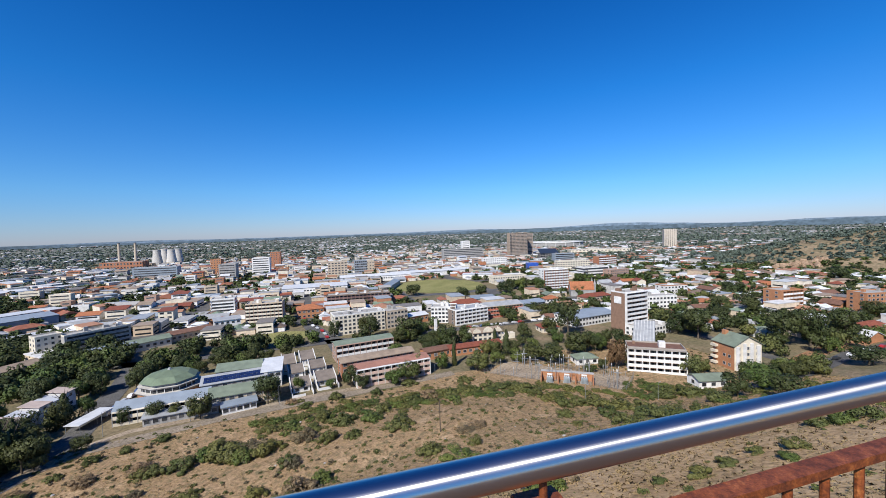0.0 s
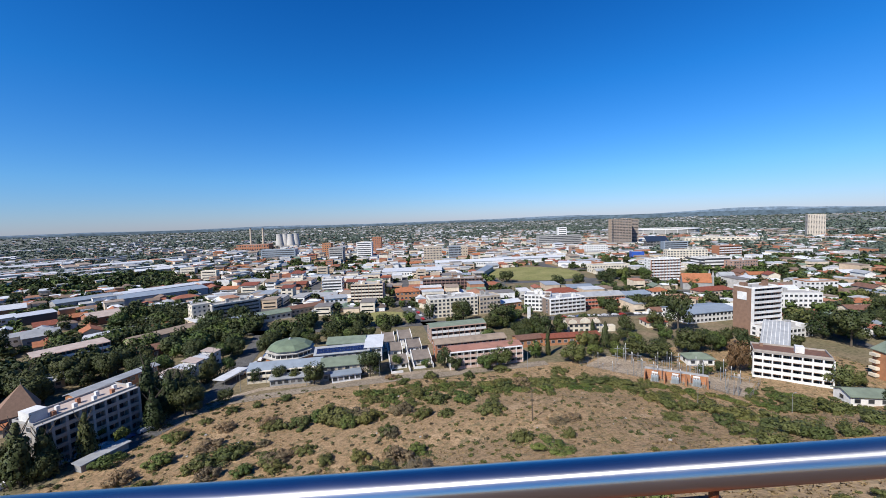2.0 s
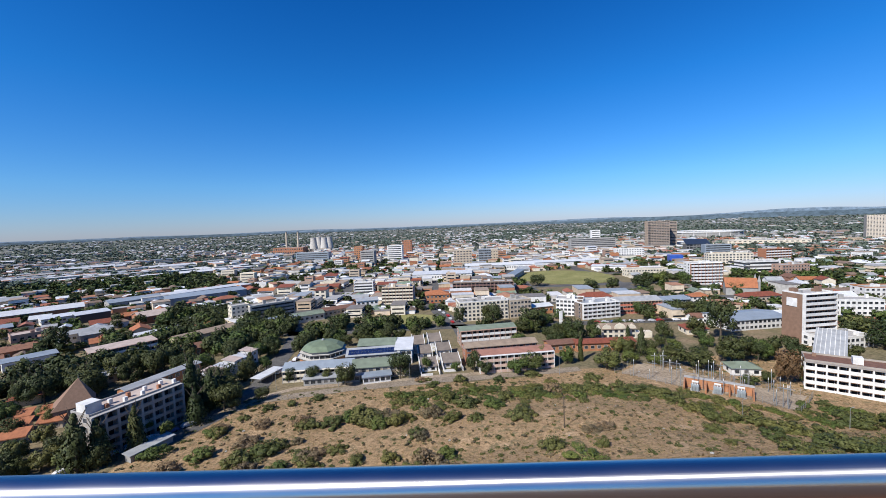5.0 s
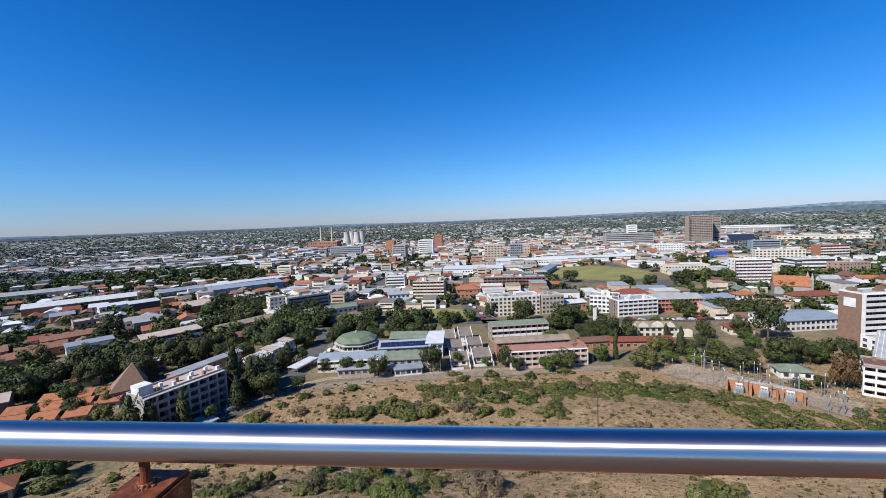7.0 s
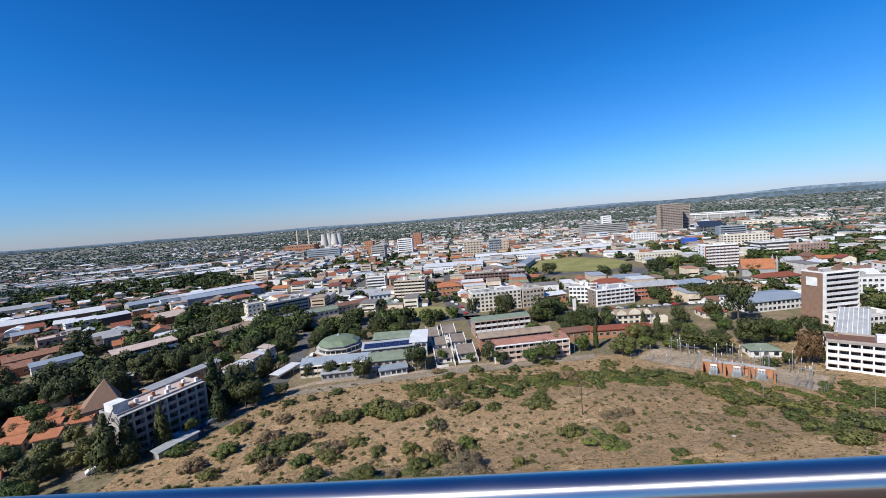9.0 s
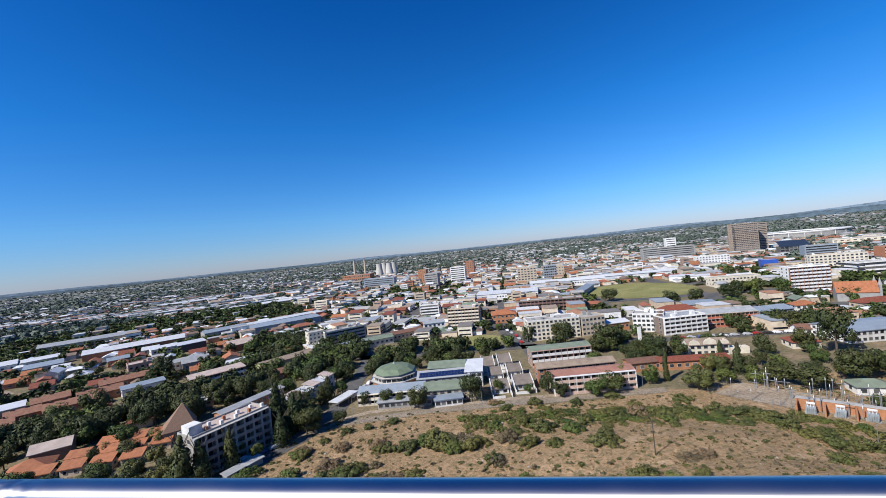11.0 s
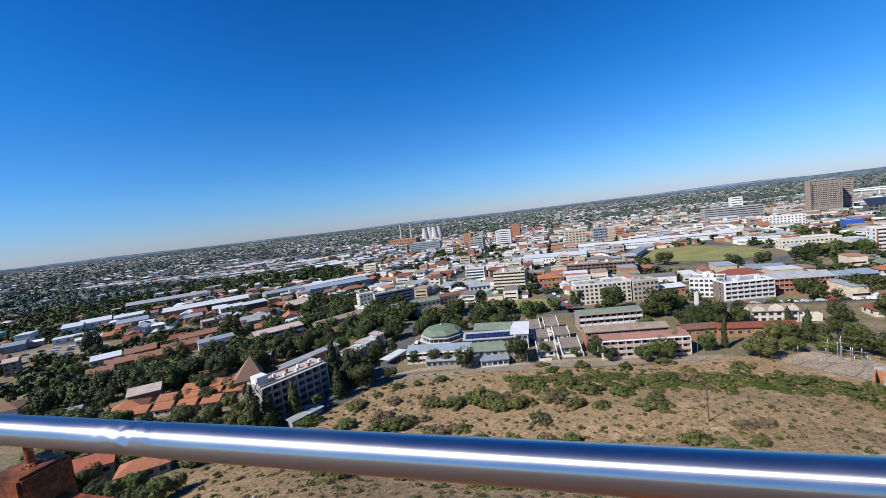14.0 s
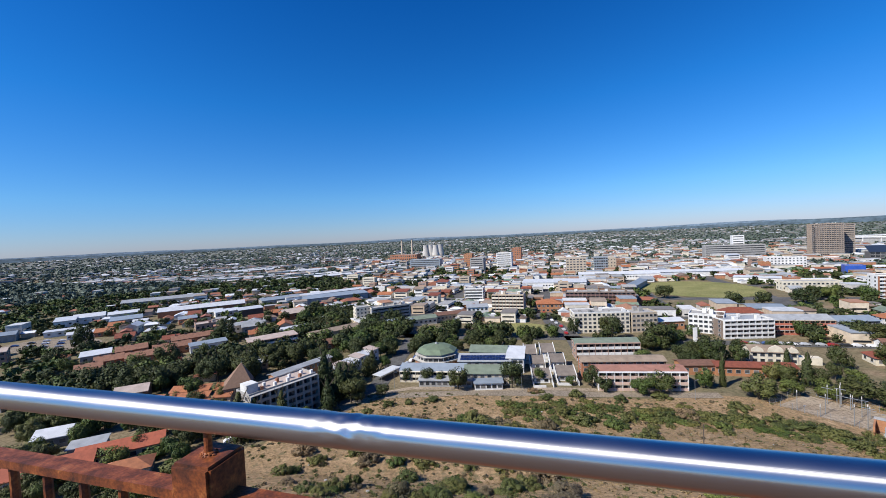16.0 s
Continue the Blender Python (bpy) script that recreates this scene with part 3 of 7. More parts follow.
def crown_mesh(name, seed, kind, n, leaf, mat):
    rng = random.Random(seed)
    vs, fs, ns = clump(rng, n, leaf, lobes_of(rng, kind))
    me = Geo().add(vs, fs).mesh(name, mat)
    me.polygons.foreach_set("use_smooth", [True] * len(fs))
    me.normals_split_custom_set_from_vertices(ns)
    return me


def trunk_mesh(seed, top):
    rng = random.Random(seed)
    g = Geo().tube((0, 0, -0.03), (0.01, 0, top), 0.032, 0.02, 7)
    for k in range(5):
        q = k * 1.26 + rng.uniform(-.4, .4)
        g.tube((0.01, 0, top * rng.uniform(0.6, 1)), (0.26 * math.cos(q), 0.26 * math.sin(q), top + rng.uniform(0.12, 0.4)), 0.014, 0.005, 5)
    return g.mesh("trunk", BARK)


TREE_KINDS = {}
for _kind, _mat, _n, _leaf, _top in (("round", LEAF_DARK, 2700, 0.027, 0.42), ("round", LEAF_MID, 2700, 0.027, 0.42), ("wide", LEAF_DARK, 2700, 0.027, 0.5),
                                    ("cone", LEAF_DARK, 2000, 0.032, 0.8), ("spire", LEAF_DARK, 1700, 0.036, 0.8), ("round", LEAF_BROWN, 2400, 0.028, 0.42),
                                    ("round", LEAF_OLIVE, 2500, 0.029, 0.42)):
    _key = _kind + {LEAF_DARK: "", LEAF_MID: "_green", LEAF_BROWN: "_brown", LEAF_OLIVE: "_olive"}[_mat]
    TREE_KINDS[_key] = [(crown_mesh("crown", len(TREE_KINDS) * 10 + s, _kind, _n, _leaf, _mat), trunk_mesh(s, _top)) for s in range(3)]
TREE_LABELS = {"round": "dense dark green round-crowned street tree", "round_green": "bright green leafy garden tree beside the houses", "wide": "spreading dark green flat-topped tree",
               "cone": "tall dark conifer with drooping tiers", "spire": "narrow upright dark cypress", "round_brown": "rust-brown leafed tree in dry leaf", "round_olive": "grey-olive broad shrub tree"}
_rt = random.Random(5)


def tree(x, y, kind="round", h=9.0, w=8.0, sink=0.0):
    crown, trunk = TREE_KINDS[kind][_rt.randrange(3)]
    m = Matrix.LocRotScale((x, y, height(x, y) - 0.1 - sink), Euler((0, 0, _rt.uniform(0, 6.28))), (w, w * _rt.uniform(0.85, 1.1), h))
    ob = tagged(new("tree"), TREE_LABELS[kind], "tree", "trees among the houses")
    ob.matrix_basis = m
    part("trunk", trunk, ob)
    part("crown", crown, ob)
    return ob


LATER = []


def backdrop_tree(x, y, kind, h, w):
    """A tree too deep in the town to be told apart: kept for one joined mesh."""
    LATER.append((x, y, height(x, y) - 0.2, w, h, kind))


BUSHES = [crown_mesh("bush", 70 + k, "bush", 1900, 0.030, mt) for k, mt in enumerate((LEAF_OLIVE, LEAF_OLIVE, LEAF_MID, LEAF_OLIVE, LEAF_DRY))]


BUSHES_NEAR = [crown_mesh("bush", 170 + k, "bush", 4000, 0.022, mt) for k, mt in enumerate((LEAF_OLIVE, LEAF_MID, LEAF_MID, LEAF_OLIVE, LEAF_DRY))]


def bush(x, y, w, h, k):
    ob = tagged(new("bush", (BUSHES_NEAR if math.hypot(x, y) < 92 else BUSHES)[k]), "dry grey-brown twiggy scrub bush" if k == 4 else "olive green thorny scrub bush on dry grass", "bush", "bushes on the slope")
    ob.matrix_basis = Matrix.LocRotScale((x, y, height(x, y) - 0.12 * h), Euler((0, 0, _rt.uniform(0, 6.28))), (w, w * _rt.uniform(0.75, 1.2), h))
    return ob


# ---- buildings ----
OCC = []


def claim(cx, cy, rot, w, d):
    a = radians(rot)
    OCC.append((cx, cy, math.cos(a), math.sin(a), w / 2, d / 2))


def is_free(x, y, margin=1.0):
    for cx, cy, c, s, a, b in OCC:
        u, v = (x - cx) * c + (y - cy) * s, -(x - cx) * s + (y - cy) * c
        if abs(u) < a + margin and abs(v) < b + margin:
            return False
    return True

_win_cache = {}


def window_mesh(w, h, frame_mat=None):
    key = (round(w, 2), round(h, 2), frame_mat)
    if key not in _win_cache:
        t = 0.08
        rings = []
        for dx, y in ((t, 0.0), (t, -0.10), (0, -0.10), (0, -0.03)):
            rings += [(-w / 2 - dx, y, -h / 2 - dx), (w / 2 + dx, y, -h / 2 - dx), (w / 2 + dx, y, h / 2 + dx), (-w / 2 - dx, y, h / 2 + dx)]
        g = Geo().add(rings, [(4 * k + i, 4 * k + (i + 1) % 4, 4 * k + 4 + (i + 1) % 4, 4 * k + 4 + i) for k in range(3) for i in range(4)])
        g.f.append((12, 13, 14, 15))
        g.m.append(1)
        _win_cache[key] = g.mesh("window", frame_mat or FRAME, GLASS)
    return _win_cache[key]


def facade(root, face, w, d, floors, fh, z0, bay, ww, wh, frame_mat=None, skip=0.0):
    """Windows on one face of a block: f front, l and r sides, b back."""
    span = w if face in "fb" else d
    n = max(1, int(span / bay))
    me = window_mesh(ww, wh, frame_mat)
    for k in range(floors):
        for i in range(n):
            u = (i + 0.5 - n / 2) * span / n
            z = z0 + fh * (k + 0.55)
            if face == "f":
                m = pose(u, -d / 2, z)
            elif face == "b":
                m = pose(u, d / 2, z, 0, 0, 180)
            elif face == "l":
                m = pose(-w / 2, u, z, 0, 0, -90)
            else:
                m = pose(w / 2, u, z, 0, 0, 90)
            part("window", me, root, at=m)


def block(name, label, x, y, w, d, h, rot, wall, roof="flat", roof_mat=None, floors=3, faces="flr", bay=3.0, win=(1.6, 1.3), rise=2.0, trim=None,
          balcony=None, fins=None, cat="building", clutter=0, frame_mat=None, group="", from_front=True, cross=True, fin_half=0.1, guard=0.46):
    """A building whose front faces local -y. (x, y) is the middle of its front."""
    root = tagged(new(name), label, cat, group)
    a = radians(rot)
    cx, cy = (x - math.sin(a) * d / 2, y + math.cos(a) * d / 2) if from_front else (x, y)
    z = min(height(cx + ax, cy + ay) for ax in (-w / 3, w / 3) for ay in (-d / 3, d / 3)) - 0.3
    root.matrix_basis = pose(cx, cy, z, 0, 0, rot)
    claim(cx, cy, rot, w, d + (3 if balcony else 0))
    h += 0.3
    g = Geo().box(-w / 2, w / 2, -d / 2, d / 2, 0, h)
    if roof == "gable":
        g.gable_wall(-w / 2, w / 2, -d / 2, d / 2, h, rise)
    if roof == "gable_y":
        g.add([(-w / 2, -d / 2, h), (w / 2, -d / 2, h), (0, -d / 2, h + rise), (-w / 2, d / 2, h), (w / 2, d / 2, h), (0, d / 2, h + rise)],
              [(0, 1, 2), (3, 5, 4), (0, 2, 5, 3), (1, 4, 5, 2)])
    part("wall", g.mesh("wall", wall), root)
    rm = roof_mat or CONCRETE
    r = Geo()
    if roof == "flat":
        r.box(-w / 2 + 0.3, w / 2 - 0.3, -d / 2 + 0.3, d / 2 - 0.3, h, h + 0.12)
        part("roof", r.mesh("roof", rm), root)
        t, ph, rr = 0.28, 0.7, []
        for dx, zz in ((0.03, h), (0.03, h + ph), (-t, h + ph), (-t, h)):
            rr += [(-w / 2 - dx, -d / 2 - dx, zz), (w / 2 + dx, -d / 2 - dx, zz), (w / 2 + dx, d / 2 + dx, zz), (-w / 2 - dx, d / 2 + dx, zz)]
        p = Geo().add(rr, [(4 * k + i, 4 * k + (i + 1) % 4, 4 * k + 4 + (i + 1) % 4, 4 * k + 4 + i) for k in range(3) for i in range(4)])
        part("parapet", p.mesh("parapet", trim or wall), root)
        rg = random.Random(int(x * 7 + y * 13))
        for k in range(clutter):
            bw = rg.uniform(1.0, 2.6)
            px, py = rg.uniform(-w / 2 + 1.5, w / 2 - 1.5), rg.uniform(-d / 2 + 1.5, d / 2 - 1.5)
            part("roof_housing", Geo().box(px - bw / 2, px + bw / 2, py - bw / 2, py + bw / 2, h + 0.12, h + rg.uniform(1.2, 2.6)).mesh("roof_housing", rg.choice((WHITE, GREY, wall))), root)
    elif roof == "gable":
        r.gable(-w / 2 - 0.5, w / 2 + 0.5, -d / 2 - 0.6, d / 2 + 0.6, h - 0.1, rise + 0.2)
        part("roof", r.mesh("roof", rm), root)
    elif roof == "gable_y":
        for sx in (-1, 1):
            x0, x1 = sx * (w / 2 + 0.5), 0
            r.add([(x0, -d / 2 - .5, h - .15), (x1, -d / 2 - .5, h + rise + .1), (x1, d / 2 + .5, h + rise + .1), (x0, d / 2 + .5, h - .15),
                   (x0, -d / 2 - .5, h + .1), (x1, -d / 2 - .5, h + rise + .35), (x1, d / 2 + .5, h + rise + .35), (x0, d / 2 + .5, h + .1)],
                  [(0, 3, 2, 1), (4, 5, 6, 7), (0, 1, 5, 4), (1, 2, 6, 5), (2, 3, 7, 6), (3, 0, 4, 7)])
        part("roof", r.mesh("roof", rm), root)
    elif roof == "hip":
        r.hip(-w / 2 - 0.6, w / 2 + 0.6, -d / 2 - 0.6, d / 2 + 0.6, h, rise)
        part("roof", r.mesh("roof", rm), root)
    elif roof == "shed":
        x0, x1, y0, y1 = -w / 2 - 0.5, w / 2 + 0.5, -d / 2 - 0.6, d / 2 + 0.3
        r.add([(x0, y0, h), (x1, y0, h), (x1, y1, h + rise), (x0, y1, h + rise), (x0, y0, h + .25), (x1, y0, h + .25), (x1, y1, h + rise + .25), (x0, y1, h + rise + .25)],
              [(0, 3, 2, 1), (4, 5, 6, 7), (0, 1, 5, 4), (1, 2, 6, 5), (2, 3, 7, 6), (3, 0, 4, 7)])
        part("roof", r.mesh("roof", rm), root)
    fh = (h - 0.3) / floors
    for f in faces:
        if balcony and f == "f":
            continue
        facade(root, f, w, d, floors, fh, 0.3, bay if f == "f" else bay * 1.45, win[0], win[1], frame_mat)
    if balcony:
        # open galleries: a slab and a parapet on every floor, cross walls between the bays, dark doors behind
        dep = 1.5
        n = max(2, int(w / bay))
        door = window_mesh(bay * 0.52, fh * 0.58, frame_mat)
        for k in range(floors):
            z1 = 0.3 + k * fh
            part("gallery_slab", Geo().box(-w / 2, w / 2, -d / 2 - dep, -d / 2 - 0.003, z1 - 0.1, z1 + 0.12).mesh("gallery_slab", WHITE if balcony is RED_TRIM else wall), root)
            part("balustrade", Geo().box(-w / 2, w / 2, -d / 2 - dep - 0.06, -d / 2 - dep + 0.06, z1 + 0.121, z1 + 0.12 + fh * guard).mesh("balustrade", balcony), root)
            for i in range(n):
                part("window", door, root, at=pose((i + 0.5 - n / 2) * w / n, -d / 2, z1 + fh * 0.52))
        for i in range(0, n + 1, 1 if cross else n):
            u = -w / 2 + i * w / n
            part("cross_wall", Geo().box(u - fin_half, u + fin_half, -d / 2 - dep - 0.1, -d / 2 - 0.004, 0, h - 0.02).mesh("cross_wall", fins or wall), root)
        part("canopy", Geo().box(-w / 2 - 0.1, w / 2 + 0.1, -d / 2 - dep - 0.15, -d / 2 - 0.035, h, h + 0.2).mesh("canopy", trim or wall), root)
    return root

# ---- streets ----
road("road", [(31.5, 205), (31, 236), (22, 277), (17, 350), (14, 435), (2, 700), (-18, 1300)], 10, ASPHALT, "grey tarred main street running away into the town")
road("road", [(-140, 262), (-60, 240), (31, 236), (110, 226), (230, 214), (330, 200)], 9, ASPHALT, "grey tarred cross street between the blocks of flats")
road("road", [(-75, 122), (-66, 138), (-60, 152), (-60.5, 170), (-61.5, 190), (-62.5, 212), (-66, 238), (-95, 330), (-130, 420)], 8, ASPHALT, "shaded grey street along the school")
road("track", [(-96, 108), (-72, 133), (-55, 148), (-20, 153.5), (30, 155.5), (70, 156)], 5, TRACK, "worn pale grey service road at the foot of the slope", cat="road")
road("verge", [(-66, 146), (-45, 157), (-10, 158), (30, 160)], 3, SOIL, "trampled bare verge", 0.06, "verge")
road("road", [(150, 88), (190, 86), (240, 92), (330, 84), (420, 90)], 8, ASPHALT, "tarred suburban road below the far hill")
road("road", [(205, 92), (215, 140), (235, 205), (262, 330), (300, 500)], 7, ASPHALT, "tarred suburban side road")
road("path", [(-240, 126), (-220.6, 151), (-210, 166), (-193, 178), (-172, 194)], 6, CONCRETE, "pale concrete lane between the gardens", cat="lane")
road("verge", [(196, 97), (240, 102), (330, 94)], 7, RED_SOIL, "bare reddish verge beside the road", 0.05, "verge")

# ---- the named buildings, near to far ----
DARK_PLUM = paint("plum_panel", (0.17, 0.10, 0.09), 0.85)
SLATE = paint("dark_slate_glass", (0.035, 0.045, 0.06), 0.3)
BALCONY_PINK = paint("faded_pink_panel", (0.74, 0.52, 0.42), 0.8)
ROOF_PINK = paint("faded_pink_roof", (0.36, 0.175, 0.125), 0.9, stain=0.3)
HALL_GREEN = paint("faded_green_sheet", (0.165, 0.215, 0.135), 0.8, stain=0.3)
PALE_CONCRETE = paint("pale_concrete", (0.56, 0.53, 0.48), 0.9)
FLAT_ROOF = paint("pinkish_roof_screed", (0.50, 0.40, 0.34), 0.9)
FLAT_GREY = paint("weathered_concrete", (0.38, 0.335, 0.29), 0.9)
FLAT_BROWN = paint("brown_concrete", (0.24, 0.18, 0.14), 0.9)
flats = block("apartment_block", "brown-grey concrete flats with dark galleries and a white stair end", -82, 126, 25, 9, 13, 62, FLAT_GREY, floors=5, faces="l", bay=3.1, balcony=FLAT_GREY,
              fins=CONCRETE, trim=CONCRETE, clutter=0, roof_mat=FLAT_ROOF, fin_half=0.32, guard=0.34)
part("stair_tower", Geo().box(-12.3, -8.4, -2.5, 2.0, 13.42, 16.4).mesh("stair_tower", WHITE), flats, "white rendered stair housing on the roof")
for _k in range(9):
    part("chimney_stack", Geo().box(-8 + _k * 2.4, -7.1 + _k * 2.4, -3.6 + (_k % 2) * 3, -2.6 + (_k % 2) * 3, 13.4, 14.9).mesh("chimney_stack", WHITE if _k % 3 else BRICK), flats)
for _x, _y in ((-76.5, 115.5), (-73.5, 121)):
    block("carport", "low closed carport with a grey sheet roof", _x, _y, 5.2, 2.6, 1.9, 62, GREY, "shed", ROOF_GREY, 1, faces="", rise=0.3, cat="carport", group="carports below the flats", from_front=False)
block("apartment_block", "long low flats with a pale sheet roof among trees", -96, 164, 30, 4.6, 6.4, 66, ORANGE_BRICK, "gable", ROOF_GREY, 2, rise=0.7)
for _k in range(6):
    block("terrace_house", "stepped terrace house with a pale pinkish roof", -80 + _k * 1.5, 164 + _k * 5.6, 4.5, 6, 4.2 + 0.25 * _k + 0.7 * (_k % 2), 74, WHITE, "shed", (ROOF_PALE, FLAT_ROOF)[_k % 2], 2, faces="fl", bay=2.6, rise=0.7,
          cat="house", group="stepped terrace", win=(1.2, 1.1))
block("apartment_block", "three-storey brown flats with white gallery fronts and pale roof", -138, 205, 26, 9, 8.5, 47, PINK, "shed", FLAT_ROOF, 3, bay=3, balcony=WHITE, rise=0.6)
block("long_hall", "long hall with a weathered tan roof", -114, 236, 33, 8, 5.2, 53, BEIGE, "gable", ROOF_TAN, 1, rise=1.6)
# school
block("school_wing", "two-storey school wing with a pale blue sheet roof", -37.5, 165, 28, 8.5, 4.6, 0, CREAM, "gable", ROOF_BLUE, 2, rise=1.9, bay=2.2, balcony=CREAM, fins=GREY)
block("school_wing", "two-storey school wing with a faded green sheet roof", -11.5, 162, 23, 9, 5, 2, BEIGE, "gable", ROOF_GREEN, 2, rise=2.0, bay=2.8)
mid_wing = block("school_hall", "low school hall whose grey roof carries solar panels", -16, 175.5, 23, 7, 5.6, 2, GREY, "shed", ROOF_GREY, 2, rise=1.4)
for _k in range(15):
    for _j in range(2):
        part("solar_panel", Geo().box(-0.68, 0.68, -1.05, 1.05, 0, 0.05).mesh("solar_panel", SOLAR), mid_wing, at=pose(-10.1 + _k * 1.44, -1.9 + _j * 2.3, 6.62 + _j * 0.43, 10.5, 0, 0))
block("school_wing", "school block with a flat green-grey roof", -15, 185, 17, 11, 7, -4, GREY, "gable", ROOF_GREEN, 2, rise=1.6)
sol = block("classroom_block", "small white block with solar panels on its roof", -2.5, 177.5, 7.4, 13, 6.5, -4, WHITE, "shed", ROOF_PALE, 2, rise=1.8, bay=2.3)
for _k in range(3):
    for _j in range(4):
        part("solar_panel", Geo().box(-0.6, 0.6, -1.0, 1.0, 0, 0.05).mesh("solar_panel", SOLAR), sol, at=pose(-0.5 + _k * 1.26, -2.2 + _j * 2.1, 7.45 + _j * 0.28, 7.6, 0, 0))
block("annex", "low pale-roofed annex beside the service road", -13, 157, 11, 4, 2.8, 8, WHITE, "shed", ROOF_BLUE, 1, rise=0.5, bay=2)
block("annex", "low grey link building of the school", -31, 159, 22, 4.5, 2.8, 2, GREY, "shed", ROOF_GREY, 1, rise=0.4, bay=2.4)
cp = tagged(new("carport"), "open carport with a white sheet roof on thin posts", "carport")
cp.matrix_basis = pose(-59.5, 170, height(-59.5, 170), 0, 0, -22)
part("roof", Geo().box(-2.6, 2.6, -7, 7, 2.6, 2.8).mesh("roof", ROOF_PALE), cp)
for _x in (-2.3, 2.3):
    for _y in (-6.5, 0, 6.5):
        part("post", Geo().tube((_x, _y, -0.2), (_x, _y, 2.6), 0.06).mesh("post", STEEL_GREY), cp)


def octagon_hall(x, y):
    root = tagged(new("octagonal_hall"), "octagonal hall with a faded green faceted roof and white ring galleries", "hall")
    root.matrix_basis = pose(x, y, 0, 0, 0, 22.5) @ Matrix.Diagonal((0.87, 0.87, 0.93, 1))
    claim(x, y, 0, 22, 22)

    def ring(name, r0, r1, z0, z1, mat, label="", n=8):
        vs = [(r * math.cos(2 * math.pi * i / n), r * math.sin(2 * math.pi * i / n), z) for r, z in ((r0, z0), (r1, z1)) for i in range(n)]
        fs = [(i, (i + 1) % n, n + (i + 1) % n, n + i) for i in range(n)] + [tuple(range(n - 1, -1, -1)), tuple(range(n, 2 * n))]
        part(name, Geo().add(vs, fs).mesh(name, mat), root, label)

    ring("base", 12.2, 12.2, -0.3, 3.8, ORANGE_BRICK, "orange brick base")
    ring("gallery", 12.6, 13.4, 3.81, 4.7, PALE_CONCRETE, "white concrete gallery")
    ring("glazing", 10.9, 10.9, 4.71, 6.3, GLASS, "dark window band")
    ring("cornice", 11.8, 12.4, 6.31, 6.9, PALE_CONCRETE)
    ring("drum", 10.4, 10.4, 6.91, 8.0, GREY)
    ring("roof", 11.6, 8.2, 8.01, 9.9, HALL_GREEN, "faded green sheet roof")
    ring("roof_crown", 8.19, 0.9, 9.901, 11.2, HALL_GREEN)
    ring("finial", 0.8, 0.5, 11.201, 12.0, ROOF_GREY)
    for k in range(24):
        q = 2 * math.pi * (k + 0.5) / 24
        part("mullion", Geo().box(-0.08, 0.08, -0.12, 0.12, 4.71, 6.3).mesh("mullion", WHITE), root, at=pose(10.75 * math.cos(q), 10.75 * math.sin(q), 0, 0, 0, math.degrees(q)))


octagon_hall(-39.7, 187)


def pyramid_church(x, y, rot):
    root = tagged(new("pyramid_church"), "steep pyramid roof in pinkish brown over low walls", "church")
    root.matrix_basis = pose(x, y, 0, 0, 0, rot)
    claim(x, y, rot, 13, 13)
    part("wall", Geo().box(-5.2, 5.2, -5.2, 5.2, -0.3, 5).mesh("wall", FLAT_BROWN), root)
    part("roof", Geo().add([(-5.6, -5.6, 4.9), (5.6, -5.6, 4.9), (5.6, 5.6, 4.9), (-5.6, 5.6, 4.9), (1.5, 0, 13.4)],
                           [(0, 1, 4), (1, 2, 4), (2, 3, 4), (3, 0, 4), (0, 3, 2, 1)]).mesh("roof", CHURCH_ROOF), root)
    part("finial", Geo().tube((1.5, 0, 13.3), (1.5, 0, 14.6), 0.08, 0.03).mesh("finial", STEEL_GREY), root)


CHURCH_ROOF = paint("brown_shingle", (0.27, 0.165, 0.11), 0.9, scale=1.2)
pyramid_church(-116.3, 146.4, 35)
# terraces of orange-tiled units beside the church
for _k in range(3):
    for _j in range(4):
        block("garden_unit", "low orange-tiled garden flat with a walled yard", -145 + _j * 8.4 + _k * 2.5, 120.5 + _k * 10 + _j * 2.4, 6.2, 3.2, 2.6, 16, BEIGE, "shed", TILE_ORANGE, 1, rise=1.5, bay=2.5,
              cat="house", group="orange garden flats", win=(1.0, 1.0))
for _k in range(9):
    tree(-145 + _k * 3.7, 126 + (_k % 3) * 8 + _k * 0.8, ("round", "round_olive", "round_green")[_k % 3], 4.2 + (_k % 4), 4.0)
for _x, _y, _w, _h, _r in ((-201.1, 200.5, 18.6, 4.2, 47), (-205.9, 224.6, 27.8, 4.2, 47), (-223.7, 195.2, 14.7, 4.2, 47), (-201.8, 185.4, 20.2, 4.2, 43), (-214.2, 163.4, 10.5, 3.6, 47), (-218.4, 177.3, 12.2, 3.6, 47)):
    _row = block("terrace_row", "long brown-tiled brick terrace with a row of small chimneys", _x, _y, _w, 8, _h, _r, BRICK, "gable", TERRACE_TILE, 1, faces="fl", bay=4, rise=2.2, cat="terrace", group="brown terraces")
    for _j in range(int(_w / 5)):
        part("chimney", Geo().box(-_w / 2 + 2.0 + _j * 5, -_w / 2 + 2.7 + _j * 5, -0.35, 0.35, _h + 1.4, _h + 3.6).mesh("chimney", BROWN_BRICK), _row)
block("warehouse", "very long low warehouse with a pale grey sheet roof", -394.9, 386.6, 77.2, 20, 5.5, 40, BEIGE, "gable", ROOF_GREY, 1, rise=2.4, faces="", cat="warehouse")
block("warehouse", "very long warehouse with a dull pale roof and rusty ridge", -293.0, 328.6, 70.8, 17, 5.5, 39, BRICK, "gable", ROOF_PALE, 1, rise=2.6, faces="", cat="warehouse")
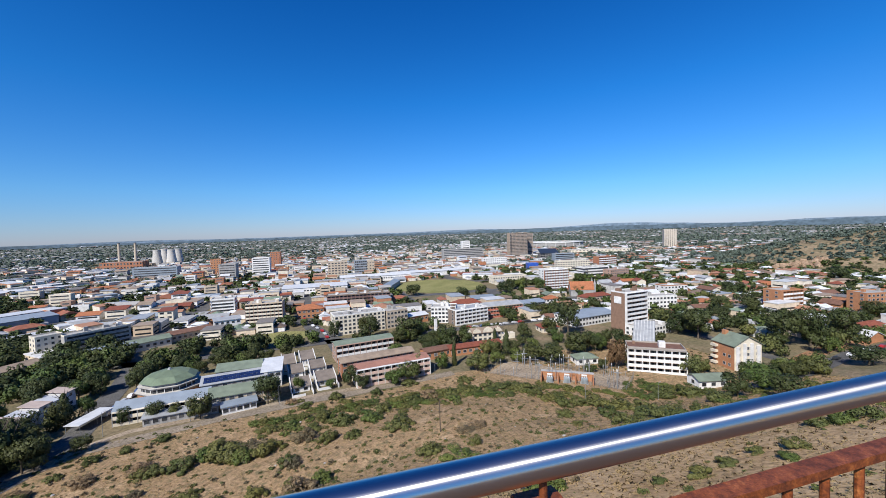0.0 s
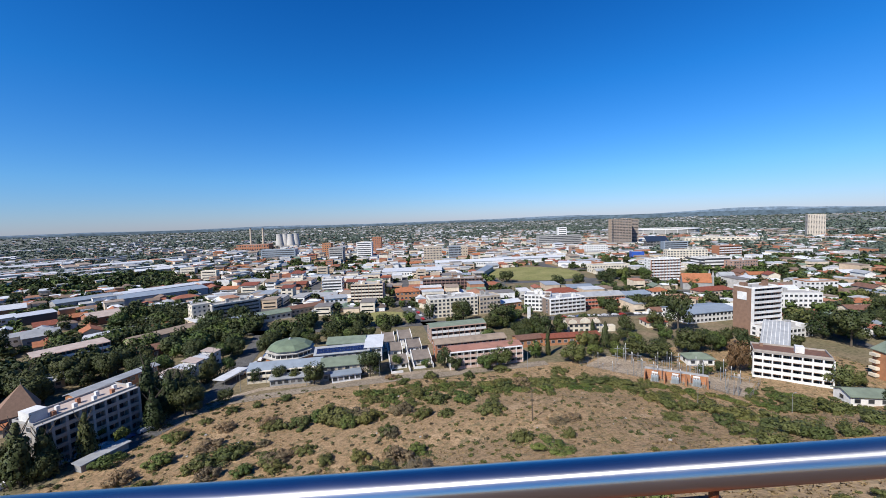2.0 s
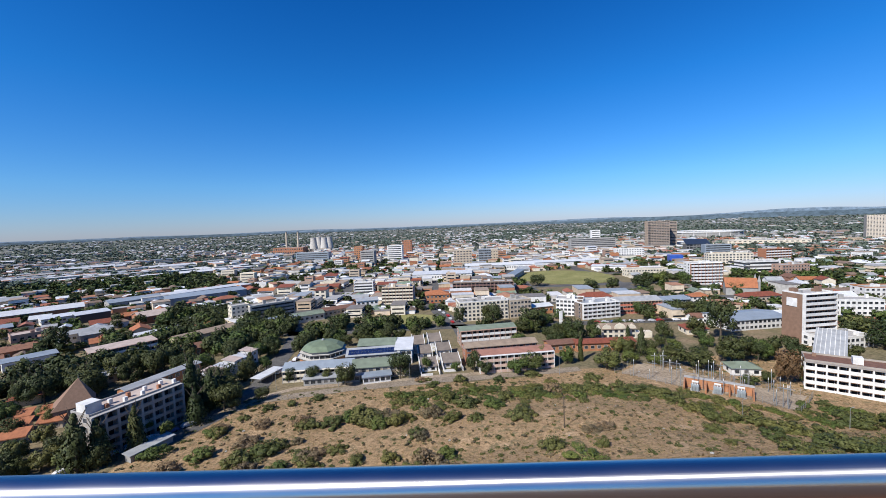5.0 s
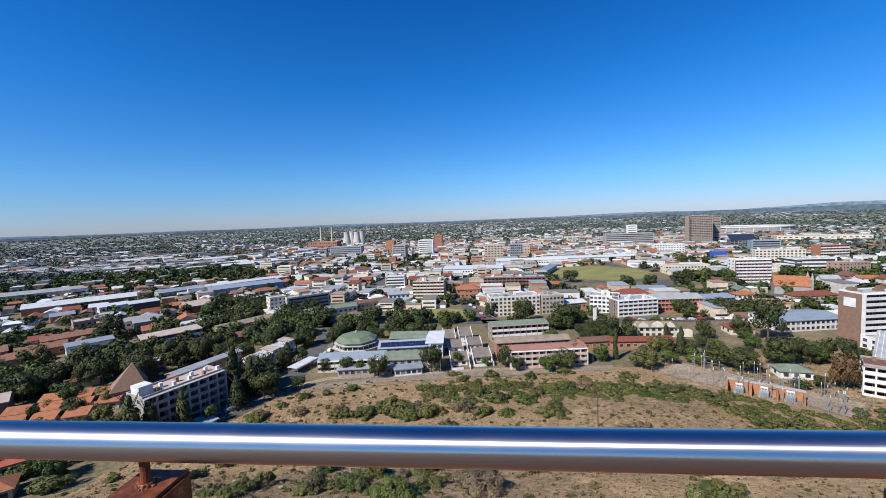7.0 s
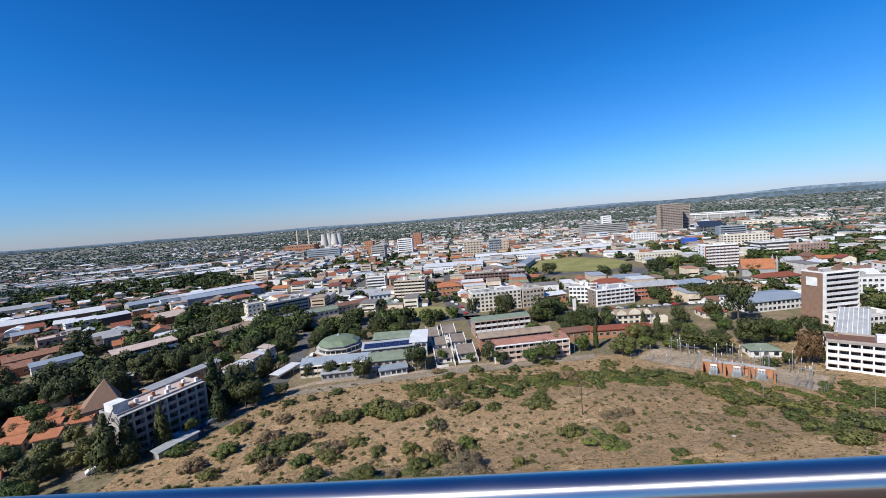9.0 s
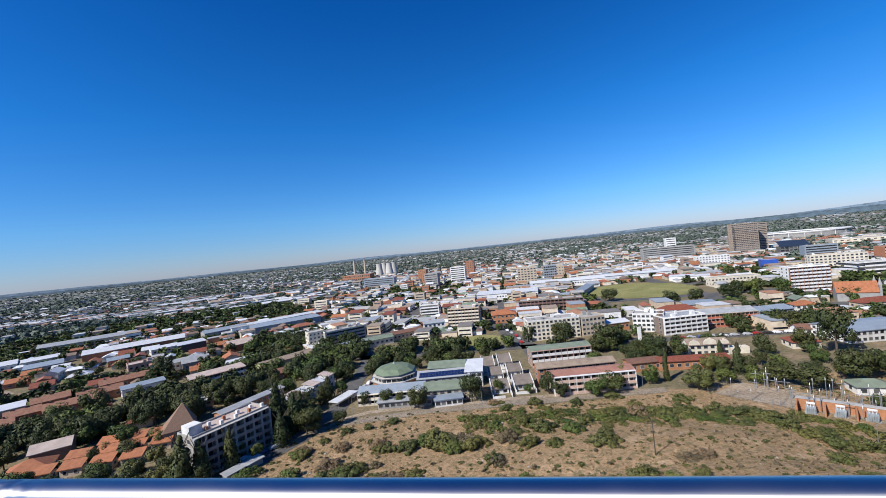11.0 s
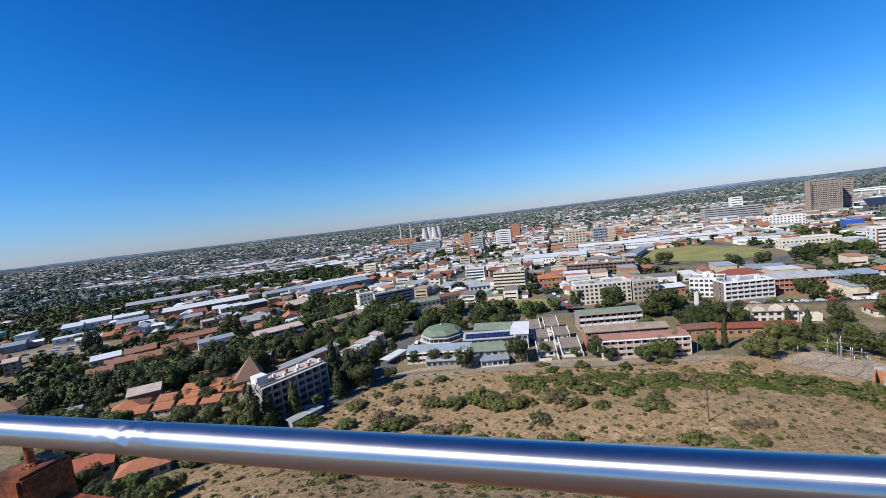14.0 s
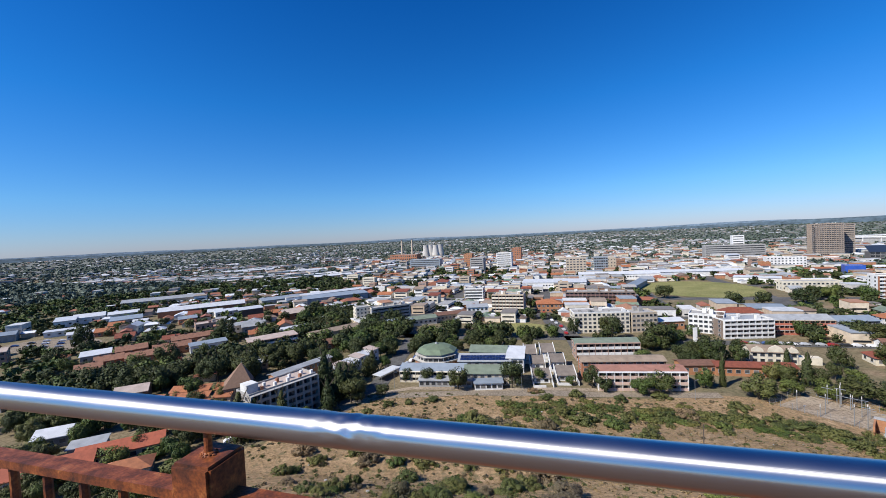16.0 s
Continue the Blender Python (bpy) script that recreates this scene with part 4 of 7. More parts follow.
block("factory", "white saw-roofed factory hall beside a car park", -378.4, 273.2, 13.7, 16, 5.5, 47, WHITE, "shed", ROOF_PALE, 1, rise=1.6, bay=5, cat="factory")
block("factory", "white-roofed factory hall beside the yard", -374.2, 289.8, 21.4, 18, 5.5, 47, WHITE, "gable", ROOF_PALE, 1, rise=2.2, bay=5, cat="factory")
block("factory", "pale-roofed workshop between trees", -357.9, 307.5, 22.5, 14, 5.0, 47, CREAM, "gable", ROOF_PALE, 1, rise=1.6, bay=5, cat="factory")
block("workshop", "low workshop with a blue-grey roof", -326.0, 281.8, 21.6, 14, 4.5, 47, GREY, "shed", ROOF_BLUE, 1, rise=1.5, bay=5, cat="workshop")
block("loading_shed", "long open loading shed with a white roof edge", -340.8, 245.9, 24.3, 7, 4.0, 41, WHITE, "shed", ROOF_PALE, 1, rise=0.5, bay=5, cat="shed")
block("workshop", "small white workshop at the car park", -315.9, 237.8, 15.0, 8, 3.6, 47, WHITE, "gable", ROOF_PALE, 1, rise=1.2, cat="workshop")
block("workshop", "small grey-roofed brick workshop among trees", -266.9, 282.7, 12.8, 10, 4.5, 47, BRICK, "gable", ROOF_BLUE, 1, rise=1.6, cat="workshop")
block("school_block", "pink and orange rendered low building with flat roofs", -230.9, 264.8, 18.9, 13, 4.2, 47, PINK, "flat", FLAT_ROOF, 1, rise=1, clutter=3)
block("town_terrace", "white terrace with grey roofs and party walls", -195.0, 255.6, 20.8, 7, 5.2, 47, WHITE, "gable", ROOF_GREY, 1, rise=1.6, bay=4, cat="terrace")
block("workshop", "white-fronted workshop with a pale flat roof", -253.8, 312.6, 19.3, 12, 4.6, 47, WHITE, "shed", ROOF_PALE, 1, rise=0.8, bay=4, cat="workshop")
block("workshop", "dark blue fronted workshop hall with a pale roof", -231.5, 314.0, 19.6, 12, 6.0, 47, SLATE, "shed", ROOF_PALE, 1, rise=0.9, faces="", cat="workshop")
block("warehouse", "brown gabled hall with a rusty pinkish roof", -179.6, 298.0, 17.7, 18, 5.0, 47, BRICK, "gable", FLAT_ROOF, 1, rise=2.6, bay=5, cat="warehouse")
block("warehouse", "blue-grey roofed hall beside the rail yard", -241.8, 377.1, 38.2, 16, 5.0, 47, GREY, "gable", ROOF_BLUE, 1, rise=2, bay=5, cat="warehouse")
block("rail_shed", "long blue-grey platform roof with white edges", -181.7, 382.0, 64.6, 18, 6.0, 39, ROOF_BLUE, "shed", ROOF_BLUE, 1, rise=1.4, faces="", cat="station")
block("rail_shed", "long pale platform roof of the station", -199.2, 405.9, 64.0, 10, 6.5, 45, WHITE, "shed", ROOF_PALE, 1, rise=1, faces="", cat="station")
block("hall", "white-edged hall with a blue-grey roof", -183.3, 208.1, 19.2, 8, 4.4, 47, WHITE, "shed", ROOF_BLUE, 1, rise=0.6, bay=4)
block("hall", "hall whose pale roof carries white panels", -236.4, 184.7, 13.3, 9, 4.2, 47, GREY, "shed", ROOF_PALE, 1, rise=1.2, bay=4)
block("house", "bright red hip-roofed house in the trees", -177.8, 175.3, 9.6, 10, 3.6, 47, BRICK, "hip", TILE_BRIGHT, 1, rise=3, cat="house")
block("shed", "old shed with a rusty corrugated roof", -156.4, 134.4, 11.1, 8, 4.4, 36, BROWN_BRICK, "gable", FLAT_ROOF, 1, rise=2, faces="", cat="shed")
block("house", "orange hip-roofed house in a walled garden", -149.6, 120.5, 11.4, 10, 3.4, 36, BEIGE, "hip", TILE_ORANGE, 1, rise=2.8, cat="house")
block("shed", "shed with a pale blue-grey sheet roof", -174.7, 118.8, 7.2, 8, 3.8, 36, GREY, "gable", ROOF_BLUE, 1, rise=1.2, faces="", cat="shed")
block("house_row", "low row under orange tiles", -128.4, 254.6, 16.9, 8, 3.8, 47, BEIGE, "gable", TILE_ORANGE, 1, rise=1.8, cat="house")
block("hall", "pale low hall between the trees", -143.2, 328.6, 25.5, 9, 4.2, 47, WHITE, "gable", ROOF_PALE, 1, rise=1)
block("hall", "pale-roofed long low flats by the hall", -150.6, 251.4, 24.0, 7, 3.8, 47, WHITE, "gable", ROOF_PALE, 1, rise=0.9)
block("house", "pink three-storey house with open balconies", -292.2, 176.1, 6.1, 9, 8.0, 47, PINK, "gable", FLAT_ROOF, rise=1.5, floors=3, cat="house")
block("factory", "grey-roofed hall at the edge of the car park", -368.7, 225.7, 12.4, 14, 5.0, 47, GREY, "gable", ROOF_BLUE, 1, rise=1.6, faces="", cat="factory")
block("house_row", "long red-tiled row with dark party walls below the lookout", -117.5, 96.5, 21, 7, 3.2, 37, BEIGE, "gable", TILE_BRIGHT, 1, rise=2.2, cat="house")
block("house_row", "long red-tiled row with a grey yard wall", -129, 84, 22, 7, 3.2, 37, BEIGE, "gable", TILE_BRIGHT, 1, rise=2.2, cat="house")
block("house", "orange-tiled house below the lookout", -106, 87, 12, 7, 3.0, 37, BEIGE, "hip", TILE_ORANGE, 1, rise=2.0, cat="house")
block("shed", "pale shed with a teal-white sheet roof", -149.5, 101, 9, 9, 3.4, 35, GREY, "gable", ROOF_PALE, 1, faces="f", rise=1.6, cat="shed")
block("shed", "weathered lean-to with a patched grey roof", -133, 99, 9, 5, 2.6, 37, GREY, "shed", ROOF_GREY, 1, faces="", rise=0.6, cat="shed")
# town houses beside the school: mono-pitch roofs between white party walls, walled yards in front


TAN_GREY = paint("grey_brown_tiles", (0.23, 0.19, 0.155), 0.85, stain=0.3)


def town_house(x, y, w, d, low, top, rot, roof):
    th = block("town_house", "white town house with a grey-brown roof between party walls", x, y, w, d, low, rot, WHITE, "shed", roof, 1, faces="f", rise=top - low, bay=2.8, win=(1.5, 1.1), cat="house", group="white town houses")
    lo, hi = low + 0.3, top + 0.3
    for sx in (-1, 1):
        x0, x1 = sx * (w / 2 + 0.52), sx * (w / 2 + 0.78)
        side = [(-d / 2 - 0.9, 0), (d / 2 + 0.4, 0), (d / 2 + 0.4, hi + 0.75), (-d / 2 - 0.9, lo + 0.55)]
        part("party_wall", Geo().add([(x0, p, q) for p, q in side] + [(x1, p, q) for p, q in side], [(0, 1, 2, 3), (7, 6, 5, 4), (0, 4, 5, 1), (1, 5, 6, 2), (2, 6, 7, 3), (3, 7, 4, 0)]).mesh("party_wall", WHITE), th)
        part("yard_wall", Geo().box(min(x0, x1), max(x0, x1), -d / 2 - 5.2, -d / 2 - 0.905, 0, 2.0).mesh("yard_wall", WHITE), th)
    part("yard_front", Geo().box(-w / 2 - 0.5, w * 0.15, -d / 2 - 5.2, -d / 2 - 4.95, 0, 1.5).mesh("yard_front", WHITE), th)
    part("back_wall", Geo().box(-w / 2, w / 2, d / 2 - 0.3, d / 2 - 0.003, lo, hi).mesh("back_wall", WHITE), th)


for _x, _y, _w, _d, _l, _t, _m in ((8.3, 165.5, 6.4, 6.5, 2.3, 4.0, TAN_GREY), (18.2, 168.5, 6.8, 6.5, 2.3, 4.2, TAN_GREY), (7.4, 182, 5.2, 6, 2.8, 4.6, TAN_GREY), (16.4, 184.5, 5.6, 6, 2.8, 4.6, TAN_GREY),
                                   (4.9, 195, 4.6, 7, 3.2, 5.6, TAN_GREY), (13.2, 198, 5.4, 7, 3.2, 5.4, TAN_GREY)):
    town_house(_x, _y, _w, _d, _l, _t, 3, _m)

block("apartment_block", "cream three-storey flats with red balcony fronts and a brown roof", 45, 161, 32, 8, 7, 2, CREAM, "gable", ROOF_PINK, 3, bay=2.9, balcony=BALCONY_PINK, rise=0.9, fins=WHITE,
      trim=WHITE, frame_mat=WHITE)
block("apartment_block", "brick flats with a tan roof behind the red balconies", 41.5, 172.5, 33, 8, 7, 3, BRICK, "gable", ROOF_TAN, 3, rise=1.0)
block("annex", "single-storey orange brick annex with a red sheet roof", 72.5, 178, 14, 7, 4, 4, ORANGE_BRICK, "gable", TILE_BROWN, 1, rise=0.8)
block("annex", "long orange brick hall with a brown roof", 92, 176, 28, 7, 4, -4, ORANGE_BRICK, "gable", TILE_RED, 1, rise=1.0)
block("apartment_block", "pink brick four-storey flats with white galleries under a green-grey roof", 40.5, 197, 29, 9, 8, 4, PINK, "gable", ROOF_GREEN, 3, bay=2.9, balcony=WHITE, rise=1.0, fins=PINK, clutter=3)
block("apartment_block", "cream five-storey flats with rows of windows", 48.5, 248, 32, 13, 12, 3, CREAM, floors=5, bay=2.5, win=(1.5, 1.3), clutter=7, roof_mat=CONCRETE, trim=WHITE)
block("apartment_block", "beige brick flats beside the white block", 73, 250, 15, 12, 11, 10, BEIGE, floors=4, bay=2.4, clutter=3)
block("shop", "low orange brick shop with a pale roof", 88, 255, 18, 11, 5, 10, ORANGE_BRICK, "gable", ROOF_PALE, 1, rise=1.0)
block("apartment_block", "dark brown flats with stacked galleries", 65, 336, 52, 12, 11, -8, FLAT_BROWN, floors=4, bay=3.2, balcony=DARK_PLUM, fins=PINK, clutter=8)
block("villa", "orange hip-roofed double-storey building", 24, 312, 19, 14, 6.5, 0, ORANGE_BRICK, "hip", TILE_ORANGE, 2, rise=3)
block("apartment_block", "beige corner block of flats with red roof sheds", -7.5, 305, 24, 13, 15, -8, BEIGE, floors=6, bay=2.5, clutter=9, balcony=CREAM, fins=PINK)
block("office_block", "white office block with dark window stripes", -39, 360, 17, 14, 13, -3, WHITE, floors=5, bay=16, win=(15.4, 1.3), clutter=3)
block("warehouse", "wide warehouse with a bright white roof", 39, 440, 66, 30, 7, -8, WHITE, "gable", ROOF_PALE, 1, rise=2, cat="warehouse")
block("warehouse", "wide warehouse with a bright white roof", 120, 505, 90, 18, 7, -8, WHITE, "gable", ROOF_PALE, 1, rise=2, cat="warehouse")
block("office_block", "office block with white banded fronts and deep dark bays", 120, 236, 25, 13, 9.6, 6, FLAT_BROWN, floors=4, bay=3.1, win=(1.7, 1.3), clutter=6, balcony=WHITE, fins=WHITE, trim=WHITE, roof_mat=ROOF_GREY)
block("office_block", "white and brown office wing with a pale roof", 104, 246, 17, 12, 10.5, -28, WHITE, floors=4, bay=2.4, clutter=4)
block("office_block", "office wing with maroon balconies and grey sheet roofs", 149, 243, 30, 12, 7.8, -3, BEIGE, "gable", ROOF_GREY, 3, bay=2.3, balcony=RED_TRIM, fins=PINK, rise=2)
block("office_block", "pale green-grey office wing", 176, 243, 20, 14, 7, 4, GREY, "gable", ROOF_BLUE, 3, rise=1.5)
block("villa", "red-roofed building behind the offices", 136, 272, 22, 10, 6, -4, BEIGE, "hip", TILE_RED, 2, rise=3)
block("pillar_sign", "plain white sign pillar at the street corner", 90, 225, 1.8, 0.9, 7.5, 0, WHITE, floors=1, faces="", cat="sign")


def dutch_house(x, y, rot):
    root = block("gabled_villa", "cream villa with curly dutch gables", x, y, 17, 9, 5, rot, CREAM, "gable", ROOF_TAN, 2, rise=1.8, bay=2.6, cat="villa")
    for u, s in ((-6.2, 1.0), (0.4, 1.25), (6.2, 1.0)):
        vs = []
        for k in range(13):
            q = math.pi * k / 12
            vs.append((u - 2.3 * s * math.cos(q), 5.2 + 2.4 * s * math.sin(q) ** 0.7 + (0.5 if k == 6 else 0)))
        n = len(vs)
        pts = [(a, -4.9, b) for a, b in vs] + [(a, -4.52, b) for a, b in vs]
        part("dutch_gable", Geo().add(pts, [tuple(range(n)), tuple(range(2 * n - 1, n - 1, -1))] + [(i, n + i, n + i + 1, i + 1) for i in range(n - 1)]).mesh("dutch_gable", CREAM), root)
    part("wing_wall", Geo().box(8.52, 17, -4, -0.5, 0, 3.4).mesh("wing_wall", CREAM), root)


dutch_house(108, 193, -8)
block("house", "red hip-roofed house in a garden", 150, 191, 11, 9, 3, -10, CREAM, "hip", TILE_RED, 1, rise=2.6, cat="house")
block("house", "white house with an orange roof", 205, 258, 12, 9, 5, -10, WHITE, "hip", TILE_ORANGE, 2, rise=2.4, cat="house")
block("house", "small white cottage in a garden", 168, 212, 9, 7, 3, -10, WHITE, "gable", TILE_BROWN, 1, rise=1.8, cat="house")
# the hotel and its low wing
hotel = block("hotel_tower", "brown brick hotel tower with white striped balconies", 193.5, 169, 17, 10, 23, 2, BROWN_BRICK, floors=9, faces="", bay=2.6, balcony=WHITE, fins=WHITE, clutter=4, trim=WHITE, cross=False, guard=0.52)
part("sign_panel", Geo().box(-8.75, -8.505, -2.5, 2.5, 17, 21).mesh("sign_panel", WHITE), hotel, "blank white sign panel")
block("hotel_wing", "low white hotel wing with a wide grey roof", 187, 193, 34, 20, 5.5, 2, WHITE, "gable", ROOF_BLUE, 2, rise=1.4, bay=2.5)
block("podium", "white entrance podium in front of the hotel", 196, 157, 24, 11, 5, 2, WHITE, floors=2, bay=2.4, clutter=3)
block("pavilion", "small white pavilion with a pale green roof", 129, 138.5, 10, 7, 2.8, -16, WHITE, "hip", ROOF_GREEN, 1, rise=1.8, cat="pavilion")
# flats below the hill
block("apartment_block", "white four-storey flats with glazed galleries and brown brick ends", 146, 117, 22, 10, 10, -42, BROWN_BRICK, floors=4, faces="lr", bay=2.75, win=(1.4, 1.3), balcony=WHITE, fins=WHITE,
      trim=FLAT_GREY, roof_mat=TILE_BROWN, frame_mat=WHITE, guard=0.5, fin_half=0.2, clutter=2)
cov = block("covered_hall", "long brown hall under a ribbed silver sheet roof", 161.5, 136.5, 9.0, 27, 4.5, -51, BROWN_BRICK, "shed", ROOF_GREY, 1, faces="fl", rise=6.0, bay=3, cat="hall")
for _k in range(7):
    _u = -4.2 + _k * 1.4
    part("roof_rib", Geo().add([(_u + p, -14.1 if q < 2 else 13.8, (5.06 if q < 2 else 11.06) + r) for q, (p, r) in enumerate(((-.09, 0), (.09, 0), (.09, 0), (-.09, 0)))] +
                               [(_u + p, -14.1 if q < 2 else 13.8, (5.06 if q < 2 else 11.06) + .16) for q, p in enumerate((-.09, .09, .09, -.09))],
                               [(0, 3, 2, 1), (4, 5, 6, 7), (0, 1, 5, 4), (1, 2, 6, 5), (2, 3, 7, 6), (3, 0, 4, 7)]).mesh("roof_rib", WHITE), cov)
gh = block("apartment_house", "brick and cream flats under a green pitched roof", 177.0, 109.2, 11, 13, 10.2, -105, CREAM, "gable", ROOF_GREEN, 4, faces="r", bay=2.7, rise=3.6, win=(1.0, 1.1))
part("brick_front", Geo().box(-5.48, 5.48, -6.62, -6.505, 0, 10.45).mesh("brick_front", ORANGE_BRICK), gh, "orange brick front wall")
part("brick_stack", Geo().box(-5.2, -3.4, -2.5, -0.8, 10, 15).mesh("brick_stack", ORANGE_BRICK), gh)
for _k in range(4):
    part("balcony", Geo().box(-5.3, -2.6, -8.0, -6.625, 0.9 + 2.5 * _k, 1.9 + 2.5 * _k).mesh("balcony", CREAM), gh)
    part("bay_front", Geo().box(5.505, 6.0, -5.9 + _k * 3.3, -4.5 + _k * 3.3, 0, 10.3 + (0, 1.2, 1.2, 0)[_k]).mesh("bay_front", WHITE), gh)
    part("window", window_mesh(1.2, 1.1), gh, at=pose(0.6 + (_k % 2) * 2.6, -6.62, 2.2 + (_k // 2) * 3.6))
block("garage", "low white garage with a green roof", 150, 96, 11, 7, 3.0, -20, WHITE, "gable", ROOF_GREEN, 1, rise=1.2, cat="garage")
block("apartment_block", "red brick flats with white balcony fronts", 326, 157, 18, 12, 14, -9, ORANGE_BRICK, floors=5, bay=2.8, balcony=WHITE, fins=ORANGE_BRICK, clutter=3)
block("apartment_block", "red brick flats at the foot of the hill", 362, 125, 22, 12, 13, -17, ORANGE_BRICK, floors=5, bay=3, clutter=3)
block("house", "white gabled house with a grey roof", 292, 126, 14, 9, 3.2, -9, WHITE, "gable", ROOF_GREY, 1, rise=2.6, cat="house")
block("house", "brown house with a red roof", 300, 104, 16, 9, 3.2, -9, BEIGE, "hip", TILE_RED, 1, rise=2.6, cat="house")
block("office_block", "pale office block with blue window bands", 262, 206, 24, 12, 9, -20, WHITE, floors=3, bay=2.6, clutter=3)
block("office_block", "orange and white office block", 318, 236, 22, 12, 9, -14, WHITE, floors=3, bay=2.8, clutter=3, trim=ORANGE_BRICK)
# the slab beside the avenue of trees
block("apartment_block", "cream and blue-grey slab block with long window bands", -92, 281, 30, 9, 12, 37, GREY, floors=5, faces="f", bay=29, win=(28, 1.2), clutter=4, trim=CREAM)
block("stair_block", "cream end block of the slab", -110.5, 273, 11, 9, 13, 37, CREAM, floors=5, faces="fl", bay=2.6, win=(1.2, 1.2))
block("hall", "low hall with a blue-grey and green roof", -82, 262, 24, 10, 4.5, 30, CREAM, "gable", ROOF_BLUE, 1, rise=1.4)
block("hall", "low hall with a green roof", -66, 272, 20, 9, 4.5, 30, CREAM, "gable", ROOF_GREEN, 1, rise=1.6)
block("house_row", "low red-brown roofed row", -48, 288, 24, 9, 4.5, 30, BEIGE, "gable", TILE_BROWN, 1, rise=1.4)
block("office_block", "white low block by the avenue", -30, 300, 16, 10, 7, 10, WHITE, "shed", ROOF_GREY, 2, rise=0.8)
# long sheds on the plain
for _n, _x, _y, _w, _d, _r in (("w", -300, 620, 60, 14, 36), 
                               ("w", -600, 800, 90, 18, 40), ("w", -420, 760, 70, 18, 38)):
    block("warehouse", "long low warehouse with a pale sheet roof", _x, _y, _w, _d, 5.5, _r, BEIGE, "gable", ROOF_GREY if _d < 14 else ROOF_PALE, 1, rise=2.2, cat="warehouse", faces="",
          group="long sheds on the plain")
# middle distance landmarks
tower = block("tower_block", "tall brown-grey concrete office tower with close vertical fins", 485, 724, 38, 24, 53, -18, TOWER_BROWN, floors=17, faces="fl", bay=38, win=(36, 1.3), clutter=3)
for _k in range(14):
    part("fin", Geo().box(-18.8 + _k * 2.85, -18.3 + _k * 2.85, -12.6, -12.005, 0, 53.5).mesh("fin", TOWER_BROWN), tower)
    if _k < 8:
        part("fin", Geo().box(-19.6, -19.005, -11.6 + _k * 3.2, -11.1 + _k * 3.2, 0, 53.5).mesh("fin", TOWER_BROWN), tower)
block("tower_block", "slightly lower brown-grey slab standing against the office tower", 523, 742, 20, 20, 51, -18, TOWER_BROWN, floors=17, faces="f", bay=20, win=(18, 1.2))
block("office_block", "dark blue glass office with a sloping front", 500, 640, 36, 24, 12, -24, DARK, "shed", SLATE, 3, faces="f", bay=5, win=(4.4, 3), rise=8)
block("warehouse", "bright blue painted box store", 360, 500, 16, 14, 9, -22, BLUE, floors=1, faces="", cat="shop")
block("apartment_block", "white and brick seven-storey flats", 266, 330, 27, 12, 19, -10, WHITE, floors=7, bay=2.8, balcony=WHITE, fins=BRICK, clutter=3)
block("college", "long cream building with arcades", 250, 392, 42, 12, 8, -8, CREAM, floors=2, bay=3)
block("tower_block", "tall pale twin-slab residential tower", 985, 748, 31, 22, 48, -40, TOWER_PALE, floors=17, bay=4.4, win=(2.0, 1.2), faces="fl")
block("office_block", "wide pale office with a white upper block", 380, 780, 90, 22, 22, -12, GREY, floors=6, faces="f", bay=88, win=(86, 1.5), clutter=4)
block("office_block", "white slab above the long office", 396, 800, 18, 14, 38, -12, WHITE, floors=9, faces="f", bay=17, win=(15, 1.4))
block("church_hall", "brown brick hall with low tower", 130, 620, 30, 14, 18, -8, BEIGE, floors=4, faces="f", bay=4)
block("office_block", "beige office tower in the town centre", 80, 560, 26, 16, 24, -8, BEIGE, floors=7, faces="f", bay=4, win=(2.6, 1.5))
block("office_block", "teal glazed office block", 118, 590, 18, 16, 22, -8, ROOF_BLUE, floors=6, faces="f", bay=3, win=(2.4, 2))
block("office_block", "orange brick office tower", -90, 760, 16, 16, 26, -8, ORANGE_BRICK, floors=7, faces="f", bay=4)
block("office_block", "brown brick block at the end of the main street", 2, 800, 18, 16, 32, -8, BRICK, floors=9, faces="f", bay=4)
block("office_block", "grey office tower at the main street", -62, 640, 22, 18, 24, -8, GREY, floors=7, faces="f", bay=21, win=(19, 1.4))
block("office_block", "white office tower in the centre", -20, 700, 26, 16, 28, -8, WHITE, floors=8, faces="f", bay=25, win=(23, 1.4))
block("office_block", "blue-grey long office block", -175, 760, 62, 18, 18, -8, ROOF_BLUE, floors=5, faces="f", bay=60, win=(58, 1.4))


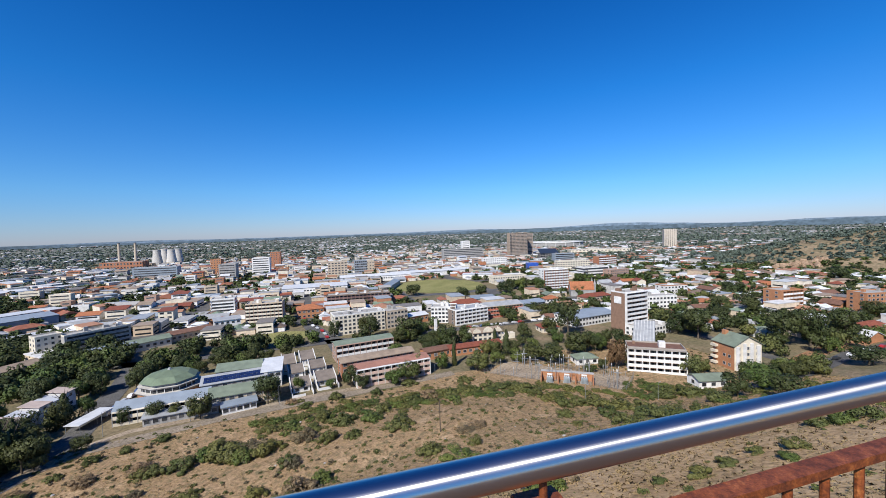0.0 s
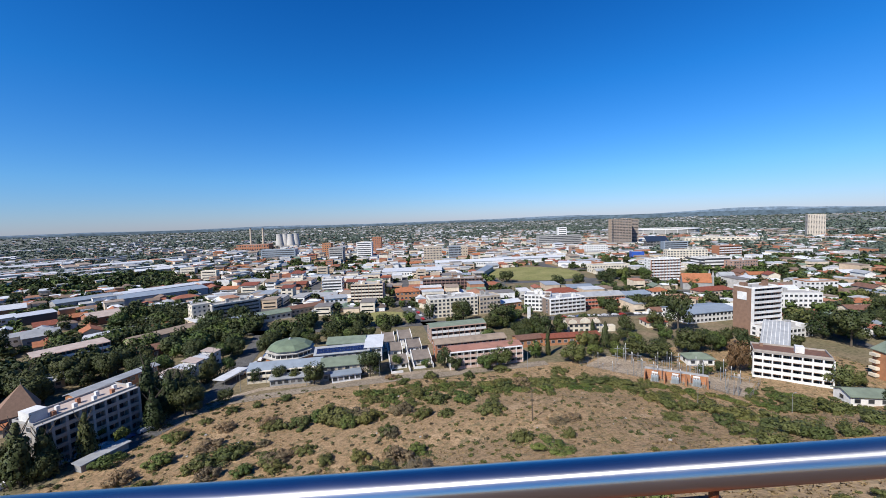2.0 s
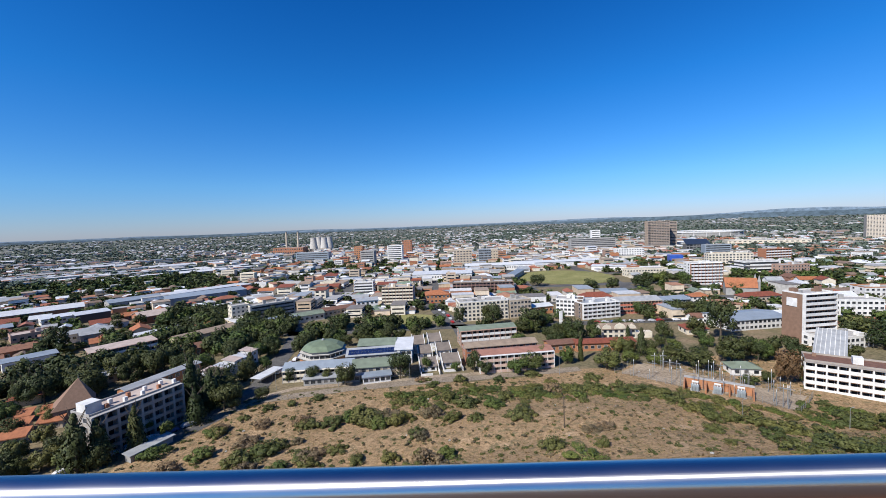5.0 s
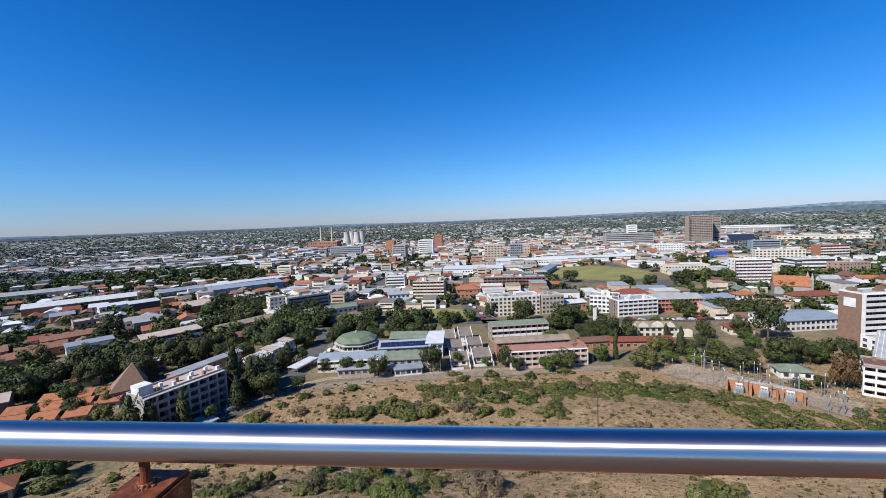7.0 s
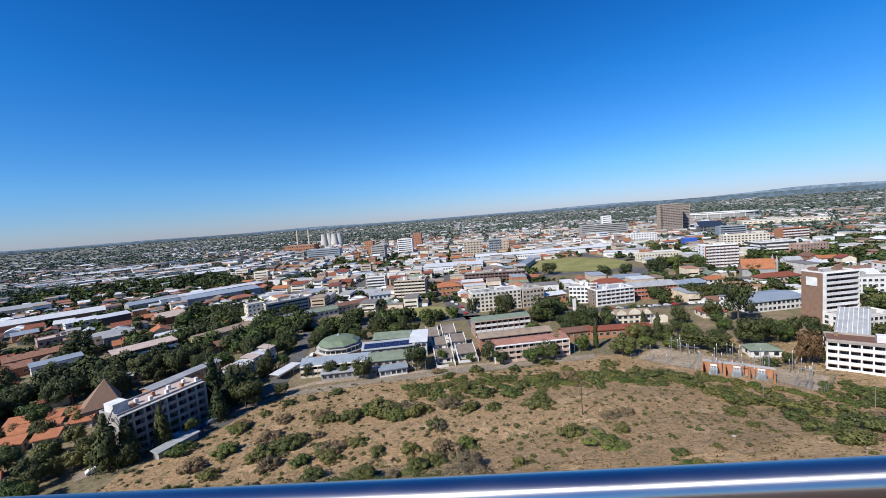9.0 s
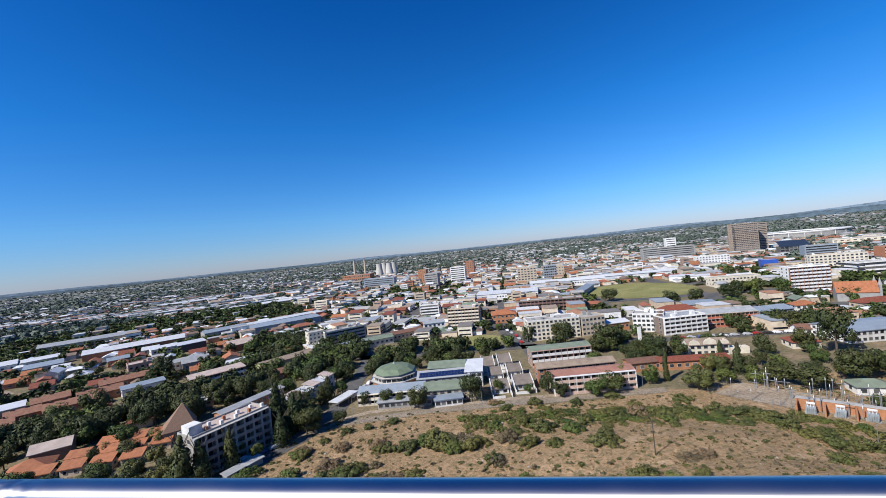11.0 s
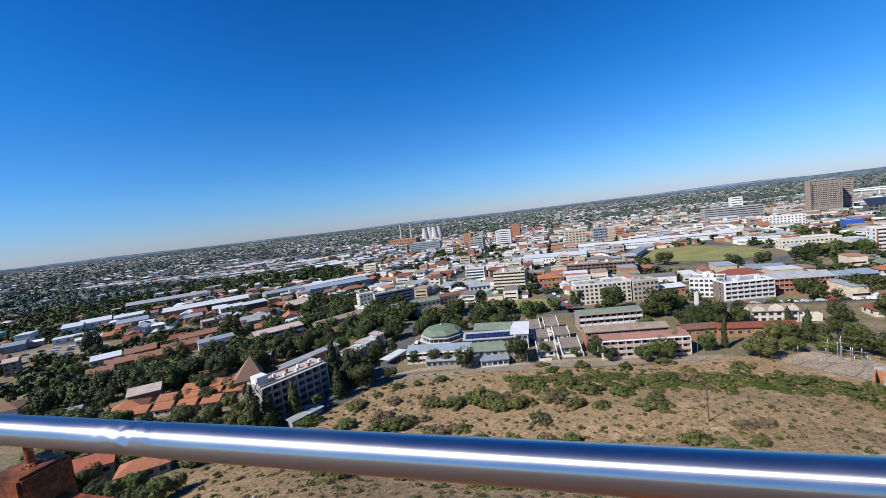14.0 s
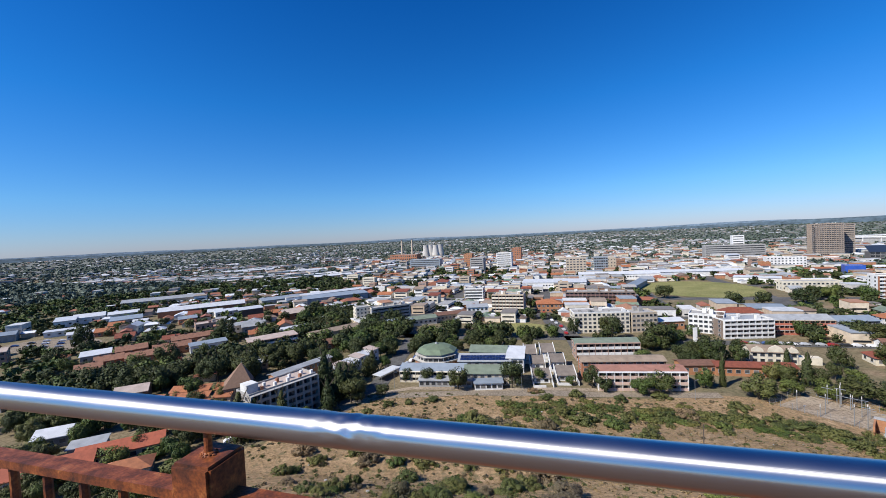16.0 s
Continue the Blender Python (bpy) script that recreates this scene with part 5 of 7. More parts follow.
def power_station():
    hall = block("power_station", "red brick power station hall", -303, 1056, 80, 30, 16, -10, BRICK, floors=2, faces="f", bay=6, win=(3, 4))
    for x, y in ((-318, 1100), (-288, 1100)):
        root = tagged(new("chimney"), "tall slim pale concrete chimney", "chimney", "power station chimneys")
        root.matrix_basis = pose(x, y, 0)
        part("shaft", Geo().tube((0, 0, -1), (0, 0, 56), 3.4, 2.2, 16).mesh("shaft", BEIGE), root)
        part("cap_ring", Geo().tube((0, 0, 56.01), (0, 0, 57.5), 2.6, 2.6, 16).mesh("cap_ring", DARK), root)
    for x, y in ((-266, 1180), (-262, 1236), (-232, 1160), (-230, 1226)):
        root = tagged(new("cooling_tower"), "pale concrete cooling tower with a waisted shell", "cooling tower", "cooling towers")
        root.matrix_basis = pose(x, y, 0)
        prof = [(12.6, -1), (11.4, 8), (9.9, 17), (8.7, 26), (8.3, 33), (8.6, 38)]
        n, vs, fs = 24, [], []
        for r, z in prof + [(r - 0.8, z) for r, z in reversed(prof)]:
            vs += [(r * math.cos(2 * math.pi * i / n), r * math.sin(2 * math.pi * i / n), z) for i in range(n)]
        for k in range(2 * len(prof) - 1):
            fs += [(k * n + i, k * n + (i + 1) % n, (k + 1) * n + (i + 1) % n, (k + 1) * n + i) for i in range(n)]
        part("shell", Geo().add(vs, fs).mesh("shell", PALE_CONCRETE), root)


power_station()


for _x, _y, _h in ((853, 287, 21),):
    _m = tagged(new("radio_mast"), "slim steel radio mast on the hilltop", "mast", "hilltop masts")
    _m.matrix_basis = pose(_x, _y, height(_x, _y))
    part("tower", Geo().tube((0, 0, -1), (0, 0, _h), 0.7, 0.15, 4).mesh("tower", STEEL_GREY), _m)
    part("dish", Geo().tube((0.4, -0.9, _h * 0.7), (0.4, -0.6, _h * 0.7), 0.9, 0.7, 10).mesh("dish", WHITE), _m)


def rock_face(x0, y0, x1, y1):
    """A weathered cliff of split blocks on the flank of the hill."""
    rg = random.Random(15)
    root = tagged(new("rock_outcrop"), "weathered brown rock face on the flank of the hill", "rocks")
    for k in range(46):
        u = rg.random()
        x, y = x0 + (x1 - x0) * u + rg.uniform(-14, 14), y0 + (y1 - y0) * u + rg.uniform(-6, 6)
        bm = bmesh.new()
        bmesh.ops.create_icosphere(bm, subdivisions=2, radius=1.0)
        sx, sy, sz = rg.uniform(3.5, 8), rg.uniform(3, 6), rg.uniform(3, 7.5)
        for v in bm.verts:
            n = noise.noise(v.co * 1.7 + Vector((k * 3.1, 0, 0)))
            v.co *= 1 + 0.45 * n
            v.co = Vector((round(v.co.x * 2.5) / 2.5 * 0.6 + v.co.x * 0.4, round(v.co.y * 2.5) / 2.5 * 0.6 + v.co.y * 0.4, v.co.z))
            v.co = Vector((v.co.x * sx, v.co.y * sy, v.co.z * sz))
        me = bpy.data.meshes.new("rock")
        bm.to_mesh(me)
        bm.free()
        me.materials.append(ROCK)
        part("rock", me, root, at=pose(x, y, height(x, y), 0, 0, rg.uniform(0, 180)))


rock_face(580, 301, 628, 271)


def ellipse_patch(name, cx, cy, rx, ry, mat, label, cat, lift=0.2, n=40):
    vs = [(cx, cy, lift)] + [(cx + rx * math.cos(2 * math.pi * i / n), cy + ry * math.sin(2 * math.pi * i / n), 0) for i in range(n)]
    vs = [(x, y, height(x, y) + lift) for x, y, _ in vs]
    me = Geo().add(vs, [(0, 1 + i, 1 + (i + 1) % n) for i in range(n)]).mesh(name, mat)
    claim(cx, cy, 0, rx * 2, ry * 2)
    return tagged(new(name, me), label, cat, kind="structure")


ellipse_patch("sports_field", 172, 420, 50, 56, LAWN, "mown yellow-green cricket oval", "field")
block("apartment_block", "long cream five-storey flats", 383, 437, 47, 12, 15, -18, CREAM, floors=5, faces="fl", bay=3.4, win=(2.0, 1.5), clutter=5)
block("office_block", "modern black and white office block", 372, 384, 38, 14, 11, -8, WHITE, floors=3, faces="fl", bay=37, win=(34, 1.9), clutter=4)
block("apartment_block", "brick and white mid-rise flats", 464, 457, 32, 12, 16, -4, BRICK, floors=5, faces="f", bay=3.4, balcony=WHITE, fins=BRICK, clutter=3)
block("apartment_block", "pinkish mid-rise flats with small windows", 386, 360, 30, 12, 9, 0, PINK, floors=3, faces="fl", bay=3.2, clutter=3)
block("hall", "long low hall with a red tiled roof", 247, 253, 28, 9, 4, -2, BEIGE, "hip", TILE_RED, 1, rise=2.6)
chu = block("stone_church", "grey stone church with a steep orange roof and twin spires", 264, 277, 11, 20, 6, 60, GREY, "gable_y", TILE_ORANGE, 1, faces="f", bay=4, win=(1.2, 2.4), rise=6.5, cat="church")
for _x in (-5.2, 5.2):
    part("spire", Geo().box(_x - 1, _x + 1, -11.2, -10.005, 0, 11).tube((_x, -10.6, 11), (_x, -10.6, 16), 1.2, 0.05, 8).mesh("spire", GREY), chu)
block("warehouse", "very long white-roofed hall behind the oval", 205, 520, 120, 14, 6, -4, WHITE, "gable", ROOF_PALE, 1, faces="", rise=2, cat="warehouse")
block("apartment_block", "white mid-rise flats with brown stripes", 330, 560, 40, 12, 16, -12, WHITE, floors=5, faces="f", bay=3.4, clutter=3)
block("office_block", "pale blue and white office block", 470, 560, 36, 14, 16, -16, ROOF_BLUE, floors=5, faces="f", bay=35, win=(33, 1.6), clutter=3)
block("shop", "long pale mall with a flat white roof", 690, 700, 130, 40, 9, -28, CREAM, floors=2, faces="f", bay=8, win=(4, 1.6), clutter=6)
claim(165, 345, 0, 110, 50)
ellipse_patch("car_park", -318, 220, 36, 19, TRACK, "worn tar car park between workshops", "car park", 0.12)
ellipse_patch("park_lawn", 0, 262, 20, 14, LAWN, "dry park lawn with a curving path", "lawn", 0.1)
block("grandstand", "long low grandstand with a blue-grey roof", 124, 432, 62, 8, 5, 62, GREY, "shed", ROOF_BLUE, 1, faces="", rise=1.2, cat="grandstand")
block("grandstand", "white-roofed stand beside the oval", 240, 452, 40, 8, 5, -35, WHITE, "shed", ROOF_PALE, 1, faces="", rise=1.2, cat="grandstand")


def stadium(cx, cy, rx, ry):
    root = tagged(new("stadium"), "distant stadium with a curved white stand roof", "stadium")
    root.matrix_basis = pose(cx, cy, 0, 0, 0, -30)
    claim(cx, cy, -30, rx * 2, ry * 2)
    for name, r, z0, z1, t, mat in (("stand", 1.0, 0, 12, 14, GREY), ("stand_roof", 1.02, 15, 17, 20, WHITE)):
        n, vs, fs = 40, [], []
        for i in range(n):
            q = 2 * math.pi * i / n
            for rr, z in ((0, z0), (0, z1), (t, z1), (t, z0)):
                vs.append(((rx * r - rr) * math.cos(q), (ry * r - rr) * math.sin(q), z))
        for i in range(n):
            for k in range(4):
                fs.append((i * 4 + k, i * 4 + (k + 1) % 4, ((i + 1) % n) * 4 + (k + 1) % 4, ((i + 1) % n) * 4 + k))
        part(name, Geo().add(vs, fs).mesh(name, mat), root)
    for i in range(20):
        q = 2 * math.pi * i / 20
        part("roof_column", Geo().tube((rx * math.cos(q), ry * math.sin(q), 0), (rx * math.cos(q), ry * math.sin(q), 15), 0.7).mesh("roof_column", WHITE), root)


stadium(840, 1060, 95, 70)


# ---- the substation on the slope ----


def substation():
    vs, fs = [], []
    nx, ny = 12, 10
    for j in range(ny + 1):
        for i in range(nx + 1):
            u, v = i / nx, j / ny
            x, y = 84 + u * 34 + v * 14, 149 - u * 40 + v * 9
            vs.append((x, y, height(x, y) + 0.1))
    for j in range(ny):
        for i in range(nx):
            a = j * (nx + 1) + i
            fs.append((a, a + 1, a + nx + 2, a + nx + 1))
    tagged(new("yard_soil", Geo().add(vs, fs).mesh("yard_soil", SOIL)), "bare gravel yard of the substation", "yard", kind="structure")
    claim(106, 132, -50, 52, 22)
    a = math.degrees(math.atan2(115.8 - 128, 111.3 - 96.5))
    bay = tagged(new("transformer_bays"), "orange brick blast walls round three open transformer bays", "brick bays")
    mx, my = 104.6, 123.5
    bay.matrix_basis = pose(mx, my, height(mx, my), 0, 0, a)
    part("back_wall", Geo().box(-10, 10, 2.6, 3.0, -0.6, 2.9).mesh("back_wall", ORANGE_BRICK), bay)
    part("coping", Geo().box(-10.1, 10.1, 2.5, 4.4, 2.901, 3.1).mesh("coping", CONCRETE), bay, "pale concrete coping roof")
    part("back_room", Geo().box(-10, 10, 3.001, 4.3, -0.6, 2.9).mesh("back_room", BEIGE), bay)
    for x in (-9.8, -3.4, 3.2, 9.6):
        part("blast_wall", Geo().box(x - 0.2, x + 0.2, -2.4, 2.598, -0.6, 2.8).mesh("blast_wall", ORANGE_BRICK), bay)
    c, s = math.cos(radians(a)), math.sin(radians(a))
    for x in (-6.6, -0.1, 6.4):
        t = tagged(new("transformer"), "grey oil-filled transformer with radiator fins and white bushings", "transformer", "transformers in the bays")
        px, py = mx + x * c, my + x * s
        t.matrix_basis = pose(px, py, height(px, py), 0, 0, a)
        part("tank", Geo().box(-1.2, 1.2, -0.9, 0.9, 0.15, 2.2).mesh("tank", TRAFO), t)
        part("plinth", Geo().box(-1.5, 1.5, -1.2, 1.2, -0.6, 0.149).mesh("plinth", CONCRETE), t)
        part("conservator", Geo().tube((-1.0, 0.5, 2.9), (1.0, 0.5, 2.9), 0.35, n=12).mesh("conservator", WHITE), t)
        for k in range(5):
            part("radiator_fin", Geo().box(-1.0 + k * 0.45, -0.8 + k * 0.45, -1.5, -0.902, 0.4, 1.9).mesh("radiator_fin", TRAFO), t)
        for k in (-0.7, 0, 0.7):
            part("bushing", Geo().tube((k, -0.3, 2.2), (k * 1.3, -0.5, 3.5), 0.13, 0.07).mesh("bushing", WHITE), t)
    rg = random.Random(8)
    for i in range(46):
        u, v = rg.uniform(0.02, 0.98), rg.choice((0.0, 0.2, 0.55, 0.8, 1.0))
        x, y = 84 + u * 34 + v * 14, 149 - u * 40 + v * 9
        st = tagged(new("switchyard_post"), "slim galvanised switchyard post with white insulators", "post", "switchyard posts")
        st.matrix_basis = pose(x, y, height(x, y), 0, 0, a)
        hh = rg.choice((3.2, 4.4, 5.8, 6.6))
        part("mast", Geo().tube((0, 0, -0.4), (0, 0, hh), 0.11, 0.09, 6).mesh("mast", STEEL_GREY), st)
        part("insulator", Geo().tube((0, 0, hh), (0, 0, hh + 0.8), 0.12, 0.08, 8).mesh("insulator", WHITE), st)
        if i % 3 == 0:
            part("cross_arm", Geo().box(-1.4, 1.4, -0.07, 0.07, hh - 0.5, hh - 0.36).mesh("cross_arm", STEEL_GREY), st)
    fence = tagged(new("fence"), "grey steel post and mesh fence round the substation", "fence")
    corners = [(82, 150), (118, 107), (133, 117), (99, 160), (82, 150)]
    wires = Geo()
    for (x0, y0), (x1, y1) in zip(corners, corners[1:]):
        n = int(math.hypot(x1 - x0, y1 - y0) / 3)
        prev = None
        for k in range(n + 1):
            x, y = x0 + (x1 - x0) * k / n, y0 + (y1 - y0) * k / n
            z = height(x, y)
            if k < n:
                part("fence_post", Geo().tube((x, y, z - 0.4), (x, y, z + 2.3), 0.05, n=6).mesh("fence_post", STEEL_GREY), fence)
            if prev:
                for hgt in (0.3, 0.9, 1.5, 2.1):
                    wires.tube((prev[0], prev[1], prev[2] + hgt), (x, y, z + hgt), 0.018, n=4)
            prev = (x, y, z)
    part("fence_wire", wires.mesh("fence_wire", STEEL_GREY), fence)["kind"] = "stuff"


substation()


def wooden_pole(x, y, h, arm=True):
    root = tagged(new("utility_pole"), "dark wooden pole with a short cross arm on the bare slope", "pole")
    root.matrix_basis = pose(x, y, height(x, y))
    part("mast", Geo().tube((0, 0, -0.5), (0, 0, h), 0.14, 0.10, 10).mesh("mast", POLE_WOOD), root)
    part("cross_arm", Geo().box(-0.6, 0.6, -0.06, 0.06, h - 0.7, h - 0.58).mesh("cross_arm", POLE_WOOD), root)
    return root


wooden_pole(40.5, 99.2, 8.8)
for _x, _y, _h in ((-52, 157, 8), (-28, 156, 8), (0, 157, 7), (-66, 152, 7), (96, 104, 5), (122, 97, 6), (60, 152, 7)):
    lp = tagged(new("street_lamp"), "slim grey lamp post with a short outreach arm", "lamp post", "lamp posts along the service road")
    lp.matrix_basis = pose(_x, _y, height(_x, _y))
    part("mast", Geo().tube((0, 0, -0.4), (0, 0, _h), 0.09, 0.05).mesh("mast", STEEL_GREY), lp)
    part("arm", Geo().tube((0, 0, _h - 0.05), (0.9, 0, _h + 0.2), 0.04).mesh("arm", STEEL_GREY), lp)
    part("head", Geo().box(0.7, 1.3, -0.12, 0.12, _h + 0.16, _h + 0.28).mesh("head", GREY), lp)

# ---- single trees ----
tree(-76.1, 144.1, "cone", 19.1, 13.5)
tree(-70.1, 144.5, "cone", 14.6, 11.5)
tree(-88.5, 110.5, "cone", 16.5, 12.5)
tree(-85.0, 113.5, "cone", 13.0, 10.5)
tree(-79.0, 119.0, "cone", 13.5, 9.0)
tree(-93.0, 114.0, "round_olive", 8.0, 8.0)
tree(-74.5, 126.0, "round_green", 6.0, 5.0)
tree(-62.6, 142.4, "round", 10.7, 8.7)
tree(-81.3, 128.1, "round_green", 6.4, 5.2)
tree(-48.4, 164.2, "round", 6.7, 4.8)
tree(-39.1, 162.1, "round", 7.6, 6.1)
tree(-33.3, 162.0, "round_olive", 6.6, 6.1)
tree(-25.3, 156.9, "round", 10.3, 10.5)
tree(-3.9, 159.5, "round", 12.0, 10.2)
tree(7.4, 165.9, "round_green", 7.3, 4.8)
tree(19.3, 164.2, "round_green", 4.6, 4.3)
tree(32.1, 247.3, "round", 11.6, 8.6)
tree(50.1, 244.5, "round", 12.2, 9.2)
tree(75.0, 165.4, "spire", 13.1, 4.8)
tree(104.1, 167.0, "cone", 13.2, 8.3)
tree(81.4, 154.8, "round_olive", 10.0, 11.5)
tree(93.4, 157.6, "round_green", 6.8, 8.1)
tree(103.6, 156.5, "round_green", 7.2, 8.4)
tree(50.5, 158.2, "round_olive", 9.5, 10.6)
tree(58.1, 165.2, "round_green", 9.4, 8.2)
tree(44.3, 156.8, "round_green", 7.4, 9.2)
tree(27.1, 162.1, "round", 10.2, 8.0)
tree(38.1, 164.4, "round_green", 6.2, 6.2)
tree(30.9, 158.5, "round", 7.5, 6.9)
tree(68.1, 164.0, "round_green", 8.8, 7.7)
tree(85.0, 194.3, "round", 14.0, 13.5)
tree(94.4, 193.2, "round_olive", 9.5, 8.6)
tree(129.4, 188.2, "round", 10.9, 9.6)
tree(147.9, 190.4, "round", 11.3, 10.8)
tree(153.5, 180.3, "wide", 20.6, 16.4)
tree(110.1, 153.9, "wide", 8.2, 12.5)
tree(115.7, 147.2, "wide", 8.8, 13.6)
tree(132.0, 149.0, "wide", 12.4, 12.3)
tree(148.7, 151.8, "round_green", 9.7, 9.0)
tree(135.3, 127.9, "round_brown", 14.4, 8.7)
tree(129.2, 129.5, "round", 5.4, 4.6)
tree(168.1, 225.2, "round", 12.1, 13.1)
tree(146.4, 238.5, "round_green", 9.7, 7.6)
tree(122.9, 130.1, "round_olive", 4.6, 5.8)
tree(-125.3, 132.8, "round", 7.4, 8.4)
tree(-164.3, 282.8, "round_green", 11.3, 12.1)
tree(6.5, 334.9, "round", 14.5, 10.6)
tree(51.1, 232.9, "round", 16.0, 13.5)
tree(71.8, 223.6, "round", 14.0, 16.2)
tree(-20.5, 345.8, "round", 12.8, 9.9)
tree(123.9, 367.7, "round", 12.6, 15.9)
tree(178.2, 329.8, "round", 12.4, 13.4)
tree(156.0, 323.6, "round", 13.1, 14.0)
tree(206.0, 331.9, "round", 13.5, 19.2)
tree(237.1, 353.0, "round_green", 12.1, 12.3)
tree(250.5, 336.3, "round_green", 13.7, 14.6)
tree(252.3, 282.6, "round", 11.6, 14.0)
tree(111.3, 190.4, "cone", 7.8, 5.6)
tree(-136.4, 135.5, "round_olive", 6.3, 4.7)
tree(154.5, 109.0, "round_olive", 10.6, 10.5)
tree(163.0, 108.6, "round_olive", 6.6, 5.7)
tree(150.2, 80.0, "round_green", 10.3, 11.8)
tree(135.7, 79.2, "round", 9.0, 9.1)
tree(138.7, 67.2, "round", 7.2, 10.0)
tree(230.1, 114.0, "wide", 18.7, 16.8)
tree(241.1, 107.8, "wide", 19.8, 16.6)
tree(268.4, 106.0, "wide", 16.3, 17.4)
tree(213.4, 76.7, "round", 8.6, 13.3)
tree(234.0, 98.3, "round_green", 9.6, 7.8)
tree(190.8, 83.5, "round_olive", 9.4, 10.9)
tree(284.2, 159.7, "round", 15.9, 14.8)
tree(207.2, 141.0, "wide", 17.0, 18.1)
tree(209.2, 153.8, "round", 15.2, 16.0)
tree(179.6, 144.5, "round", 8.2, 10.5)
tree(254.7, 159.0, "round", 11.4, 12.7)
tree(362.9, 217.2, "round", 13.7, 19.5)
tree(141.4, 126.4, "round_green", 7.5, 5.4)
tree(345.1, 122.6, "round", 11.5, 14.2)
tree(502.9, 203.3, "round", 17.7, 21.9)
tree(-54.3, 148.6, "round", 5.4, 6.1)
tree(-64.6, 141.5, "round", 9.9, 9.2)
tree(-68.6, 170.9, "round", 10.2, 8.3)
tree(-66.7, 201.1, "round", 9.9, 7.8)
tree(-63.2, 179.5, "round_green", 7.9, 6.1)
tree(-193.4, 234.2, "round", 16.4, 15.2)
tree(-253.0, 175.0, "round", 10.1, 9.3)
tree(-273.4, 206.9, "round", 19.5, 12.3)
tree(-193.9, 173.1, "round_green", 10.8, 11.7)
tree(-172.1, 147.6, "round", 12.5, 11.1)
tree(-192.1, 146.4, "round", 12.2, 12.8)
tree(-232.6, 167.0, "round_green", 9.6, 8.9)
tree(-177.3, 173.6, "round", 15.7, 13.3)
tree(-158.3, 148.5, "round", 12.4, 12.5)
tree(-136.7, 143.8, "round_green", 9.3, 9.5)
tree(-116.3, 101.8, "round_green", 7.5, 5.2)
tree(-178.7, 110.7, "round", 8.8, 6.1)

# ---- bushes on the slope ----
bush(-41.9, 142.1, 3.7, 3.1, 0)
bush(-33.4, 146.0, 5.5, 3.7, 0)
bush(-33.5, 124.4, 5.1, 4.5, 0)
bush(-24.6, 125.3, 8.4, 5.9, 3)
bush(-15.7, 128.2, 11.2, 8.0, 1)
bush(-9.7, 121.1, 7.1, 6.7, 2)
bush(-19.6, 128.7, 7.5, 5.2, 2)
bush(-4.7, 143.0, 5.0, 3.7, 1)
bush(8.2, 149.3, 4.8, 3.3, 0)
bush(13.3, 135.8, 6.8, 5.0, 1)
bush(18.3, 129.2, 9.5, 7.1, 3)
bush(19.6, 115.3, 5.1, 4.2, 3)
bush(13.1, 117.8, 6.9, 6.5, 3)
bush(6.5, 124.4, 7.3, 6.8, 4)
bush(26.8, 124.6, 7.3, 5.5, 2)
bush(32.4, 132.5, 7.8, 5.3, 0)
bush(39.6, 136.9, 7.2, 5.5, 0)
bush(44.4, 133.3, 8.6, 5.4, 3)
bush(51.2, 135.7, 8.0, 5.0, 4)
bush(58.8, 134.6, 9.1, 5.4, 3)
bush(66.2, 133.5, 9.8, 5.4, 3)
bush(75.8, 132.9, 8.6, 4.9, 3)
bush(79.8, 129.8, 7.7, 4.8, 1)
bush(83.2, 123.3, 9.1, 5.5, 1)
bush(83.2, 114.4, 7.5, 5.5, 1)
bush(83.5, 106.9, 7.0, 4.8, 1)
bush(84.2, 101.9, 6.1, 4.9, 0)
bush(89.8, 101.3, 6.6, 4.9, 1)
bush(32.4, 109.8, 8.1, 6.1, 3)
bush(34.5, 149.5, 6.6, 4.9, 1)
bush(48.9, 153.3, 6.7, 4.5, 1)
bush(70.0, 145.4, 7.7, 4.8, 3)
bush(19.8, 153.7, 6.3, 4.5, 1)
bush(4.1, 155.4, 4.5, 3.4, 4)
bush(-38.2, 163.1, 4.7, 3.5, 3)
bush(-49.5, 140.2, 5.3, 4.6, 3)
bush(-55.3, 134.3, 4.7, 3.4, 3)
bush(-59.0, 124.8, 6.5, 5.4, 3)
bush(-47.3, 127.6, 5.6, 4.6, 4)
bush(50.4, 96.6, 5.9, 2.6, 4)
bush(53.0, 135.2, 6.0, 3.5, 3)
bush(-8.8, 124.4, 10.4, 6.1, 4)
bush(-2.2, 124.1, 7.0, 5.3, 1)
bush(2.5, 108.4, 4.7, 4.3, 4)
bush(9.0, 96.7, 6.2, 5.3, 2)
bush(-34.2, 126.8, 6.0, 5.0, 4)
bush(-37.9, 114.8, 6.6, 4.5, 3)
bush(-47.9, 117.6, 8.9, 4.5, 4)
bush(-60.0, 127.7, 7.0, 4.0, 4)
bush(-20.5, 108.9, 5.9, 3.7, 3)
bush(-32.9, 116.0, 4.0, 2.7, 4)
bush(5.6, 71.9, 9.5, 5.3, 4)
bush(36.8, 49.4, 7.7, 6.4, 1)
bush(34.2, 117.4, 6.5, 4.0, 3)
bush(47.0, 95.4, 5.4, 2.2, 4)
bush(-58.0, 112.4, 7.7, 5.7, 2)
bush(-42.8, 103.1, 7.1, 5.3, 4)
bush(-72.3, 115.1, 9.3, 5.8, 2)
bush(-34.5, 102.6, 5.7, 4.7, 2)
bush(-27.4, 102.3, 5.8, 5.0, 3)
bush(-15.5, 88.5, 6.3, 4.7, 2)
bush(-5.9, 100.8, 7.3, 4.7, 1)
bush(7.6, 78.0, 10.3, 6.6, 4)
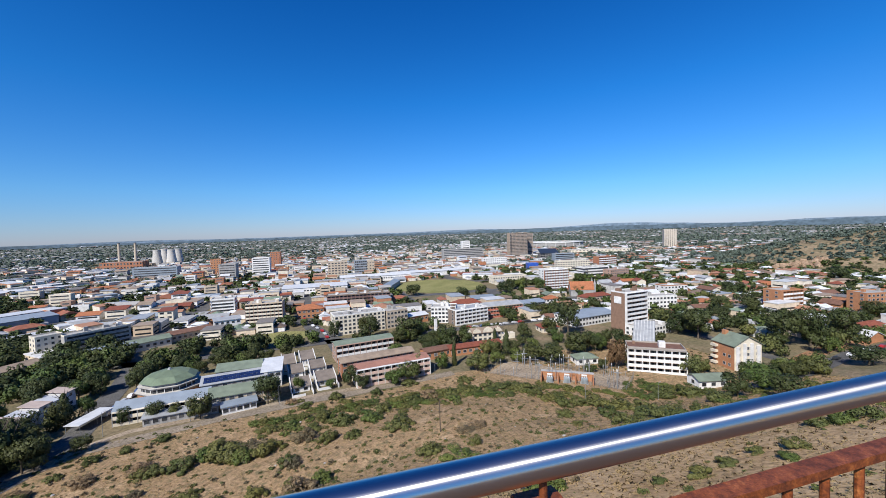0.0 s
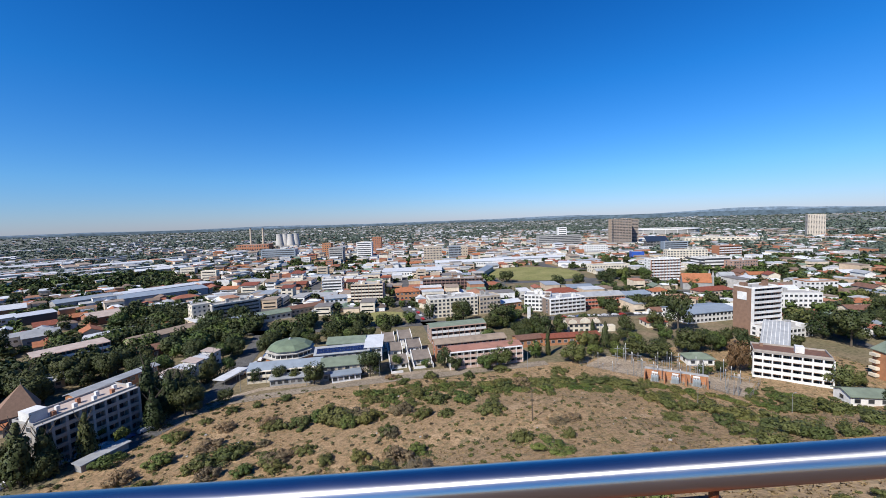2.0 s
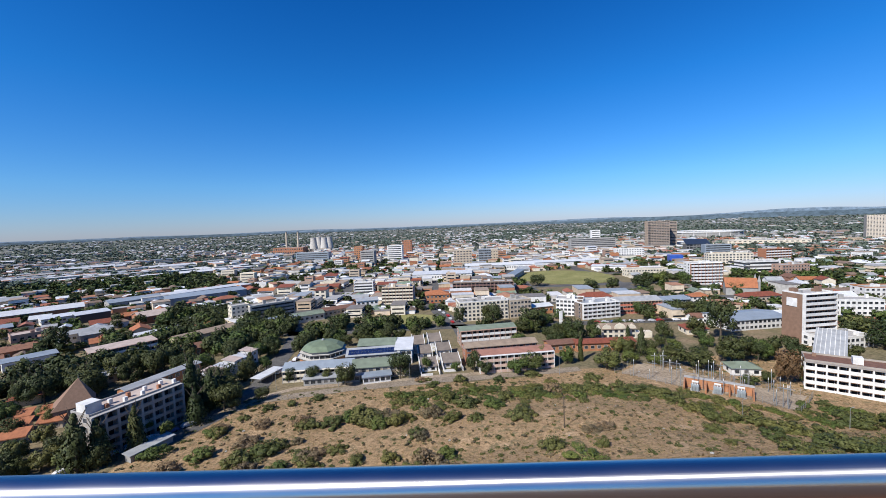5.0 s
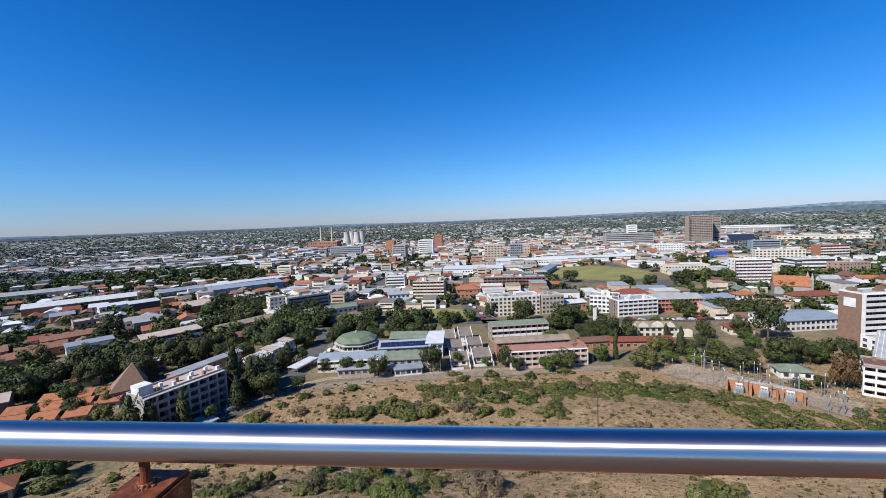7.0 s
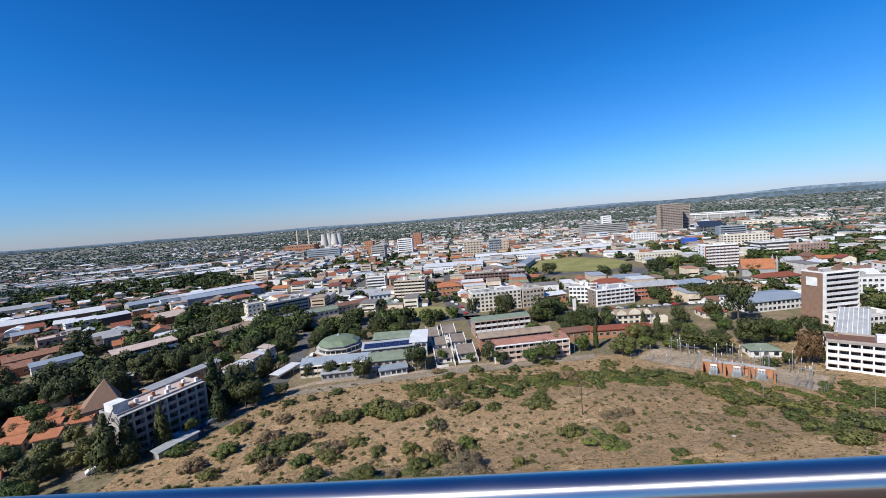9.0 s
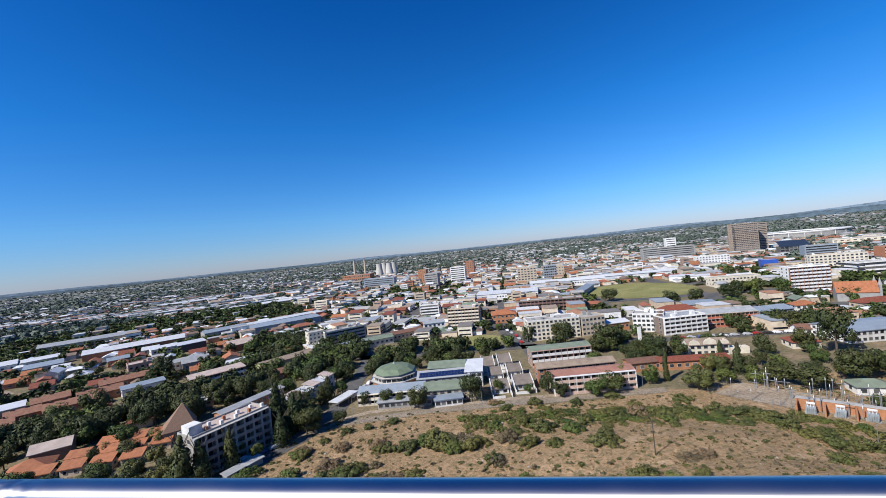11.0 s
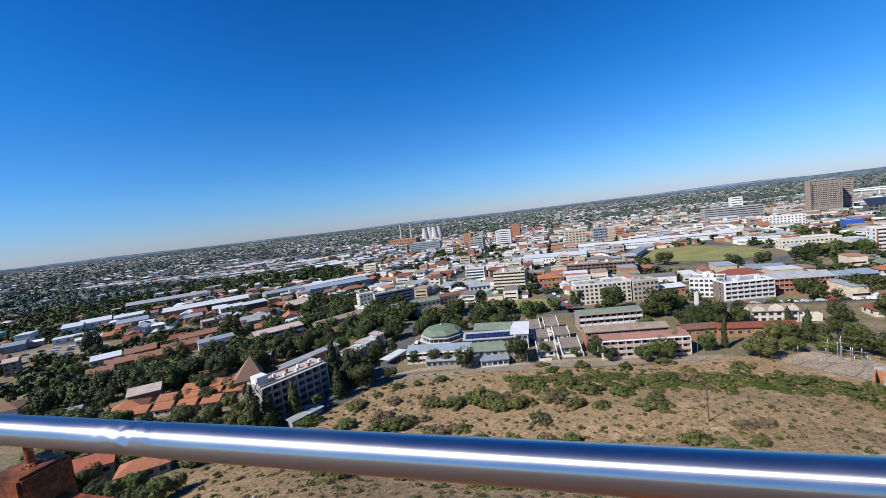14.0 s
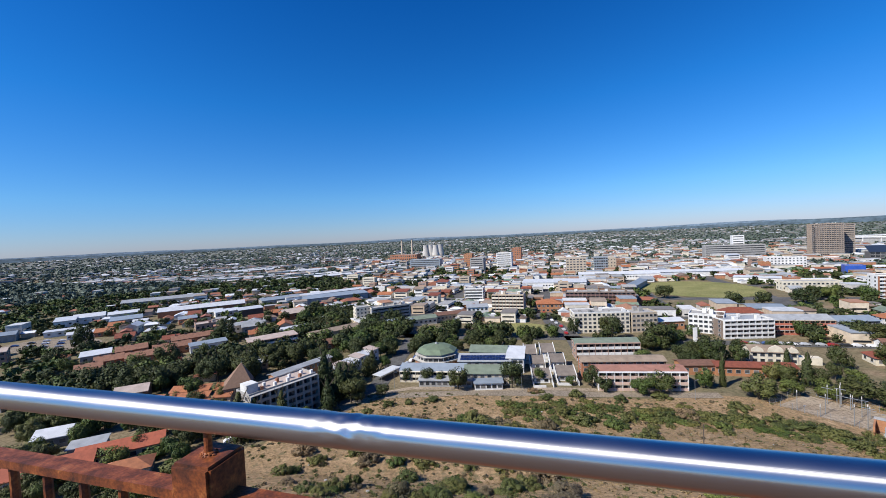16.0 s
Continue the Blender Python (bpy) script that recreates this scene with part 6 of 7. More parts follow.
bush(-0.3, 87.7, 6.4, 4.8, 3)
bush(-14.7, 102.3, 5.8, 3.7, 0)
bush(-43.3, 112.2, 6.2, 4.3, 3)
bush(-30.1, 107.6, 6.6, 3.8, 0)
bush(2.7, 98.8, 5.8, 4.0, 1)
bush(17.7, 75.8, 3.4, 4.3, 0)
bush(44.1, 84.8, 3.1, 4.2, 0)
bush(47.5, 69.4, 3.9, 2.5, 0)
bush(45.1, 62.8, 4.0, 2.0, 2)
bush(37.2, 79.1, 8.5, 3.9, 1)
bush(33.3, 88.5, 6.7, 4.4, 0)
bush(72.3, 80.9, 3.4, 2.6, 1)
bush(-61.1, 125.9, 6.9, 4.3, 2)
bush(-30.8, 124.3, 6.3, 5.7, 1)
bush(-11.8, 123.1, 10.6, 7.9, 1)
bush(-4.8, 121.3, 7.0, 6.5, 0)
bush(1.8, 111.0, 5.5, 4.8, 3)
bush(78.0, 64.9, 7.5, 5.4, 0)
bush(91.2, 70.3, 8.2, 5.9, 0)
bush(81.9, 73.8, 7.3, 5.5, 3)
bush(85.8, 84.3, 8.2, 5.1, 3)
bush(89.5, 65.0, 6.6, 5.5, 1)
bush(98.0, 82.8, 8.2, 6.2, 1)
bush(100.3, 91.9, 6.6, 4.9, 0)
bush(86.5, 107.2, 6.8, 4.2, 0)
bush(76.8, 91.3, 5.8, 4.4, 0)
bush(51.9, 34.6, 4.6, 3.4, 0)
bush(46.9, 36.7, 2.3, 1.9, 0)
bush(58.0, 34.7, 3.2, 2.4, 0)
bush(68.1, 31.6, 4.9, 3.0, 0)
bush(83.8, 35.8, 5.7, 3.6, 3)
bush(85.3, 33.6, 5.6, 4.0, 2)
bush(89.4, 45.2, 5.5, 4.2, 1)
bush(107.1, 60.2, 7.0, 4.2, 1)
bush(97.7, 65.1, 7.1, 5.3, 1)
bush(93.0, 69.2, 8.7, 5.4, 0)
bush(91.0, 76.0, 9.2, 5.7, 3)
bush(95.7, 90.0, 10.4, 6.5, 0)
bush(96.4, 99.9, 9.4, 6.1, 1)
bush(133.4, 92.9, 11.9, 7.5, 1)
bush(126.9, 98.9, 10.1, 6.6, 0)
bush(121.1, 75.6, 8.4, 6.3, 0)
bush(87.6, 31.1, 5.4, 4.5, 3)
bush(64.5, 34.7, 3.3, 2.1, 0)
bush(62.6, 29.7, 3.0, 2.3, 2)
bush(-41.8, 79.0, 5.8, 5.8, 3)
bush(-25.5, 75.3, 6.7, 7.0, 4)
bush(-16.2, 73.3, 7.6, 6.2, 0)
bush(-9.0, 67.8, 8.1, 6.3, 2)
bush(6.9, 66.2, 8.9, 6.2, 4)
bush(-95.2, 93.3, 9.5, 6.8, 0)
bush(-109.2, 99.0, 8.6, 7.2, 2)
bush(43.6, 57.9, 7.9, 4.4, 3)
bush(-46.7, 107.9, 8.3, 7.4, 1)
bush(-27.7, 106.3, 7.9, 5.1, 4)
bush(-57.6, 101.3, 6.4, 5.2, 1)
bush(-41.0, 111.5, 10.1, 6.3, 0)
bush(-15.8, 83.2, 8.6, 5.5, 3)
bush(-29.2, 94.3, 8.5, 5.3, 0)
bush(-3.6, 84.4, 7.3, 5.5, 0)
bush(4.0, 94.3, 8.0, 6.7, 4)
bush(-39.6, 83.9, 6.5, 6.5, 1)
bush(-63.2, 93.7, 6.0, 5.6, 3)
bush(-63.8, 106.3, 6.7, 6.3, 4)
bush(-55.7, 83.9, 3.9, 2.3, 4)
bush(-47.2, 77.4, 5.9, 4.0, 0)
bush(-40.5, 77.1, 3.4, 2.5, 2)
bush(-38.4, 82.5, 4.6, 2.8, 4)
bush(-26.6, 73.3, 6.2, 4.1, 0)
bush(-21.9, 75.7, 4.8, 3.3, 0)
bush(-16.8, 77.9, 3.7, 2.6, 2)
bush(-12.5, 70.2, 4.8, 3.3, 2)
bush(-9.2, 72.6, 3.4, 1.9, 4)
bush(-5.2, 70.1, 5.5, 3.6, 1)
bush(-1.6, 72.2, 5.4, 3.7, 0)
bush(-110.0, 99.9, 6.0, 4.1, 0)
bush(-100.3, 95.9, 4.9, 3.6, 2)
bush(-98.8, 100.2, 3.5, 2.3, 2)
bush(-83.1, 96.9, 4.0, 2.8, 0)
bush(-41.8, 72.2, 5.8, 3.8, 0)
bush(-39.1, 85.4, 4.4, 2.9, 1)
bush(-28.0, 80.5, 4.4, 3.2, 2)
bush(-20.1, 79.0, 5.2, 3.8, 2)
bush(-15.4, 86.4, 6.2, 4.3, 2)
bush(-8.6, 81.7, 4.2, 3.1, 4)
bush(-61.7, 96.3, 4.9, 3.3, 2)
bush(-3.4, 84.9, 6.2, 3.7, 1)


# ---- parked cars ----
CAR_MATS = [paint("car_" + n, c, 0.3, stain=0.05, vary=0.05) for n, c in (("white", (0.75, 0.75, 0.75)), ("silver", (0.45, 0.46, 0.47)), ("red", (0.35, 0.03, 0.03)), ("black", (0.03, 0.03, 0.03)), ("blue", (0.05, 0.10, 0.25)))]
CAR_NAMES = ("white", "silver", "red", "black", "blue")


def car_body(mat):
    prof = [(-2.1, 0.3), (-2.1, 0.85), (-1.85, 0.95), (-1.3, 1.4), (0.45, 1.42), (1.1, 0.98), (2.0, 0.85), (2.1, 0.6), (2.1, 0.3)]
    n = len(prof)
    vs = [(x, -0.82 if z < 1 else -0.66, z) for x, z in prof] + [(x, 0.82 if z < 1 else 0.66, z) for x, z in prof]
    return Geo().add(vs, [tuple(range(n)), tuple(range(2 * n - 1, n - 1, -1))] + [(i, n + i, n + (i + 1) % n, (i + 1) % n) for i in range(n)]).mesh("body", mat)


CAR_BODIES = [car_body(m) for m in CAR_MATS]
CAR_GLASS = Geo().box(-1.25, 0.5, -0.71, 0.71, 1.0, 1.34).mesh("window", GLASS)
RUBBER = paint("tyre_rubber", (0.02, 0.02, 0.02), 0.9)
CAR_WHEEL = Geo().tube((0, -0.1, 0), (0, 0.1, 0), 0.31, n=12).mesh("wheel", RUBBER)


def car(x, y, rot, k):
    root = tagged(new("car"), CAR_NAMES[k] + " small car parked at the roadside", "car", "parked cars")
    root.matrix_basis = pose(x, y, height(x, y) + 0.12, 0, 0, rot)
    part("body", CAR_BODIES[k], root)
    part("window", CAR_GLASS, root)
    for wx in (-1.3, 1.3):
        for wy in (-0.75, 0.75):
            part("wheel", CAR_WHEEL, root, at=pose(wx, wy, 0.31))


_rc = random.Random(61)
for _k in range(14):
    car(112 + _k * 5.2 + _rc.uniform(-1, 1), 224.5 - _k * 0.55, -6, _rc.choice((0, 0, 1, 1, 2, 3, 4)))
for _k in range(8):
    car(28 + _rc.uniform(-1.5, 1.5) - _k * 1.1, 246 + _k * 9, 98, _rc.choice((0, 1, 2, 3)))
for _k in range(8):
    car(-56.5 + _k * 0.9, 176 + _k * 5.4, 78, _rc.choice((0, 1, 3, 4)))
for _k in range(7):
    car(-92 + _k * 3.4, 110.5 + _k * 3.6, 47, _rc.choice((0, 0, 1, 4)))
for _k in range(8):
    car(222 + _k * 12 + _rc.uniform(-2, 2), 90 - _k * 0.3, 3, _rc.choice((0, 1, 2, 3)))


for _k in range(12):
    car(-342 + _k * 4.2 + _rc.uniform(-0.6, 0.6), 215 + (_k % 3) * 7, 40, _rc.choice((0, 0, 1, 3, 4)))


# ---- the rim of the plain: low hazy ridges far beyond everything else ----


def far_ridges():
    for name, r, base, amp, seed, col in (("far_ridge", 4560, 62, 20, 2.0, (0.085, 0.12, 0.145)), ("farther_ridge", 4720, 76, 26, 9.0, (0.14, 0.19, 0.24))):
        # the haze is painted: each ridge's blue-grey base colour holds it
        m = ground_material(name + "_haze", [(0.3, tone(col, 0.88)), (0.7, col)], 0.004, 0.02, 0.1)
        vs, fs = [], []
        n = 240
        for i in range(n + 1):
            q = radians(-80 + 160 * i / n)
            side = smooth(radians(5), radians(40), q)
            h = base * (0.68 + 0.32 * side) + (0.5 + 0.5 * side) * amp * noise.noise((i * 0.055, seed, 0)) + 2.5 * noise.noise((i * 0.3, seed, 4))
            for rr, z in ((r - 120, -5), (r, h), (r + 60, -5)):
                vs.append((rr * math.sin(q), rr * math.cos(q), z))
        for i in range(n):
            for k in range(2):
                fs.append((i * 3 + k, i * 3 + 3 + k, i * 3 + 4 + k, i * 3 + 1 + k))
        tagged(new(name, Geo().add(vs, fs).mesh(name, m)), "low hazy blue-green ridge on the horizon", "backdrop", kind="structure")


far_ridges()

# ---- planted belts ----
rng = random.Random(11)


def belt(cx, cy, rx, ry, n, kinds, h0, h1):
    k = tries = 0
    while k < n and tries < n * 12:
        tries += 1
        q, r = rng.uniform(0, 6.283), math.sqrt(rng.random())
        x, y = cx + rx * r * math.cos(q), cy + ry * r * math.sin(q)
        h = rng.uniform(h0, h1)
        if not is_free(x, y, 2.2):
            continue
        if y < 246 and abs(x + 62 + 0.02 * (y - 190)) < 6.5:
            continue
        if (-58 < x < 30 and y < 160) or abs(x - 31) < 7 and y > 190:
            continue
        (tree if math.hypot(x, y) < 225 and x > -190 else backdrop_tree)(x, y, rng.choice(kinds), h, h * rng.uniform(0.8, 1.1))
        k += 1


DK = ("round", "round", "wide", "round_green")
belt(-105, 262, 36, 26, 46, DK, 8, 12)
belt(-135, 232, 30, 18, 24, DK, 8, 12)
belt(-60, 205, 10, 30, 12, DK, 7, 10)
belt(-130, 305, 40, 24, 30, DK, 8, 12)
belt(30, 290, 40, 12, 10, ("round", "round_green"), 6, 9)
belt(58, 222, 26, 8, 8, DK, 5, 8)
belt(112, 211, 34, 7, 10, DK, 5, 8)
belt(-20, 216, 30, 9, 14, DK, 6, 9)
belt(70, 192, 16, 8, 7, DK, 5, 8)
belt(-126, 92, 32, 14, 16, ("round", "round_green", "round_olive"), 5, 8)
belt(170, 224, 30, 8, 8, DK, 5, 8)
belt(-138, 186, 30, 14, 26, ("round", "round", "wide"), 9, 13)
belt(-92, 205, 24, 24, 34, DK, 7, 11)
belt(-75, 236, 30, 18, 30, DK, 7, 11)
belt(-30, 240, 24, 18, 26, DK, 7, 11)
belt(14, 238, 14, 18, 10, ("round", "round_green"), 6, 9)
belt(85, 235, 14, 14, 10, ("round", "round_green"), 6, 9)
belt(68, 205, 20, 14, 12, DK, 6, 9)
belt(112, 172, 22, 9, 4, ("round", "round_green", "round_olive", "wide"), 6, 9)
belt(140, 168, 24, 18, 9, DK, 6, 9)
belt(180, 232, 40, 16, 16, DK, 7, 11)
belt(165, 152, 26, 14, 7, DK, 6, 10)
belt(-150, 168, 30, 14, 26, ("round", "round", "wide", "cone"), 8, 13)
belt(-190, 215, 34, 26, 9, DK, 5, 8)
belt(-125, 122, 30, 12, 16, ("round", "round_green", "round_olive"), 5, 8)
belt(-95, 112, 16, 10, 8, ("round", "round_olive"), 5, 8)
belt(265, 122, 60, 28, 34, ("round_olive", "round", "round_green", "wide", "round_olive"), 7, 10)
belt(330, 190, 60, 40, 30, ("round_olive", "round", "round_green", "wide"), 6, 9)
belt(230, 168, 34, 26, 18, ("round_olive", "round", "round_green", "wide"), 7, 10)
belt(192, 92, 26, 9, 11, ("round", "round_green"), 6, 9)
belt(-150, 300, 40, 30, 26, DK, 7, 11)
belt(-185, 140, 30, 18, 30, DK, 7, 11)
belt(-165, 158, 26, 12, 24, DK, 8, 11)
belt(-232, 160, 34, 22, 18, DK, 5, 8)
belt(-285, 205, 30, 18, 8, DK, 5, 8)
belt(-160, 112, 22, 10, 22, ("round", "round_green", "round_olive"), 6, 9)
belt(-108, 78, 22, 8, 16, ("round", "round_green", "round_olive"), 4, 7)
belt(-300, 260, 50, 24, 14, DK, 5, 8)
belt(-190, 280, 50, 16, 14, DK, 5, 8)
belt(-72, 155, 10, 22, 16, ("round", "cone", "round"), 8, 12)

# ---- houses of the two suburbs ----


def suburb(x0, x1, y0, y1, rot, step, n, mats, walls, seed):
    rg = random.Random(seed)
    a = radians(rot)
    made = 0
    pts = []
    for i in range(-40, 40):
        for j in range(-40, 40):
            u, v = i * step, j * step * 0.9
            x, y = (x0 + x1) / 2 + u * math.cos(a) - v * math.sin(a), (y0 + y1) / 2 + u * math.sin(a) + v * math.cos(a)
            if x0 < x < x1 and y0 < y < y1 and j % 4:
                pts.append((x + rg.uniform(-2, 2), y + rg.uniform(-2, 2)))
    rg.shuffle(pts)
    for x, y in pts:
        if made >= n:
            break
        if not is_free(x, y, 6.5) or height(x, y) > 9:
            continue
        w, d = rg.uniform(9, 15), rg.uniform(7.5, 10)
        mt, wl = rg.choice(mats), rg.choice(walls)
        kind = {TILE_RED: "red-tiled", TILE_ORANGE: "orange-tiled", TILE_BROWN: "brown-tiled", ROOF_GREY: "grey sheet-roofed", ROOF_PALE: "white sheet-roofed", ROOF_GREEN: "green-roofed", ROOF_TAN: "tan-roofed"}[mt]
        block("house", kind + " suburban house with pale walls among trees", x, y, w, d, rg.uniform(2.8, 3.4) if rg.random() < 0.8 else 5.4, rot + rg.choice((0, 90)) + rg.uniform(-5, 5), wl, rg.choice(("gable", "hip", "gable")), mt,
              1, faces="f", bay=4.6, win=(1.5, 1.2), rise=rg.uniform(1.8, 2.6), cat="house", group="suburban houses", from_front=False)
        made += 1
    for k in range(int(n * 0.9)):
        x, y = rg.uniform(x0, x1), rg.uniform(y0, y1)
        if is_free(x, y, 1.5):
            h = rg.uniform(5, 9)
            backdrop_tree(x, y, rg.choice(("round", "round_green", "round_olive", "wide", "round")), h, h * rg.uniform(0.8, 1.1))


suburb(-330, -112, 165, 330, 36, 17, 34, (TILE_RED, TILE_BROWN, TILE_ORANGE, TILE_RED, ROOF_GREY, ROOF_PALE), (BEIGE, CREAM, BRICK), 21)
suburb(-250, -135, 70, 170, 32, 16, 6, (TILE_RED, TILE_BROWN, TILE_ORANGE, ROOF_PALE), (BEIGE, CREAM), 22)
suburb(200, 480, 85, 330, -14, 19, 40, (TILE_RED, TILE_BROWN, TILE_ORANGE, ROOF_GREY, ROOF_PALE, ROOF_GREEN), (WHITE, CREAM, BEIGE, ORANGE_BRICK), 23)


# ---- the town centre: blocks that can be told apart ----


def centre(n, seed):
    rg = random.Random(seed)
    made = tries = 0
    while made < n and tries < 6000:
        tries += 1
        y = rg.uniform(290, 980)
        x = rg.uniform(-0.42, 0.62) * y + rg.uniform(-20, 20)
        if y < 330 and x < 100 or hill_reach(x, y) < 1:
            continue
        u, v = street_uv(x, y)
        if u % 88 < 15 or v % 76 < 14:
            continue
        w, d = rg.uniform(8, 19), rg.uniform(7, 13)
        low = rg.random() < 0.3
        if low:
            w, d = w * 1.7, d * 1.6
        if not is_free(x, y, max(w, d) * 0.5):
            continue
        fl = rg.choice((1, 1, 1, 2, 2, 3)) if y < 420 else rg.choice((1, 1, 1, 2, 2, 2, 3, 3, 4))
        fl = 1 if low else fl
        wall = rg.choice((WHITE, WHITE, CREAM, CREAM, CREAM, BEIGE, BEIGE, GREY, BRICK, PINK, ORANGE_BRICK, ORANGE_BRICK))
        if fl == 1:
            rf, rm = "gable", rg.choice((ROOF_PALE, ROOF_GREY, ROOF_GREY, TILE_RED, TILE_ORANGE, ROOF_BLUE))
        else:
            rf, rm = rg.choice(("flat", "flat", "gable", "shed")), rg.choice((ROOF_PALE, ROOF_GREY, CONCRETE, TILE_RED, TILE_ORANGE, ROOF_TAN, ROOF_TAN, DARK, ROOF_GREY))
        tone_name = {WHITE: "white", CREAM: "cream", BEIGE: "beige", GREY: "grey", BRICK: "red brick", ORANGE_BRICK: "orange brick", PINK: "brown"}[wall]
        block("town_building", tone_name + " town building with rows of dark windows", x, y, w, d, fl * 2.9 + 0.8, GRID + rg.choice((0, 0, 0, 90)), wall, rf, rm, fl, faces="f", bay=w - 1 if y > 360 else 4.5,
              win=(w - 3.0, 1.1) if y > 360 else (2.6, 1.4), rise=rg.uniform(0.8, 2.2), clutter=rg.choice((0, 0, 1, 2)) if rf == "flat" else 0, group="town centre buildings", from_front=False)
        made += 1


GRID = -6.0


def street_uv(x, y):
    a = radians(GRID)
    return (x - 17) * math.cos(a) + (y - 300) * math.sin(a) + 8, -(x - 17) * math.sin(a) + (y - 300) * math.cos(a) + 8


centre(254, 31)

# streets of the grid, in one sheet with gaps for the blocks
_vs, _fs = [], []
_a = radians(GRID)


def _strip(u0, u1, v0, v1):
    b = len(_vs)
    if u1 > 530:
        return
    for u, v in ((u0, v0), (u1, v0), (u1, v1), (u0, v1)):
        x, y = 17 + u * math.cos(_a) - v * math.sin(_a), 300 + u * math.sin(_a) + v * math.cos(_a)
        _vs.append((x, y, height(x, y) + 0.1))
    _fs.append((b, b + 1, b + 2, b + 3))


for _k in range(-5, 8):
    for _j in range(0, 12):
        _strip(_k * 88 - 7, _k * 88 + 7, _j * 76 + 6, _j * 76 + 70)
    for _j in range(0, 13):
        _strip(_k * 88 - 7, _k * 88 + 81, _j * 76 - 6, _j * 76 + 6)
tagged(new("street_grid", Geo().add(_vs, _fs).mesh("street_grid", ASPHALT)), "grid of tarred town streets", "streets", kind="structure")

# ---- the wide town and plain ----
TOWN_WALL = island("town_walls", [(0, (0.70, 0.63, 0.51)), (0.25, (0.79, 0.77, 0.73)), (0.46, (0.56, 0.43, 0.30)), (0.58, (0.42, 0.19, 0.10)), (0.68, (0.56, 0.53, 0.48)), (0.82, (0.68, 0.56, 0.41))])
TOWN_ROOF = island("town_roofs", [(0, (0.30, 0.11, 0.06)), (0.22, (0.34, 0.17, 0.10)), (0.36, (0.34, 0.34, 0.34)), (0.55, (0.66, 0.68, 0.70)), (0.75, (0.20, 0.14, 0.10)), (0.92, (0.18, 0.24, 0.17))])
TOWN_SLAB = island("town_flat_roofs", [(0, (0.52, 0.53, 0.53)), (0.16, (0.36, 0.35, 0.33)), (0.34, (0.64, 0.63, 0.61)), (0.46, (0.33, 0.25, 0.18)), (0.64, (0.30, 0.33, 0.36)), (0.76, (0.20, 0.18, 0.16)), (0.88, (0.40, 0.20, 0.11))])

# roofs past 1250 m: a palette dulled in colour to stand for haze
FAR_ROOF = island("hazed_far_roofs", [(0, (0.42, 0.42, 0.42)), (0.25, (0.62, 0.63, 0.64)), (0.45, (0.33, 0.29, 0.25)), (0.65, (0.52, 0.53, 0.54)), (0.8, (0.30, 0.19, 0.14)), (0.92, (0.26, 0.28, 0.29))])


# walls past 1250 m: contrast lowered in the colours, as haze would
FAR_WALL = island("hazed_far_walls", [(0, (0.42, 0.40, 0.37)), (0.3, (0.30, 0.27, 0.24)), (0.55, (0.50, 0.48, 0.45)), (0.75, (0.36, 0.27, 0.21))])


